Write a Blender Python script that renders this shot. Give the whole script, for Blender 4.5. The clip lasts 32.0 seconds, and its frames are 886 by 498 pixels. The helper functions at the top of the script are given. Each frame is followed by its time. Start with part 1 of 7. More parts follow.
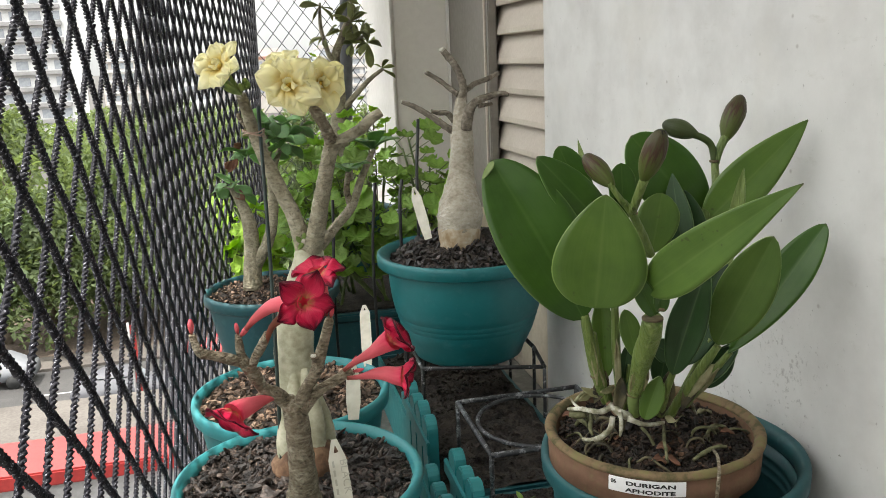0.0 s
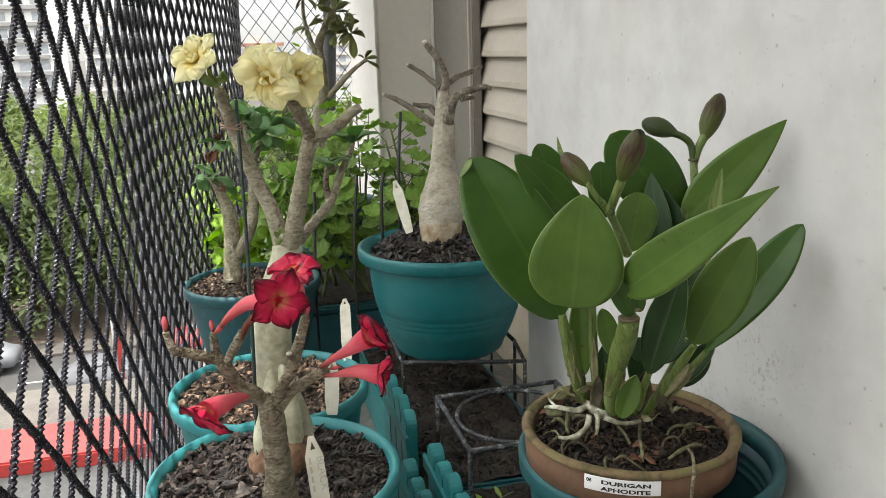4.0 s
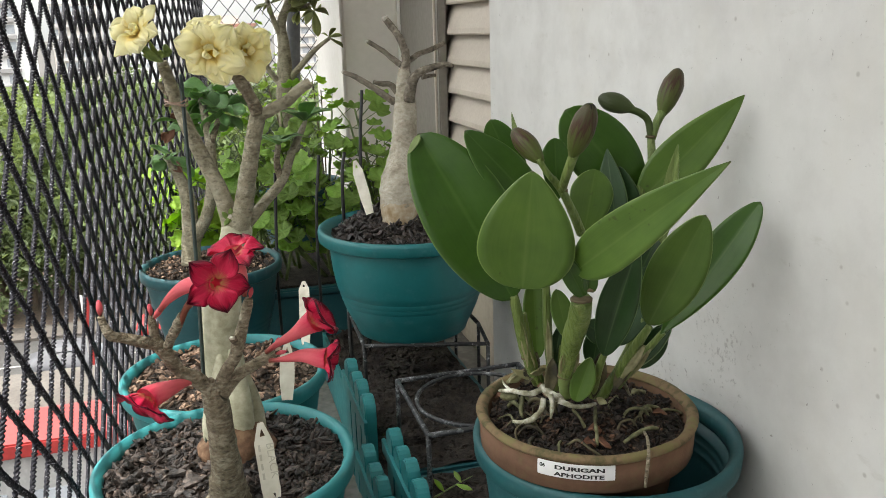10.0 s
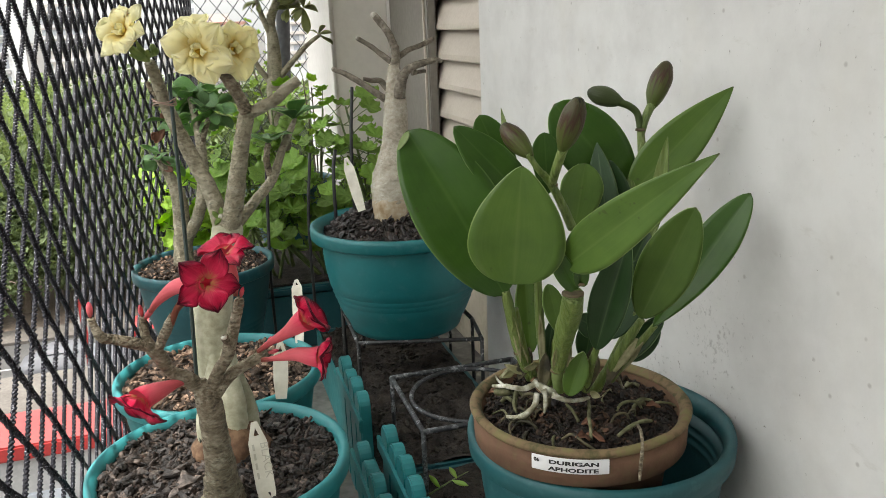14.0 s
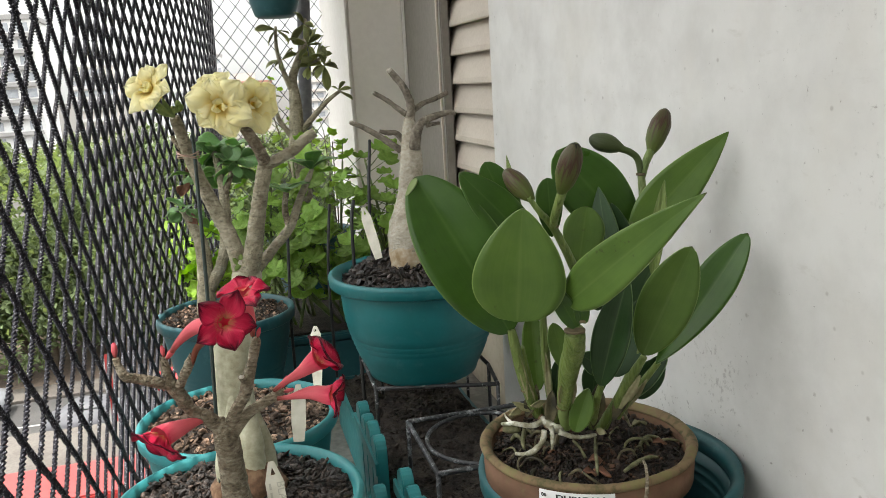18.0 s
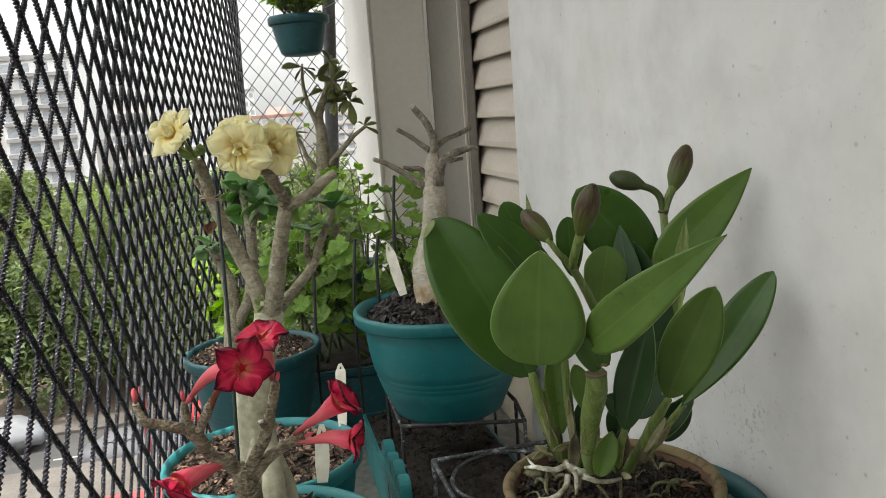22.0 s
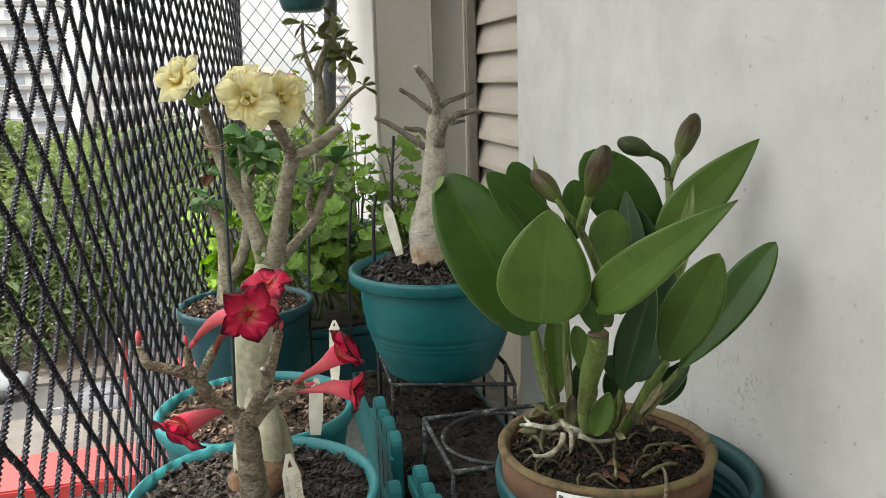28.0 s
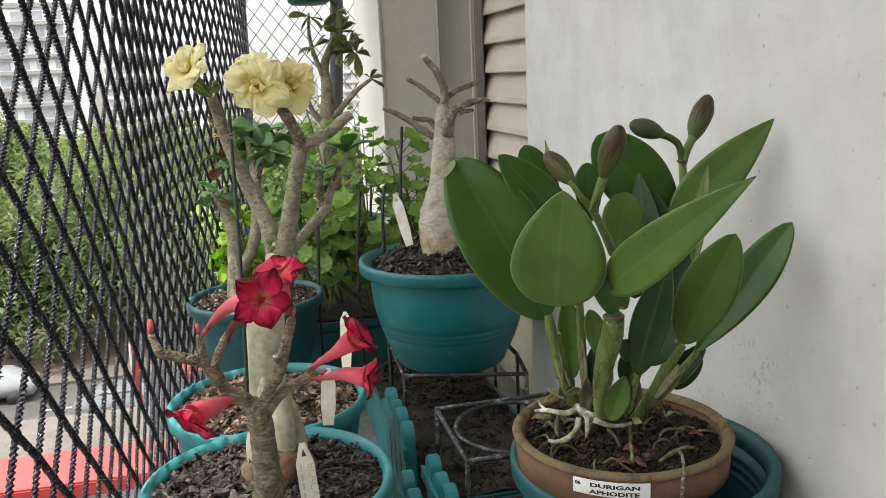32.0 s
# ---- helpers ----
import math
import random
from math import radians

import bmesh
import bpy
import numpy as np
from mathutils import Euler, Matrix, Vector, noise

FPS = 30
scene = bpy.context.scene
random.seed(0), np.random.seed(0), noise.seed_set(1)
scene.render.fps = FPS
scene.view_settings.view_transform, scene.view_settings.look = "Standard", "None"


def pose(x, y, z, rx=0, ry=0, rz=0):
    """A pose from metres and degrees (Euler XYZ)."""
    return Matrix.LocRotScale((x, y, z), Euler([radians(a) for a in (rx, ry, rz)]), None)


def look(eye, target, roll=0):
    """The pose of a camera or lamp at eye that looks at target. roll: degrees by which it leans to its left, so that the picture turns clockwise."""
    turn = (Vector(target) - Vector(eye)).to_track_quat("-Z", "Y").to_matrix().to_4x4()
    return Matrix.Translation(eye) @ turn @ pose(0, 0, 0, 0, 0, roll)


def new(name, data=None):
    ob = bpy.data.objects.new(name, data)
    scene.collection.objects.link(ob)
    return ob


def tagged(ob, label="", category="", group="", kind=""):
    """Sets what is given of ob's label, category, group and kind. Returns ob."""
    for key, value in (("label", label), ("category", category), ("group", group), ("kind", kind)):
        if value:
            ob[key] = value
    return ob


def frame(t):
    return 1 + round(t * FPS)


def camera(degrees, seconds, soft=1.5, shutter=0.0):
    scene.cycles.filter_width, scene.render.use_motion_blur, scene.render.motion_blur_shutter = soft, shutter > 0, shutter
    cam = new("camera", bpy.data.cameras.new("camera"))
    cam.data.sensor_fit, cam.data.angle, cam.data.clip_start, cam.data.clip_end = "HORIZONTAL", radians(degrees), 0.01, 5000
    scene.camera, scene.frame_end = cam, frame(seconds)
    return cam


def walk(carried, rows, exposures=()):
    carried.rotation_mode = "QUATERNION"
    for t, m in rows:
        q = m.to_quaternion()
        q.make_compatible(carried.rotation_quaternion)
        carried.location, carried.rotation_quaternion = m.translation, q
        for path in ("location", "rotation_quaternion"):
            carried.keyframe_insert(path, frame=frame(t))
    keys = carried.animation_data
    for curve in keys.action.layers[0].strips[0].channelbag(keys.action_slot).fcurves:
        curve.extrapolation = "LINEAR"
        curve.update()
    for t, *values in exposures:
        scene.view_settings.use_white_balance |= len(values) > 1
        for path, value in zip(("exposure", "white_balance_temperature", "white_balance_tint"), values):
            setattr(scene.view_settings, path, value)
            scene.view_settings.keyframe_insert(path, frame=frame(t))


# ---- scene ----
cam = camera(56.1, 32.0, soft=0.85)
ROWS = [
    (0, 0.0000, 0.0000, 1.3000, 77.06, 2.33, -13.23),
    (0.5, -0.0010, -0.0043, 1.3034, 77.33, 2.13, -13.28),
    (1, -0.0032, -0.0022, 1.3003, 77.40, 1.73, -13.38),
    (1.5, -0.0022, 0.0031, 1.3120, 77.37, 1.32, -13.56),
    (2, 0.0049, 0.0030, 1.3147, 77.10, 1.53, -13.87),
    (2.5, 0.0073, -0.0013, 1.3150, 76.68, 1.75, -14.10),
    (3, 0.0074, 0.0041, 1.3106, 76.59, 1.82, -14.16),
    (3.5, 0.0079, 0.0030, 1.3081, 76.41, 1.83, -14.10),
    (5.5, 0.0106, 0.0100, 1.3000, 75.98, 1.24, -14.33),
    (6, 0.0104, 0.0104, 1.2984, 75.54, 1.41, -14.09),
    (6.5, 0.0154, 0.0151, 1.2979, 75.22, 1.94, -14.10),
    (7, 0.0194, 0.0124, 1.2998, 75.24, 2.31, -14.45),
    (7.5, 0.0204, 0.0175, 1.2985, 75.12, 2.48, -14.70),
    (8, 0.0216, 0.0180, 1.2977, 74.97, 2.57, -14.88),
    (8.5, 0.0275, 0.0207, 1.2977, 74.73, 2.77, -15.15),
    (9, 0.0300, 0.0219, 1.2971, 74.71, 2.28, -15.26),
    (9.5, 0.0401, 0.0246, 1.2971, 74.91, 1.69, -15.58),
    (10, 0.0376, 0.0218, 1.2969, 75.06, 1.55, -15.84),
    (10.5, 0.0346, 0.0217, 1.2968, 75.13, 1.46, -15.84),
    (11, 0.0297, 0.0212, 1.2936, 74.96, 1.53, -15.67),
    (11.5, 0.0375, 0.0244, 1.2930, 74.72, 1.80, -15.69),
    (12, 0.0354, 0.0275, 1.2906, 74.58, 1.97, -15.84),
    (12.5, 0.0413, 0.0278, 1.2927, 74.52, 2.10, -16.05),
    (13, 0.0380, 0.0226, 1.2941, 74.69, 2.09, -16.16),
    (13.5, 0.0413, 0.0227, 1.2961, 74.72, 2.23, -16.38),
    (15.5, 0.0390, 0.0203, 1.2980, 75.23, 2.44, -16.45),
    (16, 0.0413, 0.0199, 1.3035, 75.86, 2.57, -16.20),
    (16.5, 0.0326, -0.0054, 1.3065, 77.39, 2.95, -15.15),
    (17, 0.0372, -0.0068, 1.3019, 78.25, 2.64, -14.76),
    (17.5, 0.0396, -0.0060, 1.2984, 78.27, 2.67, -14.89),
    (18, 0.0458, -0.0145, 1.2941, 78.43, 3.22, -14.98),
    (18.5, 0.0507, -0.0108, 1.2895, 78.68, 3.34, -14.69),
    (19, 0.0437, -0.0180, 1.2914, 78.75, 2.74, -13.96),
    (19.5, 0.0432, -0.0271, 1.2997, 79.12, 3.04, -12.96),
    (20, 0.0332, -0.0222, 1.2991, 80.12, 3.30, -11.98),
    (20.5, 0.0347, -0.0222, 1.2984, 80.50, 3.25, -11.60),
    (21, 0.0550, -0.0061, 1.2950, 80.01, 3.62, -12.11),
    (21.5, 0.0536, -0.0096, 1.3008, 79.97, 4.08, -12.57),
    (22, 0.0592, -0.0098, 1.3039, 80.55, 4.24, -13.01),
    (22.5, 0.0559, -0.0200, 1.3256, 82.13, 4.16, -13.82),
    (23, 0.0622, -0.0149, 1.3318, 83.16, 4.33, -14.74),
    (23.5, 0.0601, -0.0166, 1.3327, 83.38, 4.31, -15.17),
    (24, 0.0570, -0.0159, 1.3312, 83.48, 4.22, -15.14),
    (24.5, 0.0540, -0.0136, 1.3305, 83.56, 4.29, -14.88),
    (26.5, 0.0417, -0.0122, 1.3234, 82.90, 3.95, -14.32),
    (27, 0.0380, -0.0085, 1.3185, 82.23, 3.37, -13.72),
    (27.5, 0.0396, -0.0126, 1.3051, 80.62, 2.08, -13.54),
    (28, 0.0390, -0.0113, 1.2948, 78.34, 1.67, -13.48),
    (28.5, 0.0352, -0.0124, 1.2918, 77.58, 1.91, -12.95),
    (29, 0.0306, -0.0135, 1.2884, 77.48, 1.60, -12.35),
    (29.5, 0.0262, -0.0110, 1.2825, 77.90, 1.26, -12.25),
    (30, 0.0246, -0.0091, 1.2742, 77.95, 1.17, -12.52),
    (30.5, 0.0292, -0.0084, 1.2809, 77.90, 1.43, -12.84),
    (31, 0.0301, -0.0095, 1.2841, 78.17, 1.80, -12.95),
    (31.5, 0.0316, -0.0069, 1.2813, 78.13, 2.17, -13.04),
    (32, 0.0351, -0.0065, 1.2838, 78.06, 2.45, -13.11),
]
BRIGHT = 1.085
EXPOSURES = [(t, e + BRIGHT) for t, e in ((0.0, 0.2), (17.0, 0.2), (19.0, 0.17), (20.0, -0.02), (21.5, -0.04), (23.0, -0.26), (26.5, -0.26), (28.0, 0.1), (32.0, 0.14))]
walk(cam, [(t, pose(x, y, z, rx, ry, rz)) for t, x, y, z, rx, ry, rz in ROWS], EXPOSURES)

# ---- light: an overcast white sky, seen from a covered balcony ----
world = bpy.data.worlds.new("sky")
scene.world = world
world.use_nodes = True
wn, wl = world.node_tree.nodes, world.node_tree.links
wn.clear()
sky = wn.new("ShaderNodeTexSky")
sky.sky_type, sky.sun_disc = "NISHITA", False
sky.sun_elevation, sky.sun_rotation = radians(75.7), radians(-102)
sky.air_density, sky.dust_density, sky.ozone_density = 1.0, 6.0, 1.0
# an overcast vault is about three times as bright overhead as at the horizon
up = wn.new("ShaderNodeSeparateXYZ")
wl.new(wn.new("ShaderNodeTexCoord").outputs["Generated"], up.inputs[0])
vault = wn.new("ShaderNodeMapRange")
for k, v in enumerate((0.0, 1.0, 0.15, 1.0)):
    vault.inputs[k + 1].default_value = v
wl.new(up.outputs[2], vault.inputs[0])
cloud = wn.new("ShaderNodeVectorMath")
cloud.operation = "SCALE"
cloud.inputs[0].default_value = (18.0, 18.2, 17.6)
wl.new(vault.outputs[0], cloud.inputs["Scale"])
grey = wn.new("ShaderNodeMix")
grey.data_type, grey.blend_type = "RGBA", "MIX"
grey.inputs[0].default_value = 0.9
wl.new(sky.outputs[0], grey.inputs[6])
wl.new(cloud.outputs[0], grey.inputs[7])
bg = wn.new("ShaderNodeBackground")
bg.inputs[1].default_value = 0.14
wo = wn.new("ShaderNodeOutputWorld")
wl.new(grey.outputs[2], bg.inputs[0])
wl.new(bg.outputs[0], wo.inputs[0])
sun = new("sun", bpy.data.lights.new("sun", "SUN"))
sun.data.energy, sun.data.angle, sun.data.color = 2.6, radians(1.2), (1.0, 0.95, 0.87)
sun.matrix_world = look((-2.4, -0.5, 9.6), (0, 0, 0))


# ---- materials ----
def node(nt, kind, **props):
    n = nt.nodes.new(kind)
    for k, v in props.items():
        if k in n.inputs:
            n.inputs[k].default_value = v
    return n


def ramp(nt, fac, stops):
    r = nt.nodes.new("ShaderNodeValToRGB")
    els = r.color_ramp.elements
    while len(els) < len(stops):
        els.new(0.5)
    for e, (p, c) in zip(els, stops):
        e.position, e.color = p, (*c, 1)
    nt.links.new(fac, r.inputs[0])
    return r.outputs[0]


def mixc(nt, fac, a, b, mode="MIX"):
    m = nt.nodes.new("ShaderNodeMix")
    m.data_type, m.blend_type = "RGBA", mode
    for sock, v in ((m.inputs[0], fac), (m.inputs[6], a), (m.inputs[7], b)):
        if isinstance(v, bpy.types.NodeSocket):
            nt.links.new(v, sock)
        elif isinstance(v, (int, float)):
            sock.default_value = v
        else:
            sock.default_value = (*v, 1)
    return m.outputs[2]


def noise_of(nt, scale, detail=4.0, rough=0.55, coords=None, stretch=None):
    n = node(nt, "ShaderNodeTexNoise", Scale=scale, Detail=detail, Roughness=rough)
    if coords is None:
        coords = nt.nodes.new("ShaderNodeTexCoord").outputs["Object"]
    if stretch:
        m = nt.nodes.new("ShaderNodeMapping")
        m.inputs["Scale"].default_value = stretch
        nt.links.new(coords, m.inputs[0])
        coords = m.outputs[0]
    nt.links.new(coords, n.inputs["Vector"])
    return n.outputs["Fac"]


def uv_of(nt):
    return nt.nodes.new("ShaderNodeUVMap").outputs[0]


def material(name, rough=0.6, metal=0.0, spec=0.5):
    m = bpy.data.materials.new(name)
    m.use_nodes = True
    b = m.node_tree.nodes["Principled BSDF"]
    b.inputs["Roughness"].default_value, b.inputs["Metallic"].default_value = rough, metal
    b.inputs["Specular IOR Level"].default_value = spec
    return m, m.node_tree, b


def bump(nt, b, height, strength=0.3, dist=0.002):
    n = nt.nodes.new("ShaderNodeBump")
    n.inputs["Strength"].default_value, n.inputs["Distance"].default_value = strength, dist
    nt.links.new(height, n.inputs["Height"])
    nt.links.new(n.outputs[0], b.inputs["Normal"])


def mottled(name, stops, scale=8.0, rough=0.6, fine=60.0, relief=0.3, dist=0.002, metal=0.0, spec=0.5, stretch=None, vary=0.0, island=0.0, flecks=0.0):
    """Colour from a coarse and a fine noise, with a bump from the fine one."""
    m, nt, b = material(name, rough, metal, spec)
    n1, n2 = noise_of(nt, scale, stretch=stretch), noise_of(nt, fine, 3.0, stretch=stretch)
    mix = nt.nodes.new("ShaderNodeMath")
    mix.operation = "MULTIPLY_ADD"
    mix.inputs[1].default_value = 0.45
    nt.links.new(n2, mix.inputs[0])
    half = nt.nodes.new("ShaderNodeMath")
    half.operation = "MULTIPLY"
    half.inputs[1].default_value = 0.6
    nt.links.new(n1, half.inputs[0])
    nt.links.new(half.outputs[0], mix.inputs[2])
    col = ramp(nt, mix.outputs[0], [(0.525 + (p - 0.5) * 0.5, c) for p, c in stops])
    if flecks:
        vor = node(nt, "ShaderNodeTexVoronoi", Scale=150.0, Randomness=1.0)
        pts = nt.nodes.new("ShaderNodeMapping")
        pts.inputs["Scale"].default_value = (0.7, 0.7, 1.6)
        nt.links.new(nt.nodes.new("ShaderNodeTexCoord").outputs["Object"], pts.inputs[0])
        nt.links.new(pts.outputs[0], vor.inputs["Vector"])
        col = mixc(nt, ramp(nt, vor.outputs["Distance"], [(0.16, (flecks,) * 3), (0.34, (0.0, 0.0, 0.0))]), col, (0.035, 0.024, 0.016))
    if vary:
        info = nt.nodes.new("ShaderNodeObjectInfo")
        hsv = nt.nodes.new("ShaderNodeHueSaturation")
        mr = node(nt, "ShaderNodeMapRange", **{"To Min": 1 - vary, "To Max": 1 + vary})
        nt.links.new(info.outputs["Random"], mr.inputs[0])
        nt.links.new(mr.outputs[0], hsv.inputs["Value"])
        nt.links.new(col, hsv.inputs["Color"])
        col = hsv.outputs[0]
    nt.links.new(col, b.inputs["Base Color"])
    if island:
        geo = nt.nodes.new("ShaderNodeNewGeometry")
        col = mixc(nt, ramp(nt, geo.outputs["Random Per Island"], [(0.0, (0.0, 0.0, 0.0)), (0.55, (0.25, 0.25, 0.25)), (1.0, (1.0, 1.0, 1.0))]), mixc(nt, 1.0, col, (1 - island,) * 3, "MULTIPLY"), mixc(nt, 1.0, col, (1 + island * 1.6, 1 + island * 1.45, 1 + island * 1.35), "MULTIPLY"))
        nt.links.new(col, b.inputs["Base Color"])
    if relief:
        bump(nt, b, n2, relief, dist)
    return m


def leaf_material(name, dark, mid, back, rough=0.35, rib=0.35, vary=0.12, trans=0.15, spots=0.0, veins=0.0, spec=0.5):
    """A leaf: paler midrib along v, mottling, each leaf a little different; light shines through it."""
    m, nt, b = material(name, rough, spec=spec)
    uv = uv_of(nt)
    sep = nt.nodes.new("ShaderNodeSeparateXYZ")
    nt.links.new(uv, sep.inputs[0])
    n1 = noise_of(nt, 30.0)
    col = ramp(nt, n1, [(0.3, dark), (0.7, mid)])
    across = nt.nodes.new("ShaderNodeMath")
    across.operation, across.inputs[1].default_value = "SUBTRACT", 0.5
    nt.links.new(sep.outputs[0], across.inputs[0])
    ab = nt.nodes.new("ShaderNodeMath")
    ab.operation = "ABSOLUTE"
    nt.links.new(across.outputs[0], ab.inputs[0])
    ribm = node(nt, "ShaderNodeMapRange", **{"From Min": 0.0, "From Max": 0.035, "To Min": rib, "To Max": 0.0})
    nt.links.new(ab.outputs[0], ribm.inputs[0])
    col = mixc(nt, ribm.outputs[0], col, back)
    edge = node(nt, "ShaderNodeMapRange", **{"From Min": 0.482, "From Max": 0.5, "To Min": 0.0, "To Max": 0.8})
    nt.links.new(ab.outputs[0], edge.inputs[0])
    col = mixc(nt, edge.outputs[0], col, tuple(min(0.6, k * 1.5) for k in back))
    if veins:
        run = noise_of(nt, 4.0, 3.0, 0.6, uv, (9.0, 0.5, 1.0))
        col = mixc(nt, ramp(nt, run, [(0.4, (0, 0, 0)), (0.65, (veins, veins, veins))]), col, back)
    sheen = node(nt, "ShaderNodeMapRange", **{"From Min": 0.3, "From Max": 0.7, "To Min": rough - 0.1, "To Max": rough + 0.16})
    nt.links.new(noise_of(nt, 18.0, 5.0, 0.65), sheen.inputs[0])
    nt.links.new(sheen.outputs[0], b.inputs["Roughness"])
    if spots:
        end = node(nt, "ShaderNodeMapRange", **{"From Min": 0.985, "From Max": 1.0, "To Min": 0.0, "To Max": 0.7})
        nt.links.new(sep.outputs[1], end.inputs[0])
        col = mixc(nt, end.outputs[0], col, (0.06, 0.045, 0.025))
        s = noise_of(nt, 160.0, 2.0)
        big = noise_of(nt, 22.0, 2.0)
        both = nt.nodes.new("ShaderNodeMath")
        both.operation = "MULTIPLY"
        nt.links.new(s, both.inputs[0])
        nt.links.new(big, both.inputs[1])
        k = node(nt, "ShaderNodeMapRange", **{"From Min": 0.41, "From Max": 0.45, "To Min": 0.0, "To Max": spots})
        nt.links.new(both.outputs[0], k.inputs[0])
        col = mixc(nt, k.outputs[0], col, (0.035, 0.03, 0.015))
    if vary:
        info = nt.nodes.new("ShaderNodeObjectInfo")
        geo = nt.nodes.new("ShaderNodeNewGeometry")
        add = nt.nodes.new("ShaderNodeMath")
        add.operation = "ADD"
        nt.links.new(info.outputs["Random"], add.inputs[0])
        nt.links.new(geo.outputs["Random Per Island"], add.inputs[1])
        hsv = nt.nodes.new("ShaderNodeHueSaturation")
        mr = node(nt, "ShaderNodeMapRange", **{"From Max": 2.0, "To Min": 1 - 2 * vary, "To Max": 1 + 2 * vary})
        nt.links.new(add.outputs[0], mr.inputs[0])
        nt.links.new(mr.outputs[0], hsv.inputs["Value"])
        nt.links.new(col, hsv.inputs["Color"])
        col = hsv.outputs[0]
    nt.links.new(col, b.inputs["Base Color"])
    fine = noise_of(nt, 120.0, 2.0)
    bump(nt, b, fine, 0.12, 0.001)
    if trans:
        t = nt.nodes.new("ShaderNodeBsdfTranslucent")
        nt.links.new(mixc(nt, 1.0, col, (1.0, 1.0, 0.5), "MULTIPLY"), t.inputs[0])
        mx = nt.nodes.new("ShaderNodeMixShader")
        mx.inputs[0].default_value = trans
        out = nt.nodes["Material Output"]
        nt.links.new(b.outputs[0], mx.inputs[1])
        nt.links.new(t.outputs[0], mx.inputs[2])
        nt.links.new(mx.outputs[0], out.inputs[0])
    return m


def petal_material(name, stops, streak, rough=0.5, trans=0.3, axis=1, rim=0.0):
    """A petal coloured from its throat (v = 0) to its rim (v = 1), with streaks along it."""
    m, nt, b = material(name, rough, spec=0.25)
    uv = uv_of(nt)
    sep = nt.nodes.new("ShaderNodeSeparateXYZ")
    nt.links.new(uv, sep.inputs[0])
    n = noise_of(nt, 5.0, 3.0, coords=uv, stretch=(5.0, 0.6, 1.0))
    add = nt.nodes.new("ShaderNodeMath")
    add.operation, add.inputs[1].default_value = "MULTIPLY_ADD", streak
    nt.links.new(n, add.inputs[0])
    sub = nt.nodes.new("ShaderNodeMath")
    sub.operation, sub.inputs[1].default_value = "SUBTRACT", streak * 0.5
    nt.links.new(sep.outputs[axis], sub.inputs[0])
    nt.links.new(sub.outputs[0], add.inputs[2])
    along = add.outputs[0]
    if rim:
        side = node(nt, "ShaderNodeMapRange", **{"From Min": 0.0, "From Max": 1.0, "To Min": -1.0, "To Max": 1.0})
        nt.links.new(sep.outputs[0], side.inputs[0])
        power = nt.nodes.new("ShaderNodeMath")
        power.operation, power.inputs[1].default_value = "POWER", 6.0
        nt.links.new(side.outputs[0], power.inputs[0])
        more = nt.nodes.new("ShaderNodeMath")
        more.operation, more.inputs[1].default_value = "MULTIPLY_ADD", rim
        nt.links.new(power.outputs[0], more.inputs[0])
        nt.links.new(along, more.inputs[2])
        along = more.outputs[0]
    col = ramp(nt, along, stops)
    nt.links.new(col, b.inputs["Base Color"])
    bump(nt, b, n, 0.35, 0.002)
    t = nt.nodes.new("ShaderNodeBsdfTranslucent")
    nt.links.new(col, t.inputs[0])
    mx = nt.nodes.new("ShaderNodeMixShader")
    mx.inputs[0].default_value = trans
    nt.links.new(b.outputs[0], mx.inputs[1])
    nt.links.new(t.outputs[0], mx.inputs[2])
    nt.links.new(mx.outputs[0], nt.nodes["Material Output"].inputs[0])
    return m


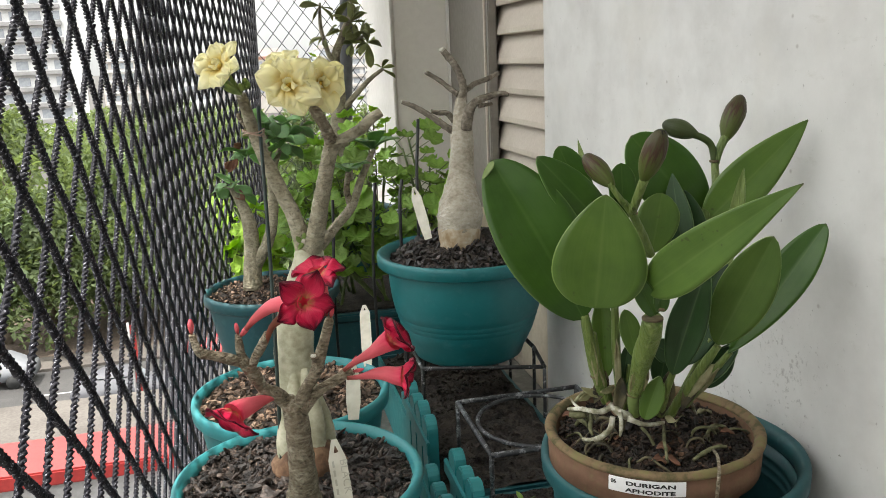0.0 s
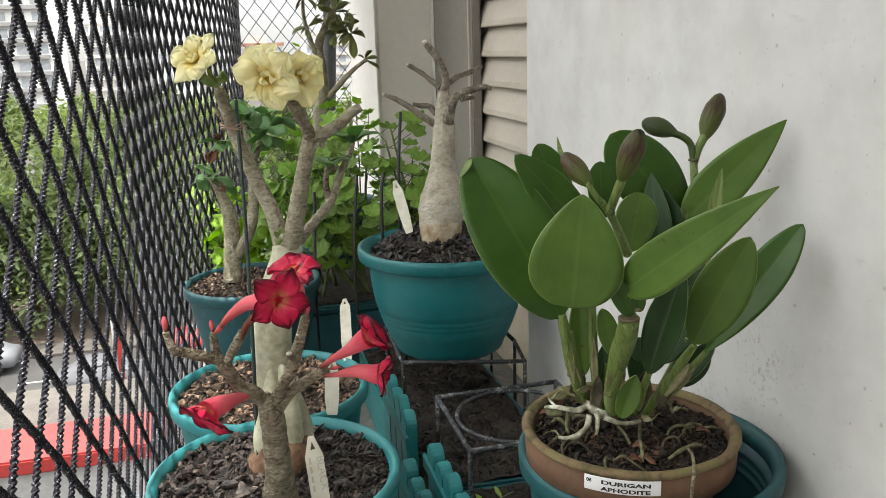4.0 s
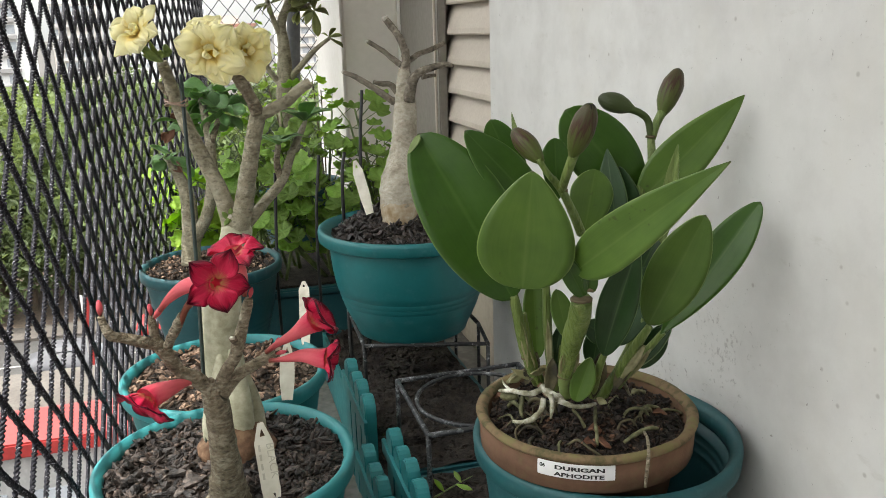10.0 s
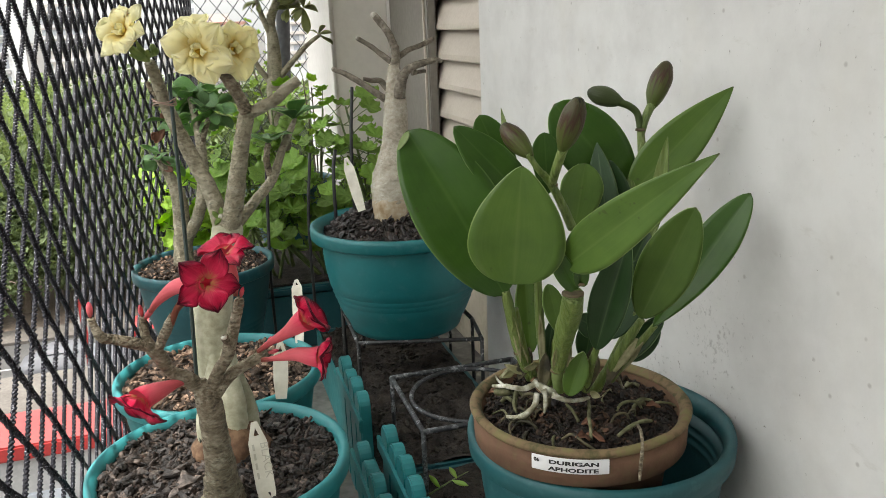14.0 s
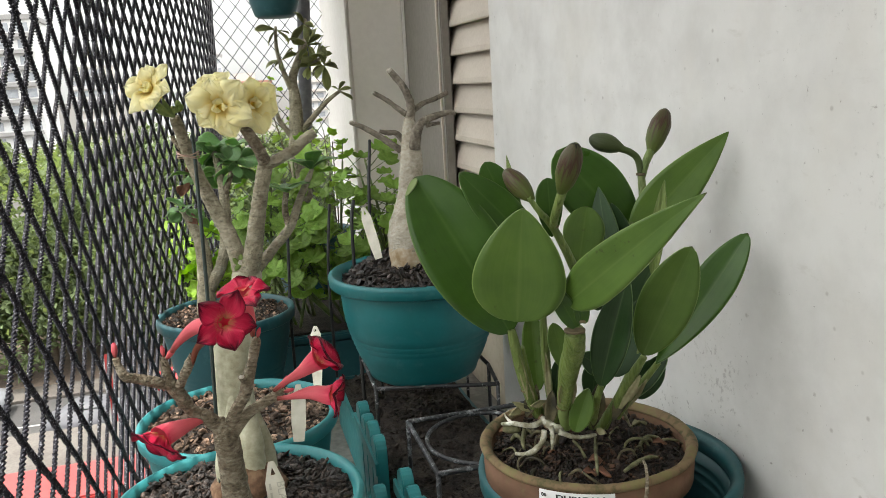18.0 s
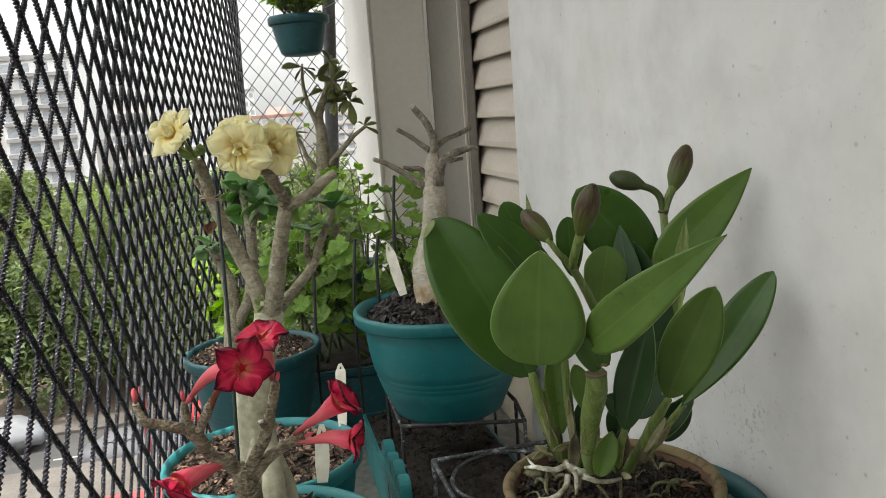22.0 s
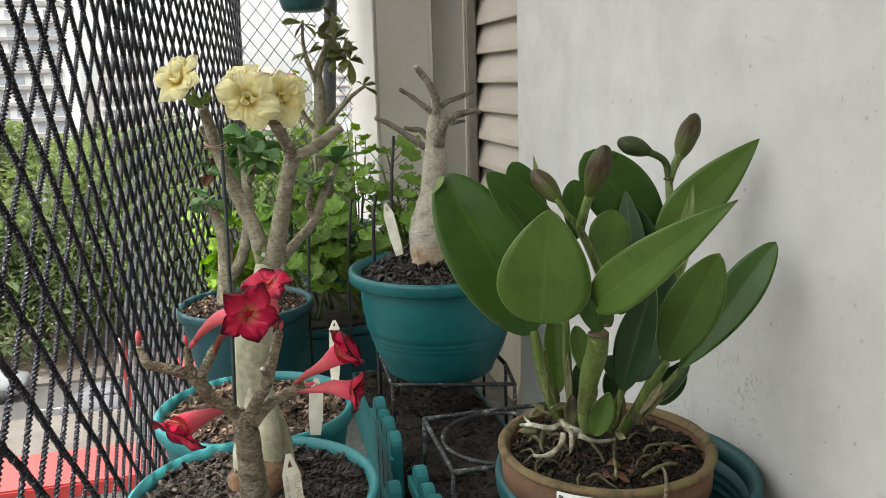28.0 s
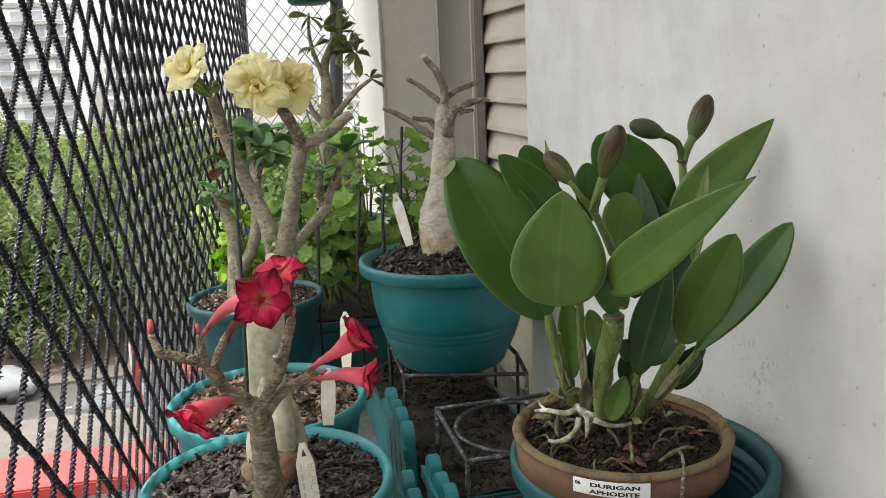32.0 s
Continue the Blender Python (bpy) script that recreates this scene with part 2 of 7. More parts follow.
def plaster_material():
    m, nt, b = material("white_plaster", 0.85, spec=0.25)
    n1, n2, n3 = noise_of(nt, 2.2, 5.0), noise_of(nt, 9.0, 6.0, 0.65), noise_of(nt, 70.0, 3.0)
    col = ramp(nt, n1, [(0.3, (0.61, 0.6, 0.578)), (0.7, (0.685, 0.68, 0.662))])
    col = mixc(nt, ramp(nt, n2, [(0.42, (0, 0, 0)), (0.75, (0.8, 0.8, 0.8))]), col, (0.5, 0.49, 0.472))
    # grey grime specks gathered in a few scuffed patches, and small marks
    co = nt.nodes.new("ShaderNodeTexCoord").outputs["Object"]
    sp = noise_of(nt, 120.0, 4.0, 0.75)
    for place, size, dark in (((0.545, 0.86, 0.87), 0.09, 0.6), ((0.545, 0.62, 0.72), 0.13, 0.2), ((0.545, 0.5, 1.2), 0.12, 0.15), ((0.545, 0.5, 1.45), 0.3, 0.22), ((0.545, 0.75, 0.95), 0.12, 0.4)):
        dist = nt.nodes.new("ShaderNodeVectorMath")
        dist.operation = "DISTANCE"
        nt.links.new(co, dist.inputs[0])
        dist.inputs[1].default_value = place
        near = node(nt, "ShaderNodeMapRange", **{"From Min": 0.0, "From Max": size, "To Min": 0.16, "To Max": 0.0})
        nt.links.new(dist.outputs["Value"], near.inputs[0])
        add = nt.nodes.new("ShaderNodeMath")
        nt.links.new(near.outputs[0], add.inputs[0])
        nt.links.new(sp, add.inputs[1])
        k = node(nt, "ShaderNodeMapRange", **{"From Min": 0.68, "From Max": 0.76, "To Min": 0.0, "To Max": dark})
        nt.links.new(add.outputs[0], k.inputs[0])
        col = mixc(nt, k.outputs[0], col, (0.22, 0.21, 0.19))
    # faint warm blotches, thin smears and small chips all over
    warm = noise_of(nt, 6.0, 4.0, 0.6, stretch=(1.0, 1.0, 0.7))
    col = mixc(nt, ramp(nt, warm, [(0.52, (0, 0, 0)), (0.72, (0.5, 0.5, 0.5))]), col, (0.6, 0.575, 0.52))
    smear = noise_of(nt, 26.0, 5.0, 0.7, stretch=(1.0, 0.6, 1.6))
    col = mixc(nt, ramp(nt, smear, [(0.62, (0, 0, 0)), (0.74, (0.45, 0.45, 0.45))]), col, (0.47, 0.45, 0.41))
    chips = node(nt, "ShaderNodeTexVoronoi", Scale=26.0, Randomness=1.0)
    nt.links.new(co, chips.inputs["Vector"])
    col = mixc(nt, ramp(nt, chips.outputs["Distance"], [(0.03, (0.55, 0.55, 0.55)), (0.075, (0, 0, 0))]), col, (0.3, 0.28, 0.25))
    nt.links.new(col, b.inputs["Base Color"])
    bump(nt, b, n2, 0.25, 0.004)
    return m


PLASTER = plaster_material()
CREAM = mottled("cream_paint", [(0.3, (0.5, 0.43, 0.32)), (0.7, (0.6, 0.53, 0.42))], 3, 0.8)
COLUMN = mottled("warm_grey_paint", [(0.3, (0.79, 0.74, 0.67)), (0.7, (0.84, 0.79, 0.72))], 3, 0.7, relief=0.1)
COLUMN_LIGHT = mottled("off_white_paint", [(0.3, (0.8, 0.77, 0.72)), (0.7, (0.86, 0.83, 0.79))], 3, 0.75, relief=0.1)
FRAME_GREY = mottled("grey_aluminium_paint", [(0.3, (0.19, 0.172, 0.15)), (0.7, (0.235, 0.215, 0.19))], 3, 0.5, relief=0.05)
SLAT = mottled("beige_shutter_paint", [(0.3, (0.47, 0.41, 0.345)), (0.7, (0.54, 0.48, 0.41))], 5, 0.5, fine=150, relief=0.08, stretch=(1, 1, 1), vary=0.05)
DARK = mottled("dark_gap", [(0.3, (0.06, 0.052, 0.045)), (0.7, (0.1, 0.088, 0.075))], 5, 0.8)
CONCRETE = mottled("ledge_concrete", [(0.3, (0.16, 0.15, 0.135)), (0.7, (0.27, 0.255, 0.23))], 6, 0.9)
FLOOR = mottled("floor_tile_grey", [(0.3, (0.14, 0.125, 0.11)), (0.7, (0.2, 0.18, 0.16))], 4, 0.6)
CEIL = mottled("ceiling_paint", [(0.3, (0.76, 0.75, 0.73)), (0.7, (0.82, 0.81, 0.79))], 3, 0.85)


def teal(name, lo, hi, rough=0.42):
    m, nt, b = material(name, rough)
    n1, n2, n3 = noise_of(nt, 14.0, 5.0), noise_of(nt, 55.0, 4.0, 0.65), noise_of(nt, 300.0, 2.0)
    col = ramp(nt, n1, [(0.3, lo), (0.72, hi)])
    dust = ramp(nt, n2, [(0.55, (0, 0, 0)), (0.85, (0.4, 0.4, 0.4))])
    col = mixc(nt, dust, col, (0.11, 0.24, 0.25))
    nt.links.new(col, b.inputs["Base Color"])
    rr = node(nt, "ShaderNodeMapRange", **{"To Min": rough - 0.12, "To Max": rough + 0.2})
    nt.links.new(n2, rr.inputs[0])
    nt.links.new(rr.outputs[0], b.inputs["Roughness"])
    bump(nt, b, n3, 0.06, 0.001)
    return m


TEAL = teal("teal_plastic", (0.006, 0.115, 0.125), (0.014, 0.165, 0.175))
TEAL_LIGHT = teal("weathered_teal_plastic", (0.0164, 0.189, 0.205), (0.041, 0.279, 0.295), 0.45)
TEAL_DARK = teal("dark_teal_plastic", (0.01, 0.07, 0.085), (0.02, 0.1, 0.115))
TEAL_FENCE = teal("green_teal_plastic", (0.0144, 0.168, 0.18), (0.036, 0.252, 0.264))


def clay_material():
    m, nt, b = material("terracotta_clay", 0.85, spec=0.2)
    n1, n2 = noise_of(nt, 18.0, 5.0, 0.6), noise_of(nt, 90.0, 4.0, 0.65)
    col = ramp(nt, n1, [(0.35, (0.11, 0.062, 0.04)), (0.65, (0.195, 0.11, 0.07))])
    moss = ramp(nt, n2, [(0.5, (0, 0, 0)), (0.72, (0.6, 0.6, 0.6))])
    col = mixc(nt, moss, col, (0.14, 0.11, 0.055))
    nt.links.new(col, b.inputs["Base Color"])
    bump(nt, b, n2, 0.35, 0.002)
    return m


CLAY = clay_material()
CLAY_RIM = mottled("mossy_clay_rim", [(0.3, (0.075, 0.068, 0.024)), (0.5, (0.175, 0.115, 0.06)), (0.7, (0.165, 0.14, 0.055))], 30, 0.85, 110, 0.5)
BARK_DARK = mottled("dark_wet_bark_chips", [(0.2, (0.006, 0.005, 0.005)), (0.5, (0.02, 0.0155, 0.0145)), (0.85, (0.06, 0.046, 0.042))], 60, 0.55, 260, 0.7, island=0.7)
SOIL = mottled("dark_potting_soil", [(0.3, (0.012, 0.009, 0.007)), (0.7, (0.05, 0.038, 0.03))], 40, 0.95, 220, 1.0, 0.006)
BARK_BITS = mottled("bark_chips", [(0.2, (0.007, 0.005, 0.004)), (0.5, (0.03, 0.022, 0.018)), (0.85, (0.115, 0.086, 0.068))], 60, 0.55, 260, 0.8, island=0.8)
# brown chips with the deep shade under the orchid put into their colour
BARK_WARM = mottled("shaded_brown_bark_chips", [(0.25, (0.006, 0.004, 0.0035)), (0.5, (0.02, 0.013, 0.009)), (0.8, (0.075, 0.043, 0.027))], 60, 0.9, 260, 0.7, island=0.75)
FLAKE_DARK = mottled("dark_bark_flake", [(0.2, (0.012, 0.009, 0.008)), (0.5, (0.045, 0.035, 0.029)), (0.8, (0.12, 0.095, 0.08))], 70, 0.55, 240, 0.8, vary=0.5)
FLAKE = mottled("red_brown_bark_flake", [(0.2, (0.05, 0.02, 0.013)), (0.5, (0.09, 0.045, 0.03)), (0.8, (0.17, 0.095, 0.065))], 70, 0.9, 220, 0.8, vary=0.35)
GRAVELLY = mottled("gravelly_brown_mix", [(0.25, (0.06, 0.04, 0.028)), (0.5, (0.16, 0.11, 0.078)), (0.75, (0.3, 0.22, 0.165))], 60, 0.9, 260, 0.7, island=0.75)
WIRE = mottled("black_coated_wire", [(0.3, (0.012, 0.012, 0.013)), (0.62, (0.03, 0.03, 0.032)), (0.75, (0.3, 0.3, 0.3))], 60, 0.5, 250, 0.4)
WIRE_WORN = mottled("worn_grey_wire", [(0.3, (0.012, 0.013, 0.015)), (0.55, (0.03, 0.032, 0.036)), (0.85, (0.32, 0.33, 0.34))], 60, 0.5, 250, 0.4)


def rope_material(name, lo, hi):
    m, nt, b = material(name, 0.5, spec=0.25)
    n = noise_of(nt, 420.0, 3.0, 0.7)
    # the last stop paints small pale glints into the cord colour
    nt.links.new(ramp(nt, n, [(0.42, lo), (0.55, hi), (0.6, (0.03, 0.03, 0.04)), (0.66, (0.4, 0.4, 0.45))]), b.inputs["Base Color"])
    bump(nt, b, n, 0.7, 0.001)
    return m


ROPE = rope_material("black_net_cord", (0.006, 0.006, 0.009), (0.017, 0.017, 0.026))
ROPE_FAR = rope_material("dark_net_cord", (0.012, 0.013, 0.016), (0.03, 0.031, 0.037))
STEM_GREY = mottled("grey_adenium_bark", [(0.1, (0.13, 0.112, 0.068)), (0.5, (0.285, 0.255, 0.175)), (0.9, (0.42, 0.385, 0.29))], 45, 0.75, 170, 0.9, 0.005, stretch=(0.85, 0.85, 1.25), flecks=0.35)
STEM_RED = mottled("brown_adenium_bark", [(0.1, (0.075, 0.053, 0.03)), (0.48, (0.22, 0.18, 0.118)), (0.85, (0.42, 0.375, 0.28))], 80, 0.8, 280, 1.0, 0.007, stretch=(0.8, 0.8, 1.3), flecks=0.5)
CAUDEX = mottled("pale_green_caudex", [(0.2, (0.29, 0.27, 0.175)), (0.5, (0.43, 0.415, 0.29)), (0.8, (0.56, 0.54, 0.41))], 26, 0.55, 120, 0.3, 0.003, stretch=(1, 1, 1.2))
CAUDEX_PALE = mottled("pale_grey_caudex", [(0.1, (0.2, 0.165, 0.11)), (0.5, (0.37, 0.335, 0.265)), (0.9, (0.5, 0.47, 0.4))], 30, 0.75, 150, 0.8, 0.005, stretch=(1, 1, 1.4))
CAUDEX_ROOT = mottled("brown_root_crown", [(0.25, (0.06, 0.03, 0.016)), (0.5, (0.15, 0.08, 0.042)), (0.75, (0.27, 0.165, 0.095))], 40, 0.8, 110, 0.5)
BARE_BARK = mottled("dark_grey_bare_bark", [(0.15, (0.06, 0.048, 0.034)), (0.5, (0.17, 0.145, 0.11)), (0.85, (0.31, 0.275, 0.22))], 50, 0.85, 170, 0.9, 0.005, flecks=0.3)
CAUDEX_TAN = mottled("tan_caudex_foot", [(0.25, (0.27, 0.19, 0.1)), (0.5, (0.38, 0.3, 0.2)), (0.75, (0.48, 0.42, 0.32))], 40, 0.8, 110, 0.5)
WOUND = mottled("pale_cut_wood", [(0.3, (0.4, 0.37, 0.31)), (0.7, (0.52, 0.49, 0.42))], 60, 0.8)
TEAL_DEEP = teal("deep_teal_plastic", (0.005, 0.06, 0.068), (0.011, 0.088, 0.096), 0.52)
STAKE = mottled("dark_green_plastic_stake", [(0.3, (0.008, 0.02, 0.016)), (0.7, (0.016, 0.035, 0.028))], 60, 0.4)
BLACK_STAKE = mottled("black_plastic_stake", [(0.3, (0.008, 0.008, 0.009)), (0.7, (0.02, 0.02, 0.02))], 60, 0.5)
TAG = mottled("cream_plastic_tag", [(0.3, (0.55, 0.52, 0.42)), (0.7, (0.68, 0.65, 0.55))], 50, 0.55, relief=0.05)
INK = mottled("faded_pencil", [(0.3, (0.4, 0.38, 0.3)), (0.7, (0.47, 0.45, 0.37))], 100, 0.8, relief=0)
PAPER = mottled("white_label", [(0.3, (0.74, 0.74, 0.74)), (0.7, (0.8, 0.8, 0.8))], 40, 0.4, relief=0.03)
BLACK_INK = mottled("black_print", [(0.3, (0.01, 0.01, 0.01)), (0.7, (0.016, 0.016, 0.016))], 40, 0.5, relief=0)
TWINE = mottled("copper_twist_tie", [(0.3, (0.25, 0.15, 0.11)), (0.7, (0.42, 0.29, 0.23))], 100, 0.5)
ORCHID_DARK = leaf_material("orchid_leaf_dark", (0.026, 0.072, 0.007), (0.043, 0.103, 0.011), (0.1, 0.165, 0.045), 0.36, 0.3, 0.07, 0.1, 0.35, 0.06, 0.35)
ORCHID_MID = leaf_material("orchid_leaf_green", (0.058, 0.114, 0.016), (0.083, 0.149, 0.023), (0.165, 0.225, 0.07), 0.38, 0.2, 0.06, 0.1, 0.4, 0.08, 0.35)
# blue-green darkened so the clump's inner shade lies in the leaf colour
ORCHID_DEEP = leaf_material("orchid_leaf_blue_green_shaded", (0.015, 0.042, 0.012), (0.025, 0.062, 0.019), (0.1, 0.16, 0.06), 0.38, 0.35, 0.06, 0.08, 0.0, 0.06, 0.35)
BULB = mottled("orchid_pseudobulb", [(0.2, (0.085, 0.135, 0.025)), (0.5, (0.13, 0.185, 0.04)), (0.8, (0.2, 0.25, 0.075))], 25, 0.45, 90, 0.8, 0.004, stretch=(4.0, 4.0, 0.2))
FOLD = mottled("pale_leaf_underside", [(0.3, (0.14, 0.2, 0.05)), (0.7, (0.2, 0.27, 0.09))], 40, 0.5)
SHEATH_DARK = mottled("dark_withered_sheath", [(0.3, (0.03, 0.026, 0.014)), (0.7, (0.11, 0.095, 0.05))], 60, 0.8)
SHEATH = mottled("papery_sheath", [(0.3, (0.2, 0.19, 0.09)), (0.7, (0.36, 0.34, 0.2))], 60, 0.8)
NODE = mottled("brown_node_ring", [(0.3, (0.09, 0.07, 0.035)), (0.7, (0.17, 0.13, 0.07))], 60, 0.8)
BUD = petal_material("orchid_bud", [(0.0, (0.085, 0.115, 0.024)), (0.3, (0.08, 0.088, 0.026)), (0.5, (0.06, 0.028, 0.02)), (0.7, (0.065, 0.062, 0.026)), (0.92, (0.012, 0.012, 0.009))], 1.0, 0.45, 0.06)
BUD_GREEN = petal_material("green_orchid_bud", [(0.0, (0.06, 0.085, 0.025)), (0.5, (0.055, 0.07, 0.03)), (1.0, (0.03, 0.035, 0.02))], 0.5, 0.45, 0.06)
ROOT_W = mottled("white_orchid_root", [(0.25, (0.12, 0.11, 0.06)), (0.5, (0.31, 0.295, 0.21)), (0.8, (0.68, 0.67, 0.6))], 60, 0.75, 150, 0.3)
ROOT_G = mottled("dry_green_root", [(0.25, (0.045, 0.045, 0.018)), (0.5, (0.11, 0.11, 0.05)), (0.78, (0.24, 0.23, 0.13))], 40, 0.8, 150, 0.5)
YELLOW = petal_material("pale_yellow_petal", [(0.0, (0.62, 0.42, 0.06)), (0.3, (0.95, 0.83, 0.36)), (0.5, (0.98, 0.93, 0.58)), (1.0, (0.99, 0.96, 0.7))], 0.1, 0.6, 0.5)
RED = petal_material("crimson_petal", [(0.0, (0.5, 0.22, 0.07)), (0.16, (0.62, 0.13, 0.1)), (0.3, (0.66, 0.025, 0.085)), (0.66, (0.54, 0.009, 0.055)), (0.92, (0.1, 0.0015, 0.013))], 0.7, 0.38, 0.16, rim=0.28)
PINK = petal_material("pink_flower_tube", [(0.0, (0.2, 0.06, 0.035)), (0.22, (0.62, 0.12, 0.13)), (0.6, (0.8, 0.155, 0.19)), (1.0, (0.72, 0.04, 0.1))], 0.35, 0.45, 0.2)
GREEN_BUD = mottled("fresh_green_bud", [(0.3, (0.13, 0.2, 0.04)), (0.7, (0.25, 0.34, 0.1))], 60, 0.6)
# geranium and lime greens include the brightness of sun and backlight at the far end
GERANIUM = leaf_material("geranium_leaf", (0.23, 0.4, 0.08), (0.43, 0.62, 0.16), (0.46, 0.62, 0.22), 0.42, 0.22, 0.3, 0.58)
LIME = leaf_material("lime_leaf", (0.36, 0.56, 0.06), (0.52, 0.72, 0.13), (0.52, 0.66, 0.2), 0.5, 0.2, 0.2, 0.62)
ADENIUM_LEAF = leaf_material("adenium_leaf", (0.16, 0.33, 0.13), (0.27, 0.46, 0.19), (0.32, 0.48, 0.22), 0.4, 0.4, 0.25, 0.55)
OLIVE_LEAF = leaf_material("olive_leaf", (0.19, 0.21, 0.085), (0.32, 0.345, 0.155), (0.3, 0.32, 0.17), 0.5, 0.3, 0.3, 0.45)
DRY_LEAF = leaf_material("dry_brown_leaf", (0.14, 0.06, 0.035), (0.24, 0.115, 0.07), (0.2, 0.1, 0.06), 0.7, 0.1, 0.15, 0.2)
GSTEM = mottled("green_stem", [(0.3, (0.09, 0.13, 0.035)), (0.7, (0.18, 0.23, 0.075))], 30, 0.6)
BSTEM = mottled("brown_stem", [(0.3, (0.07, 0.05, 0.03)), (0.7, (0.15, 0.11, 0.07))], 30, 0.8)
GREY_PIPE = mottled("dark_grey_post", [(0.3, (0.06, 0.06, 0.065)), (0.7, (0.1, 0.1, 0.105))], 12, 0.6)
CLOTH = mottled("pale_grey_cloth", [(0.3, (0.5, 0.5, 0.5)), (0.7, (0.62, 0.62, 0.62))], 12, 0.9)


# ---- mesh helpers ----
def thing(name, at, label, category, group="", kind=""):
    e = new(name)
    e.empty_display_size = 0.05
    e.location = at
    bpy.context.view_layer.update()
    return tagged(e, label, category, group, kind)


def part(name, bm, mat, parent=None, label="", smooth=True):
    """Links a bmesh, given in world coordinates, as one mesh object under its thing or part."""
    me = bpy.data.meshes.new(name)
    bmesh.ops.recalc_face_normals(bm, faces=bm.faces)
    if smooth:
        for f in bm.faces:
            f.smooth = True
    bm.to_mesh(me)
    bm.free()
    me.materials.append(mat)
    ob = new(name, me)
    if parent is not None:
        ob.parent = parent
        if parent.type == "EMPTY":
            ob.matrix_parent_inverse = parent.matrix_basis.inverted()
    if label:
        ob["label"] = label
    return ob


def V(p):
    return Vector(p)


def box(bm, lo, hi, bev=0.0):
    lo, hi = V(lo), V(hi)
    r = bmesh.ops.create_cube(bm, size=1.0, matrix=Matrix.LocRotScale((lo + hi) / 2, None, hi - lo))
    if bev:
        edges = {e for v in r["verts"] for e in v.link_edges}
        bmesh.ops.bevel(bm, geom=list(edges), offset=bev, segments=2, affect="EDGES")
    return bm


def spline(pts, n):
    """A smooth run of n + 1 points through the given ones (Catmull-Rom), with radii carried as a fourth value."""
    p = [np.array(q, float) for q in pts]
    p = [2 * p[0] - p[1]] + p + [2 * p[-1] - p[-2]]
    out = []
    m = len(p) - 3
    for i in range(n + 1):
        s = min(i / n * m, m - 1e-6)
        k, u = int(s), s - int(s)
        a, b, c, d = p[k : k + 4]
        out.append(0.5 * (2 * b + (c - a) * u + (2 * a - 5 * b + 4 * c - d) * u * u + (3 * b - a - 3 * c + d) * u ** 3))
    return out


def tube(bm, pts, n=24, sides=12, rough=0.0, knots=0.0, freq=40.0, cap=True, uv=False):
    """A tapering limb through points of (x, y, z, radius), with an uneven skin and swollen leaf scars."""
    run = spline(pts, n)
    rings = []
    side = None
    lay = bm.loops.layers.uv.verify() if uv else None
    for i, q in enumerate(run):
        c, r = Vector(q[:3]), max(float(q[3]), 0.0002)
        t = Vector(run[min(i + 1, n)][:3]) - Vector(run[max(i - 1, 0)][:3])
        if t.length < 1e-9:
            t = Vector((0, 0, 1))
        t.normalize()
        if side is None:
            side = t.orthogonal().normalized()
        side = (side - side.dot(t) * t).normalized()
        up = t.cross(side)
        ring = []
        for k in range(sides):
            a = 2 * math.pi * k / sides
            dirn = side * math.cos(a) + up * math.sin(a)
            f = 1.0
            if rough:
                f += rough * noise.noise((c + dirn * r) * freq)
            if knots:
                f += knots * max(0.0, noise.noise((c + dirn * r * 1.5) * freq * 2.2) - 0.25)
            ring.append(bm.verts.new(c + dirn * r * f))
        rings.append(ring)
    for i, (a, b) in enumerate(zip(rings, rings[1:])):
        for k in range(sides):
            f = bm.faces.new((a[k], a[(k + 1) % sides], b[(k + 1) % sides], b[k]))
            if uv:
                for lp, (du, dv) in zip(f.loops, ((0, 0), (1, 0), (1, 1), (0, 1))):
                    lp[lay].uv = ((k + du) / sides, (i + dv) / n)
    if cap:
        bm.faces.new(rings[0][::-1])
        bm.faces.new(rings[-1])
    return bm


def lathe(bm, centre, profile, seg=64, wobble=0.0, seed=0.0):
    """Turns a profile of (radius, height) round the upright axis through centre. A closed profile gives a wall with thickness."""
    c = V(centre)
    rings = []
    for r, z in profile:
        ring = []
        for k in range(seg):
            a = 2 * math.pi * k / seg
            w = 1 + wobble * noise.noise(Vector((math.cos(a) * 2 + seed, math.sin(a) * 2, z * 30)))
            ring.append(bm.verts.new(c + Vector((r * w * math.cos(a), r * w * math.sin(a), z))))
        rings.append(ring)
    for a, b in zip(rings, rings[1:]):
        for k in range(seg):
            bm.faces.new((a[k], a[(k + 1) % seg], b[(k + 1) % seg], b[k]))
    if profile[0][0] < 0.02:
        bm.faces.new(rings[0][::-1])
        bm.faces.new(rings[-1])
    else:
        for k in range(seg):
            bm.faces.new((rings[-1][k], rings[-1][(k + 1) % seg], rings[0][(k + 1) % seg], rings[0][k]))
    return bm


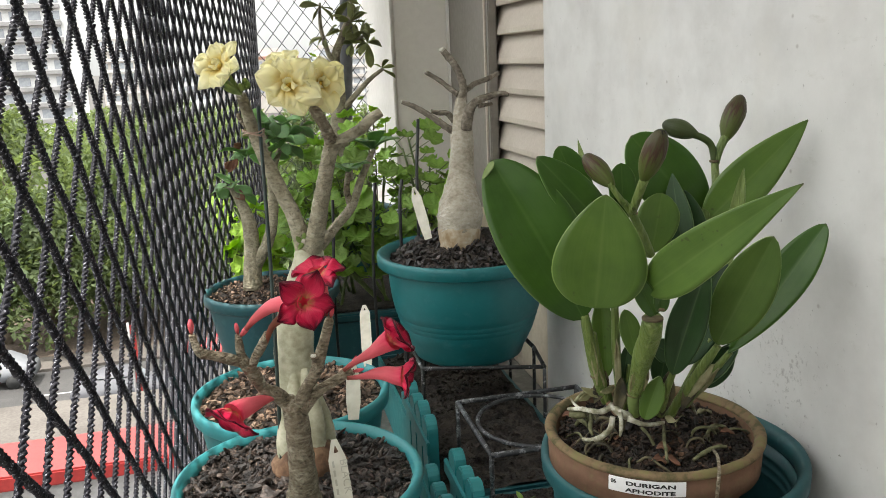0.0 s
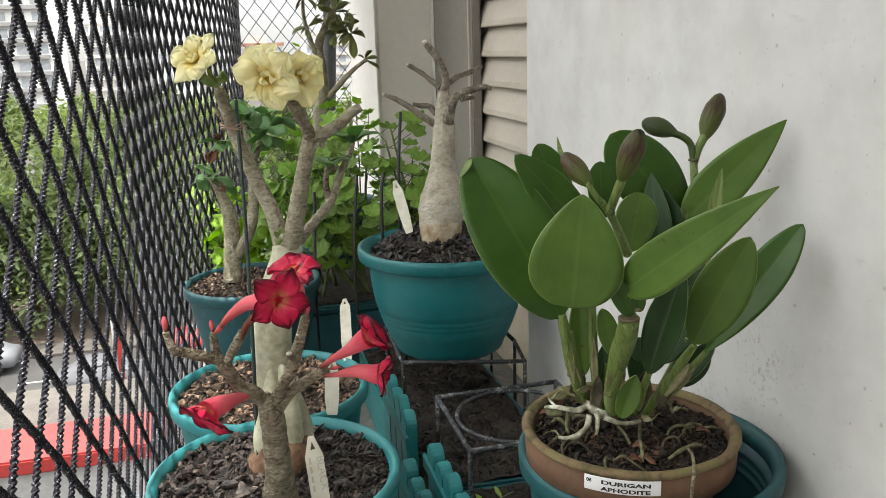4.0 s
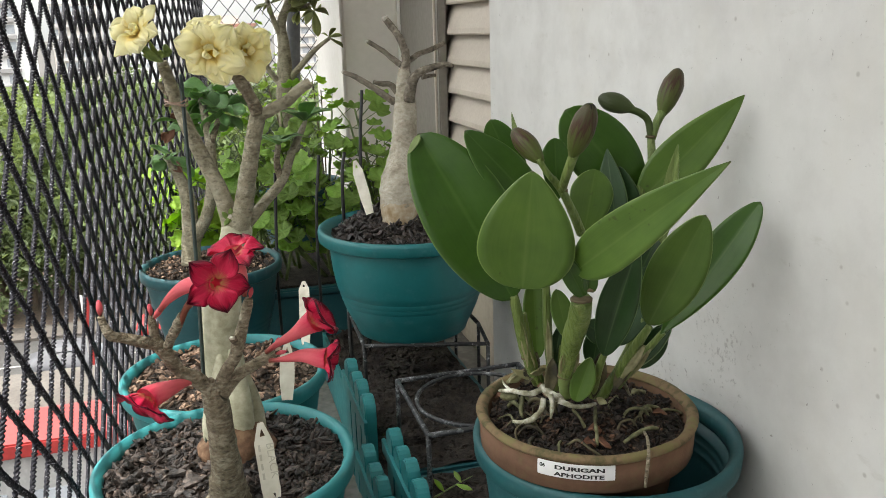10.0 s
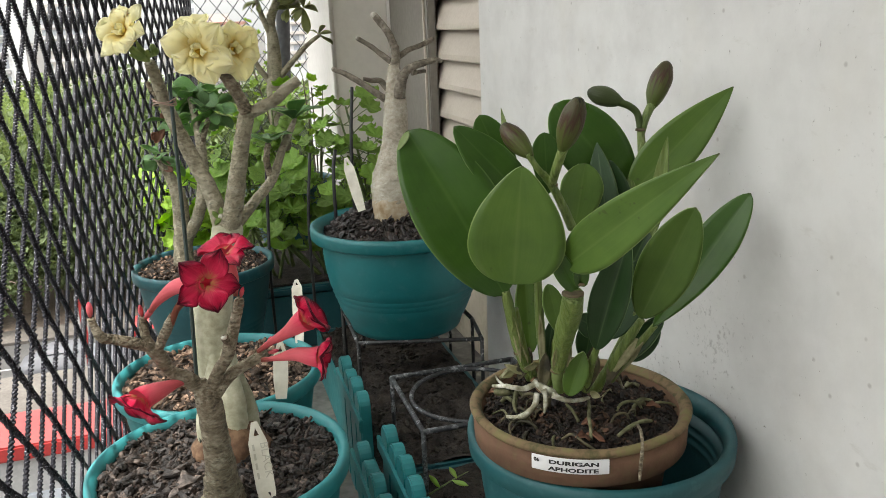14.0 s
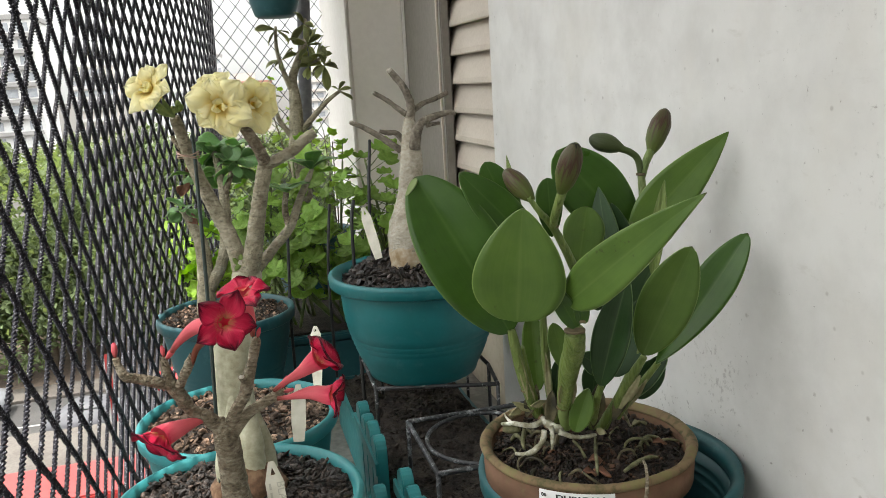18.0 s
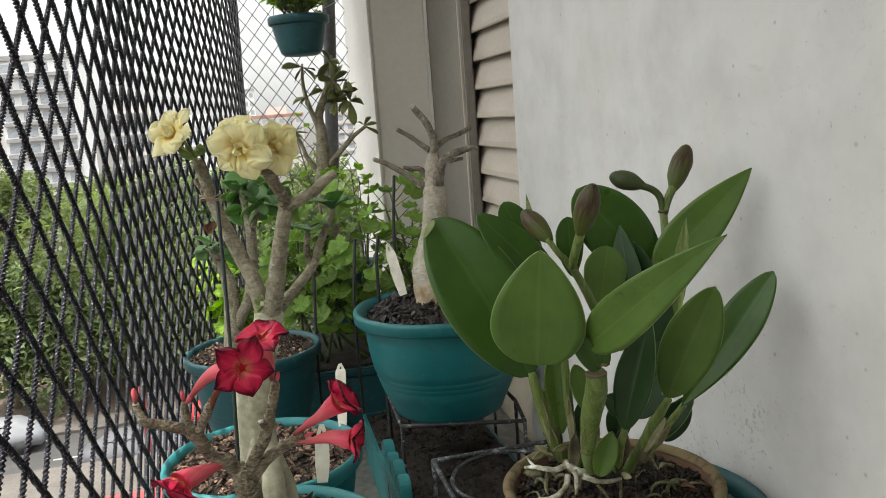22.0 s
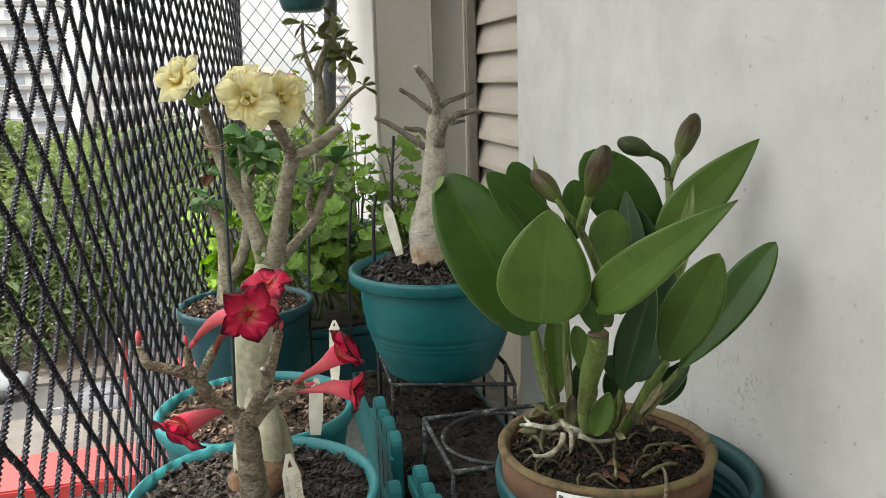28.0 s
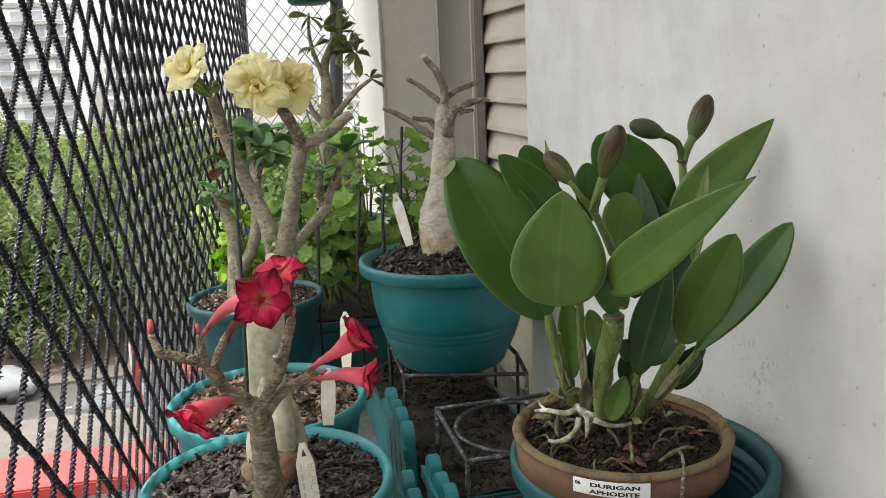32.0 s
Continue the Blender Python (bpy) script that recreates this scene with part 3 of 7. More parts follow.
def blade(bm, base, tip, width, face, fold=0.15, arch=0.0, shape=(0.55, 0.9), thick=0.0012, nu=8, nv=14, twist=0.0, wave=0.0, round_tip=0.35, hook=0.0, seed=0.0, frill=0.0):
    """A leaf from base to tip: width across, facing a direction, folded along its midrib, arched and twisted, with thickness.
    shape: where it is widest, and how full it is."""
    base, tip, face = V(base), V(tip), V(face).normalized()
    axis = tip - base
    length = axis.length
    axis.normalize()
    side = axis.cross(face).normalized()
    up = side.cross(axis).normalized()
    lay = bm.loops.layers.uv.verify()
    w, full = shape
    grid = []
    for j in range(nv + 1):
        v = j / nv
        if v < w:
            half = math.sin(0.5 * math.pi * (v / w)) ** full
        else:
            u = (v - w) / (1 - w)
            half = (1 - u ** 2) ** 0.5 * (round_tip) + (1 - round_tip) * math.cos(0.5 * math.pi * u)
        half = max(half, 0.02) * width / 2
        ang = twist * (v - 0.3)
        sd = side * math.cos(ang) + up * math.sin(ang)
        nm = up * math.cos(ang) - side * math.sin(ang)
        c = base + axis * (length * v) + up * (arch * length * math.sin(math.pi * v)) + up * (-hook * length * max(0, v - 0.8) ** 2 * 12)
        row = []
        for i in range(nu + 1):
            s = 2 * i / nu - 1
            lift = fold * abs(s) * half + wave * half * math.sin(7 * v + 3 * s + seed) * abs(s) + 0.5 * wave * half * v * v * math.sin(8 * s + 2 * seed)
            edge = frill * length * v ** 3 * (math.sin(8.5 * s + seed * 3) + 0.6 * math.sin(15 * s + seed)) if frill else 0.0
            row.append((c + sd * (s * half) + nm * (lift + 1.1 * edge) + axis * edge, nm, (i / nu, v)))
        grid.append(row)
    front = [[bm.verts.new(p + n * thick / 2) for p, n, _ in row] for row in grid]
    back = [[bm.verts.new(p - n * thick / 2) for p, n, _ in row] for row in grid]

    def quad(vs, uvs):
        f = bm.faces.new(vs)
        for lp, q in zip(f.loops, uvs):
            lp[lay].uv = q

    for j in range(nv):
        for i in range(nu):
            ids = ((j, i), (j, i + 1), (j + 1, i + 1), (j + 1, i))
            uvs = [grid[a][b][2] for a, b in ids]
            quad([front[a][b] for a, b in ids], uvs)
            quad([back[a][b] for a, b in ids[::-1]], uvs[::-1])
    rim = [(0, i) for i in range(nu)] + [(j, nu) for j in range(nv)] + [(nv, i) for i in range(nu, 0, -1)] + [(j, 0) for j in range(nv, 0, -1)]
    for a, b in zip(rim, rim[1:] + rim[:1]):
        ua, ub = grid[a[0]][a[1]][2], grid[b[0]][b[1]][2]
        quad([front[a[0]][a[1]], back[a[0]][a[1]], back[b[0]][b[1]], front[b[0]][b[1]]], [ua, ua, ub, ub])
    return bm


def chip(rng, size):
    """A mesh of one chip of bark or a lump of soil: a squashed, uneven block."""
    bm = bmesh.new()
    bmesh.ops.create_icosphere(bm, subdivisions=1, radius=1.0)
    sx, sy, sz = size * rng.uniform(0.5, 1.4), size * rng.uniform(0.35, 0.85), size * rng.uniform(0.15, 0.42)
    for v in bm.verts:
        k = rng.uniform(0.65, 1.25)
        v.co = Vector((v.co.x * sx * k, v.co.y * sy * k, v.co.z * sz * k))
    me = bpy.data.meshes.new("chip")
    bm.to_mesh(me)
    bm.free()
    return me


def bits(name, parent, spots, size, mat, label, seed):
    """Many loose chips in one mesh (nobody could count them)."""
    rng = random.Random(seed)
    kinds = []
    for _ in range(6):
        me = chip(rng, 1.0)
        kinds.append(([v.co.copy() for v in me.vertices], [tuple(p.vertices) for p in me.polygons]))
        bpy.data.meshes.remove(me)
    verts, faces = [], []
    for p, s in spots:
        vs, fs = kinds[rng.randrange(6)]
        m = Euler((rng.uniform(-0.9, 0.9), rng.uniform(-0.9, 0.9), rng.uniform(0, 6.3))).to_matrix() * (size * s)
        k = len(verts)
        verts += [tuple(m @ v + V(p)) for v in vs]
        faces += [tuple(i + k for i in f) for f in fs]
    me = bpy.data.meshes.new(name)
    me.from_pydata(verts, [], faces)
    me.materials.append(mat)
    ob = new(name, me)
    if parent is not None:
        ob.parent = parent
        ob.matrix_parent_inverse = parent.matrix_basis.inverted()
    return tagged(ob, label, kind="stuff")


# ---- the balcony ----
WALL_X, WALL_END = 0.545, 1.50
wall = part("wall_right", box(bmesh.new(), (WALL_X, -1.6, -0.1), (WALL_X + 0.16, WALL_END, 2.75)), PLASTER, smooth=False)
tagged(wall, "white painted plaster wall with grey scuffs and grime", "wall", kind="structure")
low = part("wall_below_window", box(bmesh.new(), (0.6, WALL_END + 0.001, -0.1), (0.8, 2.619, 0.9)), CREAM, smooth=False)
tagged(low, "cream painted wall below the shuttered window", "wall", kind="structure")
# added out of view, to shut off light from behind the camera
behind = part("unseen_wall_behind", box(bmesh.new(), (-0.3, -0.95, -0.1), (WALL_X - 0.001, -0.8, 2.649)), PLASTER, smooth=False)
tagged(behind, "added white plaster end wall, out of view behind the camera", "wall", kind="structure")
# invented wall, never in view; it narrows the opening for stronger side light
left_end = part("unseen_wall_left", box(bmesh.new(), (-0.32, -0.8, -0.1), (-0.17, -0.22, 2.649)), PLASTER, smooth=False)
tagged(left_end, "added white plaster wall, out of view, holding back fill light", "wall", kind="structure")
# made-up low wall outside the view, leaving the space above open for light
side = part("parapet", box(bmesh.new(), (-0.3, -0.219, -0.1), (-0.17, 0.2, 0.56), 0.005), PLASTER, smooth=False)
tagged(side, "added low white plaster wall, out of view, under the light opening", "wall", kind="structure")
fl = part("floor", box(bmesh.new(), (-0.3, -1.75, -0.12), (0.9, 3.1, 0.0)), FLOOR, smooth=False)
tagged(fl, "grey tiled balcony floor", "floor", kind="structure")
# unseen slab; its outer edge is placed to stop sun short of the orchid
cl = part("ceiling", box(bmesh.new(), (-0.45, -1.75, 2.65), (0.95, 3.1, 2.8)), CEIL, smooth=False)
tagged(cl, "assumed white balcony ceiling slab, out of view, cutting off the sun", "ceiling", kind="structure")
ledge = part("ledge", box(bmesh.new(), (-0.12, 0.2, 0.3), (0.6, 2.68, 0.56), 0.006), CONCRETE, smooth=False)
tagged(ledge, "concrete plant ledge under the pots and planters", "ledge", kind="structure")
pillar = part("pillar", box(bmesh.new(), (0.432, 2.46, -0.1), (0.592, 3.03, 2.66), 0.004), COLUMN, smooth=False)
tagged(pillar, "warm grey painted pillar at the end of the balcony", "pillar", kind="structure")
strip = part("trim", box(bmesh.new(), (0.424, 2.454, 0.0), (0.431, 3.03, 2.65), 0.002), COLUMN_LIGHT, smooth=False)
tagged(strip, "bright off-white painted pillar side", "trim", kind="structure")
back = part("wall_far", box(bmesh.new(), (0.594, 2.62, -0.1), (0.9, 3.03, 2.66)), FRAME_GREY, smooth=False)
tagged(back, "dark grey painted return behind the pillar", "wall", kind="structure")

# the shuttered window
win = thing("window_1", (0.62, 1.8, 0.72), "window closed by a beige louvred shutter in a grey frame", "window", kind="structure")
bm = box(bmesh.new(), (0.601, 2.0785, 0.72), (0.7, 2.619, 2.65), 0.003)
part("side_panel", bm, FRAME_GREY, win, "flat dark grey painted panel", smooth=False)
part("jamb", box(bmesh.new(), (0.5925, 2.455, 0.7), (0.6005, 2.47, 2.65), 0.001), COLUMN_LIGHT, win, "pale jamb strip", smooth=False)
bm = box(bmesh.new(), (0.594, 2.03, 0.72), (0.616, 2.078, 2.65), 0.003)
part("window_frame", bm, FRAME_GREY, win, smooth=False)
part("frame_lip", box(bmesh.new(), (0.590, 2.05, 0.72), (0.594, 2.062, 2.65), 0.001), SLAT, win, smooth=False)
part("backing", box(bmesh.new(), (0.665, 1.45, 0.72), (0.7, 2.078, 2.65)), DARK, win, smooth=False)


def slat_mesh():
    """One louvre: a sloping board with a folded lower lip."""
    bm = bmesh.new()
    prof = [(-0.003, 0.001), (-0.001, -0.002), (0.004, -0.002), (0.006, 0.002), (0.030, 0.074), (0.027, 0.078), (0.022, 0.075), (-0.002, 0.012)]
    ends = [[bm.verts.new((x, y, z)) for x, z in prof] for y in (1.42, 2.075)]
    n = len(prof)
    for k in range(n):
        bm.faces.new((ends[0][k], ends[0][(k + 1) % n], ends[1][(k + 1) % n], ends[1][k]))
    bm.faces.new(ends[0][::-1])
    bm.faces.new(ends[1])
    bmesh.ops.recalc_face_normals(bm, faces=bm.faces)
    me = bpy.data.meshes.new("slat")
    bm.to_mesh(me)
    bm.free()
    me.materials.append(SLAT)
    return me


SLAT_MESH = slat_mesh()
for k in range(28):
    s = new("slat", SLAT_MESH)
    s.parent = win
    s.matrix_parent_inverse = win.matrix_basis.inverted()
    s.matrix_basis = pose(0.62, 0, 1.283 + 0.0697 * (k - 8) - 0.002, 0, 0, 0)


# ---- the safety nets ----
def rope(bm, pts, r, twist=0.0, sides=5, per=3):
    """A cord through points; with twist, two strands laid round each other."""
    n = (len(pts) - 1) * per
    run = [V(q) for q in spline(pts, n)] if per > 1 else [V(q) for q in pts]
    lobes = (0, 1) if twist else (0,)
    travelled = 0.0
    rings = {l: [] for l in lobes}
    for i, c in enumerate(run):
        t = (run[min(i + 1, len(run) - 1)] - run[max(i - 1, 0)]).normalized()
        if i:
            travelled += (c - run[i - 1]).length
        side = t.cross(Vector((1, 0, 0.01))).normalized()
        up = t.cross(side)
        for l in lobes:
            cc = c
            rr = r
            if twist:
                a = twist * travelled + l * math.pi
                cc = c + (side * math.cos(a) + up * math.sin(a)) * r * 0.5
                rr = r * 0.62
            rings[l].append([bm.verts.new(cc + (side * math.cos(k * 2 * math.pi / sides) + up * math.sin(k * 2 * math.pi / sides)) * rr) for k in range(sides)])
    for l in lobes:
        for a, b in zip(rings[l], rings[l][1:]):
            for k in range(sides):
                bm.faces.new((a[k], a[(k + 1) % sides], b[(k + 1) % sides], b[k]))
    return bm


HALF_Y, HALF_Z = 0.0401, 0.0356
NET_Y0, NET_Y1, NET_Z0, NET_Z1 = 0.4, 3.0, 0.5, 2.4


def net_place(y, z):
    """The side net hangs straight, then swings in to meet the end net; it sags a little."""
    u = max(0.0, (y - 1.4) / 1.6)
    x = -0.137 + 0.0135 * (y - 0.75) + 0.023 * (z - 1.0) + 0.15 * u * u * (3 - 2 * u)
    x += 0.004 * math.sin(3.1 * y + 1.0) * math.sin(2.3 * z) + 0.0015 * noise.noise(Vector((y * 14, z * 14, 0)))
    dy = 0.003 * noise.noise(Vector((y * 9, z * 9, 5)))
    return (x, y + dy, z + 0.004 * noise.noise(Vector((y * 9, z * 9, 9))))


net = thing("safety_net", (-0.137, 0.3, 0.5), "black twisted-cord balcony safety net with diamond mesh", "net")
ny, nz = int((NET_Y1 - NET_Y0) / HALF_Y), int((NET_Z1 - NET_Z0) / HALF_Z)
NODE_Y, NODE_Z = 0.694, 1.162
y_first = NODE_Y - HALF_Y * round((NODE_Y - NET_Y0) / HALF_Y)
z_first = NODE_Z - HALF_Z * round((NODE_Z - NET_Z0) / HALF_Z)
parity = (round((NODE_Y - y_first) / HALF_Y) + round((NODE_Z - z_first) / HALF_Z)) % 2
for lean in (1, -1):
    for start in range(-nz - 2, ny + 2):
        pts = []
        for j in range(nz + 1):
            i = start + j if lean > 0 else start + nz - j
            if 0 <= i <= ny and (start + (nz if lean < 0 else 0)) % 2 == parity:
                pts.append(net_place(y_first + i * HALF_Y, z_first + j * HALF_Z))
        if len(pts) < 2:
            continue
        bm = bmesh.new()
        # the nearer stretch of each cord shows its two twisted strands
        near = [p for p in pts if p[1] < 1.15 and 0.8 < p[2] < 1.66]
        far = [p for p in pts if p[1] >= 1.15 - HALF_Y]
        low_run = [p for p in pts if p[1] < 1.15 and p[2] <= 0.8 + HALF_Z]
        high_run = [p for p in pts if p[1] < 1.15 and p[2] >= 1.66 - HALF_Z]
        if len(near) >= 2:
            rope(bm, near, 0.0028 if lean > 0 else 0.0031, 730.0, 5, 22)
        if len(far) >= 2:
            rope(bm, far, 0.0037, 0.0, 5, 1)
        for more in (low_run, high_run):
            if len(more) >= 2:
                rope(bm, more, 0.0024, 0.0, 5, 1)
        part("cord", bm, ROPE, net)
bm = bmesh.new()
for j in range(nz + 1):
    for i in range(ny + 1):
        if (i + j) % 2 == parity:
            p = net_place(y_first + i * HALF_Y, z_first + j * HALF_Z)
            bmesh.ops.create_icosphere(bm, subdivisions=1, radius=0.0038 if p[1] < 1.4 else 0.003, matrix=Matrix.LocRotScale(p, Euler((0.3 * i, 0.7 * j, 0)), (0.8, 0.9, 1.5))) if p[1] < 2.4 else None
tagged(part("knotting", bm, ROPE, net), "small tied knots of the net", kind="stuff")

end_net = thing("end_safety_net", (0.2, 2.98, 0.5), "thin grey safety net closing the far end of the balcony", "net")
ex0, ex1 = 0.03, 0.43
for lean in (1, -1):
    nx, nz2 = int((ex1 - ex0) / 0.0265), int(1.95 / 0.0335)
    for start in range(-nz2 - 1, nx + 1):
        pts = []
        for j in range(nz2 + 1):
            i = start + j if lean > 0 else start + nz2 - j
            if 0 <= i <= nx and start % 2 == 0:
                pts.append((ex0 + i * 0.0265, 2.98 + 0.004 * noise.noise(Vector((i, j, 3))), 0.5 + j * 0.0335))
        if len(pts) > 1:
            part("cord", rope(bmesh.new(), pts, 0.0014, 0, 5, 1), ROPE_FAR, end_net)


# ---- pots ----
def pot(name, centre, d, h, mats, label, bands=True, taper=0.68, ribs=False, lip=0.0105, bulge=1.35, groove=0.0016):
    """A round plastic pot: rolled rim, stepped tapering body with two fine bands, thick wall. centre: middle of the rim's top."""
    x, y, z = centre
    R = d / 2
    e = thing(name, (x, y, z - h), label, "pot")
    rim_h = 0.024
    rim = [(R - 0.010, -0.004), (R - 0.006, 0.0), (R - 0.001, -0.002), (R, -0.007), (R - 0.001, -rim_h + 0.003), (R - 0.004, -rim_h), (R - lip - 0.001, -rim_h), (R - lip - 0.003, -0.010)]
    part("rim", lathe(bmesh.new(), (x, y, z), rim, 80), mats[1], e)
    prof, inner = [], []
    rb = R * taper
    steps = 16
    for k in range(steps + 1):
        u = k / steps
        r = R - lip - (R - lip - rb) * (u ** bulge)
        zz = -rim_h + 0.002 - (h - rim_h - 0.016) * u
        prof.append((r, zz))
        inner.append((r - 0.0035, zz))
        if bands and k in (9, 10, 11):
            prof.append((r - groove, zz - 0.003))
            prof.append((r - groove * 1.15, zz - 0.0045))
        if ribs and k in (1, 2, 3):
            inner[-1:] = [(r - 0.0035, zz), (r - 0.0055, zz - 0.0015), (r - 0.0035, zz - 0.003)]
    prof += [(rb - 0.004, -h + 0.006), (rb - 0.014, -h), (0.004, -h)]
    prof = prof[::-1] + inner + [(0.004, -h + 0.01)]
    part("body", lathe(bmesh.new(), (x, y, z), prof, 80), mats[0], e)
    return e


def soil(name, centre, r, mat, chips, label, seed, n, size, dome=0.01):
    """Soil as a domed uneven disc with loose chips lying on it."""
    x, y, z = centre
    bm = bmesh.new()
    rings = 14
    prev = None
    for k in range(rings + 1):
        rr = r * k / rings
        m = 48
        ring = []
        for i in range(m):
            a = 2 * math.pi * i / m
            p = Vector((x + rr * math.cos(a), y + rr * math.sin(a), 0))
            p.z = z + dome * (1 - (k / rings) ** 2) + 0.006 * noise.noise(p * 40) + 0.003 * noise.noise(p * 110)
            ring.append(bm.verts.new(p))
        if prev:
            for i in range(m):
                bm.faces.new((prev[i], prev[(i + 1) % m], ring[(i + 1) % m], ring[i]))
        prev = ring
    base = bm.verts.new((x, y, z - 0.05))
    for i in range(m):
        bm.faces.new((prev[i], prev[(i + 1) % m], base))
    bmesh.ops.remove_doubles(bm, verts=bm.verts, dist=1e-5)
    e = thing(name, (x, y, z - 0.05), label, "soil")
    part("surface", bm, mat, e)
    rng = random.Random(seed)
    spots = []
    for _ in range(n):
        rr, a = r * 0.985 * math.sqrt(rng.random()), rng.uniform(0, 6.283)
        p = Vector((x + rr * math.cos(a), y + rr * math.sin(a), 0))
        p.z = z + dome * (1 - (rr / r) ** 2) + 0.006 * noise.noise(p * 40) + rng.uniform(-0.001, 0.004)
        spots.append((p, rng.uniform(0.4, 1.0) ** 1.6))
    bits("bark_litter", e, spots, size, chips, "loose chips of bark and soil", seed)
    return e


POT_A, POT_B, POT_C, POT_M = (0.021, 0.902, 0.839), (0.027, 1.187, 0.829), (0.017, 1.682, 0.86), (0.366, 1.44, 0.96)
pot("flower_pot", POT_A, 0.288, 0.21, (TEAL, TEAL_LIGHT), "weathered teal plastic pot with a rolled rim, holding two desert roses")
pot("flower_pot", POT_B, 0.291, 0.21, (TEAL, TEAL_LIGHT), "weathered teal plastic pot of dark soil behind the red-flowered plant")
pot("flower_pot", POT_C, 0.275, 0.2, (TEAL_DARK, TEAL_DARK), "dark dull teal plastic pot near the net")
pot("flower_pot", POT_M, 0.325, 0.2, (TEAL, TEAL), "teal plastic pot with banded sides on a wire stand", taper=0.64, lip=0.02, bulge=2.3, groove=0.0026)
for nm, c, r, mats, n, sz in (
    ("potting_soil", POT_A, 0.133, (SOIL, BARK_BITS), 2600, 0.0098),
    ("potting_soil", POT_B, 0.134, (SOIL, GRAVELLY), 1200, 0.0105),
    ("potting_soil", POT_C, 0.126, (SOIL, GRAVELLY), 1000, 0.0075),
    ("potting_soil", POT_M, 0.141, (SOIL, BARK_DARK), 1300, 0.0125),
):
    soil(nm, (c[0], c[1], c[2] - (0.02 if c is POT_M else 0.014)), r, mats[0], mats[1], "dark potting mix with bark chips", int(n + c[0] * 1000), n, sz, 0.05 if c is POT_M else 0.009)

def flakes(parent, centre, r, n, seed):
    """Broad flat flakes of bark lying on the soil of a pot."""
    rng = random.Random(seed)
    for _ in range(n):
        rr, a = r * math.sqrt(rng.random()) * 0.92, rng.uniform(0, 6.283)
        p = Vector((centre[0] + rr * math.cos(a), centre[1] + rr * math.sin(a), 0))
        p.z = centre[2] + 0.009 * (1 - (rr / r) ** 2) + 0.006 * noise.noise(p * 40) + 0.002
        turn, long = rng.uniform(0, 6.283), rng.uniform(0.011, 0.024)
        q = p + Vector((math.cos(turn) * long, math.sin(turn) * long, rng.uniform(-0.003, 0.005)))
        bm = blade(bmesh.new(), p, q, long * rng.uniform(0.4, 0.75), (rng.uniform(-0.2, 0.2), rng.uniform(-0.2, 0.2), 1), 0.1, 0.05, (0.35, 0.35), 0.003, 4, 6, rng.uniform(-0.2, 0.2), 0.15, 0.6, seed=rng.uniform(0, 6))
        part("flake", bm, FLAKE_DARK, parent, smooth=False)


for where, count, seed in ((POT_A, 42, 71), (POT_M, 14, 73)):
    strewn = thing("bark_litter", (where[0], where[1], where[2] - 0.02), "broad flat flakes of dark bark strewn on the potting soil", "bark")
    flakes(strewn, (where[0], where[1], where[2] - (0.02 if where is POT_M else 0.014) + (0.02 if where is POT_M else 0.0)), 0.125, count, seed)

# ---- wire stands and planters ----
def wire(bm, pts, r=0.003, closed=False, sides=8):
    pts = [V(p) for p in pts]
    if closed:
        pts = pts + [pts[0]]
    for a, b in zip(pts, pts[1:]):
        tube(bm, [(*a, r), (*((a + b) / 2), r), (*b, r)], 4, sides, 0.12, 0, 90)
    return bm


def wire_stand(at, w, d, h, mat, label, ring=0.0, corners=None):
    """A square pot stand of bent wire: top frame, four legs, a lower frame, and a hoop where the pot would sit."""
    x, y, z = at
    e = thing("plant_stand", (x, y, z - h), label, "plant stand")
    cs = corners or [(x - w / 2, y - d / 2), (x + w / 2, y - d / 2), (x + w / 2, y + d / 2), (x - w / 2, y + d / 2)]
    part("top_frame", wire(bmesh.new(), [(a, b, z) for a, b in cs], 0.0038, True), mat, e)
    for a, b in cs:
        part("leg", wire(bmesh.new(), [(a, b, z), (a, b, z - h)], 0.0034), mat, e)
    part("lower_frame", wire(bmesh.new(), [(a, b, z - h * 0.75) for a, b in cs], 0.003, True), mat, e)
    if ring:
        pts = [(x + ring * math.cos(k * math.pi / 10), y + ring * math.sin(k * math.pi / 10), z - 0.002) for k in range(21)]
        part("hoop", tube(bmesh.new(), [(*p, 0.0032) for p in pts], 60, 8, 0.12, 0, 90), mat, e)
    return e


wire_stand((0.378, 1.437, 0.764), 0.215, 0.21, 0.2, WIRE, "black wire plant stand under the teal pot", corners=[(0.262, 1.368), (0.468, 1.306), (0.484, 1.408), (0.484, 1.56), (0.268, 1.57)])
wire_stand((0.375, 1.08, 0.778), 0.196, 0.186, 0.214, WIRE_WORN, "empty worn wire plant stand with a round hoop", 0.088)
wire_stand((0.404, 0.74, 0.675), 0.2, 0.19, 0.113, WIRE_WORN, "low worn wire stand under the orchid's outer pot")


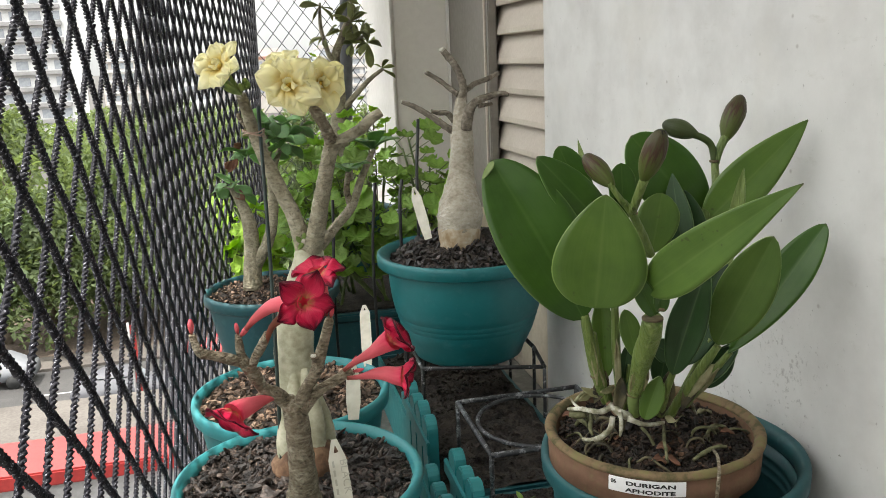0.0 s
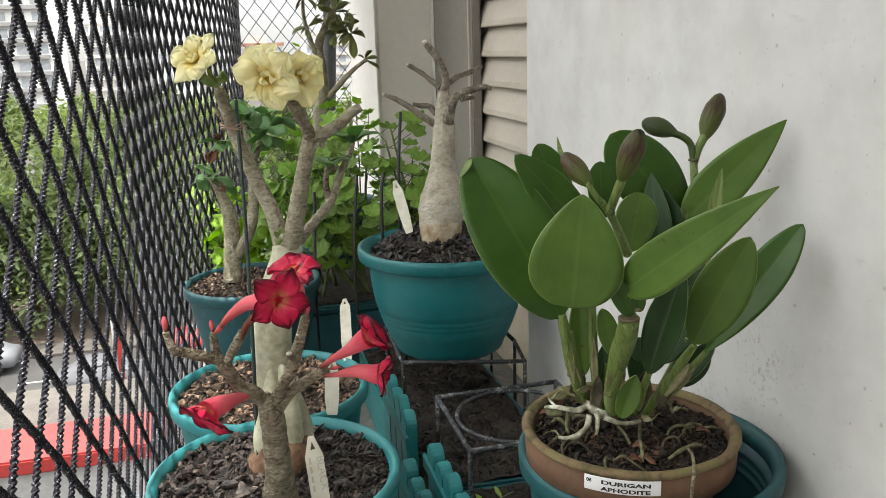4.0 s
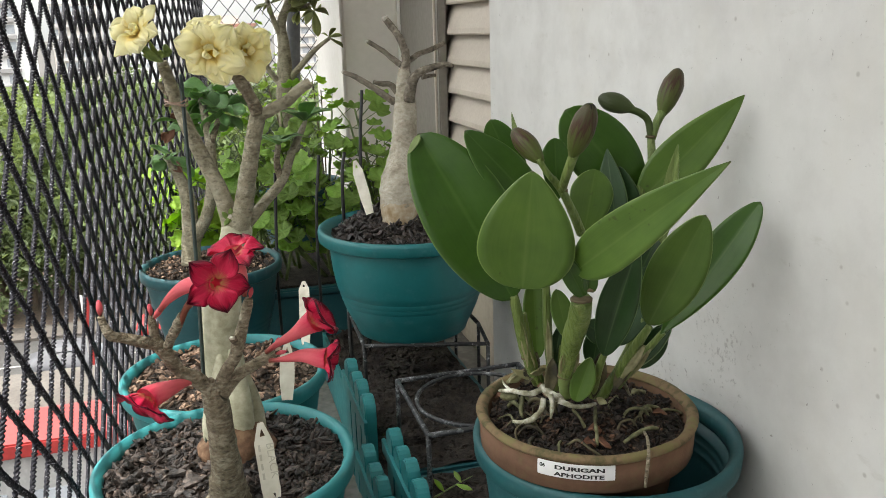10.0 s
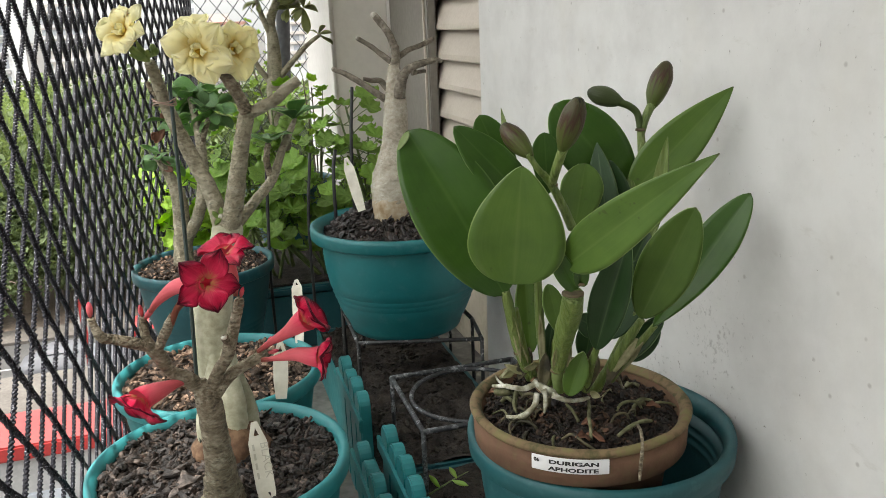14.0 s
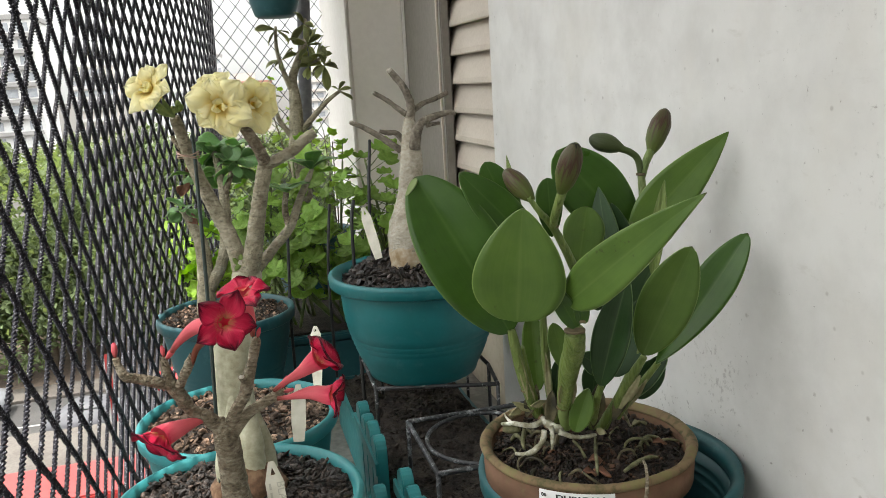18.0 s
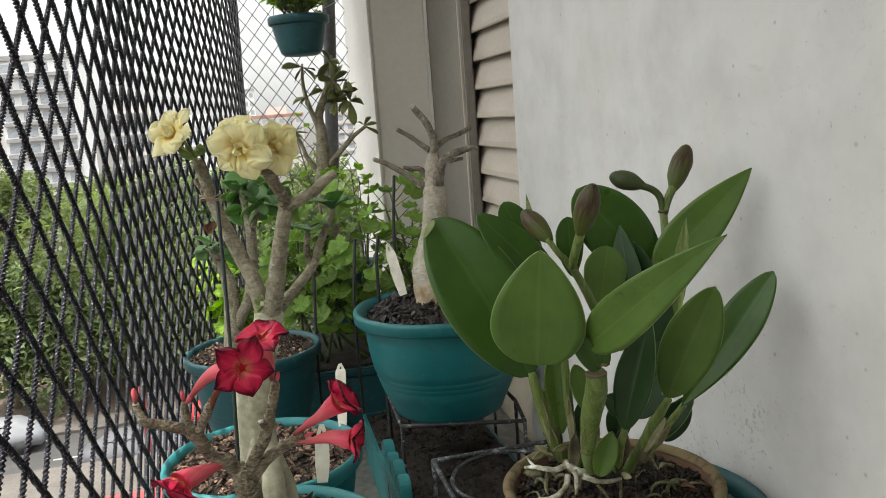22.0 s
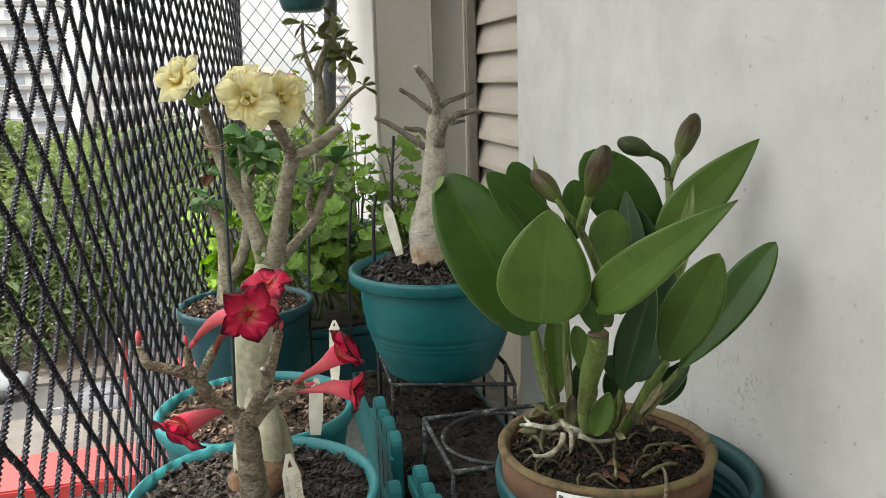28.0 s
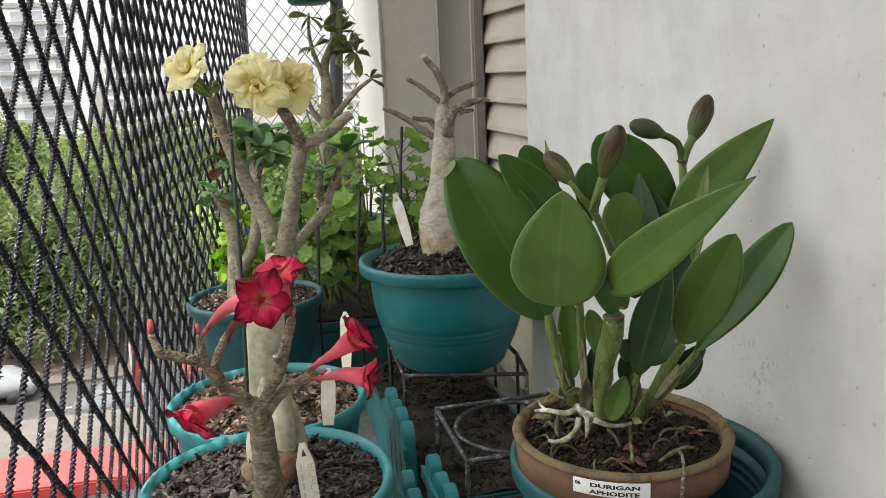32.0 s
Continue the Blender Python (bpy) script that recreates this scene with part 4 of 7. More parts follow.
def picket_mesh(w, h, t):
    bm = bmesh.new()
    n = 10
    prof = [(-w / 2, 0.0)] + [(-w / 2 * math.cos(math.pi * k / n), h - w / 2 + w / 2 * math.sin(math.pi * k / n)) for k in range(n + 1)] + [(w / 2, 0.0)]
    sides = [[bm.verts.new((x, y, z)) for y, z in prof] for x in (-t / 2, t / 2)]
    m = len(prof)
    for k in range(m):
        bm.faces.new((sides[0][k], sides[0][(k + 1) % m], sides[1][(k + 1) % m], sides[1][k]))
    caps = [bm.faces.new(sides[0]), bm.faces.new(sides[1][::-1])]
    bmesh.ops.recalc_face_normals(bm, faces=bm.faces)
    edges = [e for f in caps for e in f.edges]
    bmesh.ops.bevel(bm, geom=edges, offset=0.0018, segments=2, affect="EDGES")
    me = bpy.data.meshes.new("picket")
    bm.to_mesh(me)
    bm.free()
    me.materials.append(TEAL_FENCE)
    return me


PICKET = picket_mesh(0.041, 0.2, 0.017)


def planter(lo, hi, z_soil, rows, label, seed):
    """A long planter box whose visible side is a little picket fence with rounded tops, filled with dark soil."""
    (x0, y0, z0), (x1, y1, z1) = lo, hi
    e = thing("planter_box", ((x0 + x1) / 2, (y0 + y1) / 2, z0), label, "planter")
    t = 0.006
    part("side_wall", box(bmesh.new(), (x0, y0, z0), (x0 + t, y1, z1)), TEAL_FENCE, e, smooth=False)
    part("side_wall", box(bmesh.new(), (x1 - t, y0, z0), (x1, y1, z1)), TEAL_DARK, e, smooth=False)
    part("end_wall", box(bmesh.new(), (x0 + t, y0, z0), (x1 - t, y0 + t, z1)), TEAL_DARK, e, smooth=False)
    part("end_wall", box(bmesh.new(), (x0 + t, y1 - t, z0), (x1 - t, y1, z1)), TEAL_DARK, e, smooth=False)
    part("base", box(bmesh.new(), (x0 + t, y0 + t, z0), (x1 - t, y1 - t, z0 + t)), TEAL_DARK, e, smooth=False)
    for x, ya, yb, top, pitch in rows:
        part("rail", box(bmesh.new(), (x - 0.012, ya - 0.03, top - 0.05), (x - 0.0065, yb + 0.03, top - 0.03), 0.001), TEAL_FENCE, e, smooth=False)
        k = 0
        while ya + k * pitch <= yb:
            p = new("picket", PICKET)
            p.parent = e
            p.matrix_parent_inverse = e.matrix_basis.inverted()
            p.matrix_basis = pose(x, ya + k * pitch, top - 0.2 + 0.004 * math.sin(k * 2.1))
            k += 1
    s = thing("planter_soil", ((x0 + x1) / 2, (y0 + y1) / 2, z0 + t), "dark damp soil with scattered bark in the planter", "soil")
    bm = bmesh.new()
    nx, ny_ = 20, 36
    top = [[bm.verts.new((x0 + t + (x1 - x0 - 2 * t) * i / nx, y0 + t + (y1 - y0 - 2 * t) * j / ny_, 0)) for i in range(nx + 1)] for j in range(ny_ + 1)]
    for row in top:
        for v in row:
            v.co.z = z_soil + 0.012 * noise.noise(v.co * 18) + 0.005 * noise.noise(v.co * 60)
    for j in range(ny_):
        for i in range(nx):
            bm.faces.new((top[j][i], top[j][i + 1], top[j + 1][i + 1], top[j + 1][i]))
    part("surface", bm, SOIL, s)
    rng = random.Random(seed)
    spots = []
    for _ in range(1400):
        p = Vector((rng.uniform(x0 + 0.012, x1 - 0.012), rng.uniform(y0 + 0.012, y1 - 0.012), 0))
        p.z = z_soil + 0.012 * noise.noise(p * 18) + rng.uniform(-0.001, 0.004)
        spots.append((p, rng.uniform(0.4, 1.0) ** 1.8))
    bits("soil_litter", s, spots, 0.008, SOIL, "loose lumps of dark soil", seed)
    return e


planter((0.231, 1.085, 0.562), (0.467, 1.72, 0.668), 0.668, [(0.222, 1.125, 1.27, 0.785, 0.047)], "teal plastic planter with picket fence sides, full of soil", 5)
planter((0.252, 0.56, 0.562), (0.535, 1.084, 0.664), 0.664, [(0.205, 0.62, 1.06, 0.748, 0.047), (0.243, 0.62, 1.05, 0.766, 0.047)], "teal plastic planter with two rows of fence pickets", 6)
g = thing("weed", (0.36, 0.95, 0.66), "small green weed sprouting in the planter soil", "plant")
part("stem", tube(bmesh.new(), [(0.271, 0.95, 0.708, .0015), (0.304, 0.955, 0.719, .001), (0.329, 0.961, 0.724, .0006)], 8, 5), GSTEM, g)
for k, (a, b) in enumerate([((0.286, 0.948, 0.716), (0.272, 0.947, 0.738)), ((0.304, 0.955, 0.719), (0.319, 0.931, 0.722)), ((0.311, 0.954, 0.721), (0.305, 0.969, 0.731))]):
    part("leaf", blade(bmesh.new(), a, b, 0.007, (0, -1, 1), nu=2, nv=5), GERANIUM, g)


# ---- plant parts ----
CAM_WARD = Vector((-0.3, -0.93, 0.2))


def limb(parent, pts, mat, name="branch", n=22, sides=14, rough=0.1, knots=0.3, freq=75.0, label="", thin=0.77):
    pts = [(x, y, z, r * thin) for x, y, z, r in pts]
    return part(name, tube(bmesh.new(), pts, n, sides, rough, knots, freq), mat, parent, label)


def cut_tip(parent, at, r, toward):
    bm = bmesh.new()
    bmesh.ops.create_icosphere(bm, subdivisions=2, radius=r, matrix=Matrix.Translation(at))
    for v in bm.verts:
        v.co += (v.co - V(at)) * 0.25 * noise.noise(v.co * 120)
    return part("cut_tip", bm, WOUND, parent, "pale healed cut")


def trumpet(parent, stem, facing, size, seed, mats=(PINK, RED), open_=1.0, droop=0.0):
    """A desert rose flower: a swelling tube along the stem points, then five ruffled petals."""
    rng = random.Random(seed)
    fl = part("flower_tube", tube(bmesh.new(), stem, 20, 16, 0.04, 0, 60, False, True), mats[0], parent, "pink flower tube")
    c = V(stem[-1][:3])
    f = V(facing).normalized()
    side = f.orthogonal().normalized()
    up = f.cross(side)
    for k in range(5):
        a = k * 2 * math.pi / 5 + rng.uniform(-0.12, 0.12) + seed
        out = side * math.cos(a) + up * math.sin(a)
        tip = c + out * size * open_ * rng.uniform(0.9, 1.1) + f * size * (0.95 - 0.88 * open_ + rng.uniform(-0.12, 0.12)) - f * droop * size
        bm = blade(bmesh.new(), c + out * stem[-1][3] * 0.45 - f * 0.003, tip, size * (0.84 if open_ > 0.85 else 1.0) * rng.uniform(0.88, 1.1), f * 0.9 + out * -0.25, 0.22, 0.06, (0.55, 0.75), 0.0007, 12, 16, rng.uniform(-0.35, 0.35), 0.32 if open_ > 0.85 else 0.17, 0.12, rng.uniform(0.0, 0.4), seed=rng.uniform(0, 6), frill=0.02)
        part("petal", bm, mats[1], fl)
    return fl


def double_rose(parent, centre, facing, size, seed):
    """A double flower: broad wavy petals opening out of a funnel, smaller ones standing round its throat."""
    rng = random.Random(seed)
    c, f = V(centre), V(facing).normalized()
    side = f.orthogonal().normalized()
    up = f.cross(side)
    bm = bmesh.new()
    tube(bm, [(*(c - f * size * 1.15), 0.0028), (*(c - f * size * 0.8), 0.0045), (*(c - f * size * 0.5), size * 0.17)], 10, 14, uv=True)
    head = part("flower", bm, YELLOW, parent, "pale yellow double flower")
    for ring, (n, reach, lift, w, start) in enumerate(((6, 1.38, -0.12, 1.1, 0.14), (5, 1.12, -0.02, 0.95, 0.13), (3, 0.32, 0.04, 0.42, 0.12))):
        for k in range(n):
            a = (k + 0.5 * ring) * 2 * math.pi / n + rng.uniform(-0.22, 0.22)
            out = side * math.cos(a) + up * math.sin(a)
            tip = c + out * size * reach * rng.uniform(0.85, 1.12) + f * size * (lift + rng.uniform(-0.14, 0.16))
            b = blade(bmesh.new(), c + out * size * start - f * size * 0.45, tip, size * w * rng.uniform(0.92, 1.1), f - out * 0.55, -0.05, 0.16, (0.66, 0.8), 0.0007, 14, 18, rng.uniform(-0.3, 0.3), 0.26, 0.34, rng.uniform(-0.05, 0.25), seed=rng.uniform(0, 6), frill=0.03)
            part("petal", b, YELLOW, head)
    return head


def bud_shape(parent, base, tip, r, mat, name="bud", label=""):
    a, b = V(base), V(tip)
    pts = [(*a.lerp(b, u), r * w) for u, w in ((0, 0.3), (0.2, 0.72), (0.45, 1.0), (0.7, 0.95), (0.9, 0.62), (0.97, 0.36), (1.0, 0.14))]
    return part(name, tube(bmesh.new(), pts, 18, 14, 0.08, 0, 120, uv=True), mat, parent, label)


def name_tag(base, tip, w, facing, label, text=""):
    """A flat plastic plant tag with a pointed top and a hole."""
    base, tip, f = V(base), V(tip), V(facing).normalized()
    ax = tip - base
    L = ax.length
    ax.normalize()
    sd = ax.cross(f).normalized()
    f = sd.cross(ax)
    e = thing("plant_tag", base, label, "plant tag", "plant tags")
    bm = bmesh.new()
    prof = [(-w * 0.36, 0), (w * 0.36, 0), (w / 2, L * 0.3), (w / 2, L - w * 1.1), (w * 0.16, L), (-w * 0.16, L), (-w / 2, L - w * 1.1), (-w / 2, L * 0.3)]
    hole = [(-w * 0.14, L - w * 0.75), (w * 0.14, L - w * 0.75), (0, L - w * 0.32)]
    rings = []
    for off in (0.0006, -0.0006):
        rings.append(([bm.verts.new(base + sd * x + ax * y + f * off) for x, y in prof], [bm.verts.new(base + sd * x + ax * y + f * off) for x, y in hole]))
    for o, h in rings:
        for a, b, c in ((0, 1, 7), (1, 2, 7), (2, 3, 7), (3, 6, 7)):
            bm.faces.new((o[a], o[b], o[c]))
        for vs in ((o[6], o[3], h[1], h[0]), (o[3], o[4], h[2], h[1]), (o[4], o[5], h[2]), (o[5], o[6], h[0], h[2])):
            bm.faces.new(vs)
    (o1, h1), (o2, h2) = rings
    for a, b in ((o1, o2), (h1, h2)):
        for k in range(len(a)):
            bm.faces.new((a[k], a[(k + 1) % len(a)], b[(k + 1) % len(a)], b[k]))
    part("strip", bm, TAG, e, smooth=False)
    if text:
        words = lettering(text, w * 0.62)
        rot = Matrix((-ax, sd, f)).transposed()
        for v in words.verts:
            v.co = base + ax * (L - w * 1.15) + rot @ Vector((v.co.x, v.co.y + w * 0.12, 0)) + f * 0.0009
        part("writing", words, INK, e, "faint pencil writing", smooth=False)
        bm = bmesh.new()
        for k in range(4):
            p = base + ax * (L - w * (1.35 + 0.5 * k)) - sd * w * 0.26
            vs = [bm.verts.new(p + ax * a * w * 0.17 + sd * b * w * 0.06 + f * 0.0009) for a, b in ((-1, -1), (1, -1), (1, 1), (-1, 1))]
            bm.faces.new(vs)
        part("faded_writing", bm, INK, e, smooth=False)
    return e


def lettering(text, size, wide=1.0, heavy=0.0):
    """The outline of some words as a flat bmesh at the origin, reading along x."""
    cu = bpy.data.curves.new("words", "FONT")
    cu.body, cu.size, cu.resolution_u, cu.offset = text, size, 3, heavy * size
    ob = bpy.data.objects.new("words", cu)
    me = bpy.data.meshes.new_from_object(ob)
    bm = bmesh.new()
    bm.from_mesh(me)
    for v in bm.verts:
        v.co.x *= wide
    bpy.data.meshes.remove(me)
    bpy.data.objects.remove(ob)
    bpy.data.curves.remove(cu)
    return bm


# ---- the red-flowered desert rose ----
rose = thing("red_desert_rose", (0.018, 0.813, 0.825), "small desert rose with knobbly brown stems and crimson trumpet flowers", "plant", "desert roses")
limb(rose, [(0.02, 0.819, 0.8, .05), (0.021, 0.815, 0.828, .037), (0.022, 0.81, 0.848, .028), (0.022, 0.8, 0.876, .0225), (0.022, 0.785, 0.908, .0195), (0.021, 0.778, 0.935, .018), (0.02, 0.775, 0.957, .018), (0.016, 0.776, 0.976, .0135), (0.015, 0.777, 0.985, .006)], STEM_RED, "trunk", 60, 20, 0.09, 0.3, 90, thin=.68)
b1 = limb(rose, [(0.017, 0.776, 0.972, .010), (0.004, 0.772, 0.989, .0105), (-0.009, 0.768, 1, .0088), (-0.017, 0.761, 1.019, .0098), (-0.023, 0.758, 1.029, .0085)], STEM_RED, thin=.68)
limb(b1, [(-0.021, 0.759, 1.029, .008), (-0.035, 0.756, 1.036, .0078), (-0.052, 0.754, 1.043, .0066), (-0.061, 0.751, 1.047, .0068), (-0.065, 0.75, 1.057, .0052), (-0.067, 0.75, 1.066, .0042)], STEM_RED, "twig", thin=.66)
limb(b1, [(-0.022, 0.759, 1.03, .0068), (-0.026, 0.759, 1.039, .0062), (-0.027, 0.76, 1.051, .0056), (-0.027, 0.76, 1.058, .004)], STEM_RED, "twig", thin=.66)
limb(b1, [(-0.018, 0.759, 1.025, .0068), (-0.01, 0.748, 1.043, .0066), (-0.003, 0.739, 1.057, .0062), (-0, 0.737, 1.064, .0045)], STEM_RED, "twig", thin=.66)
b2 = limb(rose, [(0.023, 0.775, 0.973, .0095), (0.032, 0.769, 0.994, .0088), (0.041, 0.763, 1.01, .0082), (0.046, 0.758, 1.028, .0088), (0.051, 0.751, 1.046, .0072), (0.056, 0.745, 1.065, .0066), (0.057, 0.744, 1.07, .004)], STEM_RED, n=30, thin=.68)
limb(b2, [(0.046, 0.757, 1.024, .006), (0.042, 0.754, 1.028, .0055), (0.04, 0.752, 1.032, .005)], STEM_RED, "stub", thin=.7)
part("cut_tip", lathe(bmesh.new(), (0.04, 0.751, 1.032), [(.0006, -.0012), (.0026, -.0012), (.0029, 0), (.0024, .001), (.0006, .0013)], 10), WOUND, b2, "pale healed cut")
b3 = limb(rose, [(0.026, 0.773, 0.969, .0095), (0.04, 0.774, 0.985, .0085), (0.055, 0.772, 0.994, .0078), (0.069, 0.769, 1.002, .007), (0.077, 0.769, 1.006, .0055)], STEM_RED, thin=.68)
bud_shape(rose, (-0.067, 0.75, 1.066), (-0.067, 0.752, 1.08), .0028, PINK, label="closed pink flower bud")
bud_shape(rose, (-0.027, 0.76, 1.058), (-0.028, 0.762, 1.069), .0022, PINK, label="closed pink flower bud")
bud_shape(rose, (-0.025, 0.759, 1.056), (-0.016, 0.752, 1.068), .0028, PINK, label="closed pink flower bud")
trumpet(rose, [(-0.021, 0.757, 1.061, .0021), (-0.010, 0.742, 1.077, .0037), (0.005, 0.72, 1.093, .0061), (0.019, 0.695, 1.102, .0069), (0.032, 0.674, 1.107, .0062)], (0.12, -0.94, 0.05), .0265, 11)
limb(rose, [(-0.002, 0.738, 1.056, .0034), (0.005, 0.73, 1.072, .004), (0.016, 0.71, 1.086, .0058), (0.026, 0.69, 1.096, .0065)], PINK, "calyx", rough=.03, knots=0)
trumpet(rose, [(0.054, 0.745, 1.072, .0021), (0.054, 0.742, 1.086, .0042), (0.051, 0.74, 1.1, .0063), (0.049, 0.738, 1.111, .0073), (0.048, 0.736, 1.117, .0083)], (-0.2, -0.3, 0.92), .028, 23, open_=0.98, droop=0.2)
trumpet(rose, [(0.069, 0.765, 1.009, .0022), (0.08, 0.757, 1.019, .0032), (0.095, 0.745, 1.031, .0058), (0.107, 0.733, 1.043, .0093), (0.113, 0.728, 1.048, .0113)], (0.72, -0.12, 0.6), .03, 37, open_=0.74)
trumpet(rose, [(0.071, 0.758, 1.003, .0021), (0.083, 0.752, 1.005, .0027), (0.101, 0.742, 1.01, .0063), (0.115, 0.733, 1.009, .0088), (0.121, 0.73, 1.009, .0103)], (0.9, -0.2, -0.15), .028, 41, open_=0.78)
trumpet(rose, [(0.011, 0.772, 0.989, .0022), (-0.006, 0.766, 0.989, .0043), (-0.021, 0.758, 0.988, .008), (-0.033, 0.75, 0.987, .0105), (-0.038, 0.745, 0.986, .0118)], (-0.6, -0.42, -0.6), .035, 53, open_=0.76)
for k, (a, b) in enumerate([((0.077, 0.769, 1.008), (0.082, 0.769, 1.021)), ((0.077, 0.768, 1.005), (0.088, 0.761, 1.009)), ((0.027, 0.769, 0.988), (0.035, 0.766, 0.995)), ((0.058, 0.744, 1.069), (0.061, 0.743, 1.08))]):
    part("sepal", blade(bmesh.new(), a, b, .004, CAM_WARD, nu=2, nv=6), PINK, rose)

# ---- the yellow-flowered desert rose ----
yel = thing("yellow_desert_rose", (0.045, 0.959, 0.836), "desert rose with swollen pale trunk and yellow double flowers", "plant", "desert roses")
limb(yel, [(0.032, 0.93, 0.825, .025), (0.032, 0.93, 0.848, .025), (0.032, 0.936, 0.868, .0245), (0.032, 0.946, 0.888, .0242), (0.029, 0.955, 0.92, .0236), (0.028, 0.96, 0.954, .0232), (0.031, 0.965, 0.987, .0232), (0.037, 0.975, 1.018, .0207), (0.046, 0.985, 1.042, .0188), (0.054, 0.99, 1.064, .0172), (0.058, 0.992, 1.077, .0178), (0.059, 0.993, 1.084, .012)], CAUDEX, "trunk", 54, 24, 0.05, 0.1, 45, "pale swollen trunk", thin=1.0)
for lobe in (
    [(0.011, 0.92, 0.84, .012), (0.012, 0.919, 0.871, .0135), (0.018, 0.924, 0.899, .012), (0.024, 0.935, 0.929, .0079), (0.026, 0.942, 0.95, .004)],
    [(0.042, 0.912, 0.84, .013), (0.041, 0.913, 0.872, .0148), (0.042, 0.917, 0.902, .013), (0.04, 0.93, 0.929, .0085), (0.038, 0.94, 0.95, .004)],
    [(0.057, 0.938, 0.835, .012), (0.056, 0.939, 0.861, .0128), (0.055, 0.943, 0.884, .0107), (0.05, 0.95, 0.912, .0067), (0.046, 0.956, 0.93, .003)],
):
    limb(yel, lobe, CAUDEX, "root_lobe", 24, 14, .06, .1, thin=1.0)
limb(yel, [(0.034, 0.924, 0.815, .044), (0.034, 0.924, 0.838, .042), (0.034, 0.925, 0.852, .036), (0.034, 0.928, 0.862, .028)], CAUDEX_ROOT, "root_crown", 16, 26, .18, .3, 60, "flaky red-brown root crown", thin=1.0)
left = limb(yel, [(0.054, 0.992, 1.075, .016), (0.05, 0.994, 1.096, .0138), (0.043, 0.998, 1.123, .0122), (0.03, 1.007, 1.155, .0115), (0.016, 1.018, 1.19, .0105), (0.006, 1.028, 1.22, .0098), (-0.001, 1.024, 1.25, .0092), (-0.005, 1.014, 1.267, .0078)], STEM_GREY, n=44, rough=.07, knots=.2)
mid = limb(yel, [(0.058, 0.989, 1.075, .017), (0.067, 0.981, 1.104, .0142), (0.074, 0.973, 1.138, .0125), (0.082, 0.96, 1.177, .0112), (0.089, 0.956, 1.205, .0112), (0.091, 0.953, 1.216, .008)], STEM_GREY, n=36, rough=.07, knots=.2)
limb(mid, [(0.09, 0.952, 1.212, .0095), (0.084, 0.948, 1.229, .0088), (0.075, 0.944, 1.246, .0082), (0.068, 0.942, 1.257, .0072)], STEM_RED, "twig")
limb(mid, [(0.09, 0.952, 1.209, .0085), (0.105, 0.954, 1.215, .0085), (0.125, 0.957, 1.225, .0082), (0.138, 0.962, 1.235, .0078), (0.15, 0.963, 1.242, .0072)], STEM_GREY, "twig")
right = limb(yel, [(0.061, 0.992, 1.074, .012), (0.072, 1, 1.083, .0095), (0.093, 1.011, 1.102, .008), (0.116, 1.022, 1.125, .0075), (0.131, 1.037, 1.154, .0062), (0.146, 1.051, 1.179, .005), (0.153, 1.053, 1.192, .003)], STEM_GREY, n=34, rough=.07, knots=.2)
limb(right, [(0.115, 1.023, 1.125, .006), (0.112, 1.029, 1.146, .0052), (0.116, 1.034, 1.166, .0045)], STEM_RED, "twig")
limb(left, [(-0.002, 1.029, 1.23, .005), (-0.01, 1.036, 1.24, .004), (-0.011, 1.038, 1.245, .003)], STEM_RED, "twig")
cut_tip(yel, (0.052, 0.982, 1.094), .004, None)
double_rose(yel, (0.046, 0.93, 1.278), (-0.15, -0.98, 0.05), .0245, 4)
double_rose(yel, (0.086, 0.945, 1.279), (0.42, -0.88, 0.08), .0225, 5)
double_rose(yel, (0.04, 0.96, 1.3), (-0.3, -0.6, 0.75), .019, 8)
double_rose(yel, (-0.031, 0.983, 1.304), (-0.55, -0.7, 0.45), .0225, 6)
for k in range(9):
    rng = random.Random(k)
    a = V((-0.005, 1.014, 1.268))
    b = V((-0.019, 0.996, 1.286)) + Vector([rng.uniform(-.012, .012) for _ in range(3)])
    part("sepal", blade(bmesh.new(), a, b, .006, CAM_WARD, nu=2, nv=6, arch=.15), GREEN_BUD, yel)
for x in ((-0.002, 1.009, 1.273), (0.002, 1.008, 1.274), (0.001, 1.008, 1.278), (-0.004, 1.007, 1.272)):
    bud_shape(yel, x, V(x) + Vector((random.uniform(-.004, .004), -.004, .009)), .0036, GREEN_BUD, label="small green bud")
for a, b in (((0.05, 0.982, 1.091), (0.043, 0.981, 1.101)), ((0.052, 0.982, 1.093), (0.044, 0.971, 1.087)), ((0.052, 0.982, 1.094), (0.053, 0.98, 1.105))):
    part("sprout", blade(bmesh.new(), a, b, .006, CAM_WARD, nu=2, nv=6), GREEN_BUD, yel)
for tipc, n in (((0.151, 1.053, 1.19), 9), ((0.116, 1.034, 1.166), 7)):
    for k in range(n):
        rng = random.Random(k * 7 + n)
        a = k * 2.4
        out = Vector((math.cos(a), math.sin(a), rng.uniform(0.1, 0.7)))
        part("leaf", blade(bmesh.new(), tipc, V(tipc) + out.normalized() * rng.uniform(.03, .05), .022, Vector((0, 0, 1)) - out * .3, .15, .1, (.7, .9), .0006, 4, 8), ADENIUM_LEAF, yel)
stake = thing("plant_stake", (0.002, 0.899, 0.849), "thin dark green plastic stake tied to the desert rose", "stake", "plant stakes")
part("rod", tube(bmesh.new(), [(0.002, 0.907, 0.838, .0022), (0.01, 0.961, 1.055, .0022), (0.013, 1.021, 1.253, .0022)], 12, 8), STAKE, stake)
tie = thing("wire_tie", (0.005, 1.015, 1.223), "coppery twist tie round stem and stake", "tie")
bm = bmesh.new()
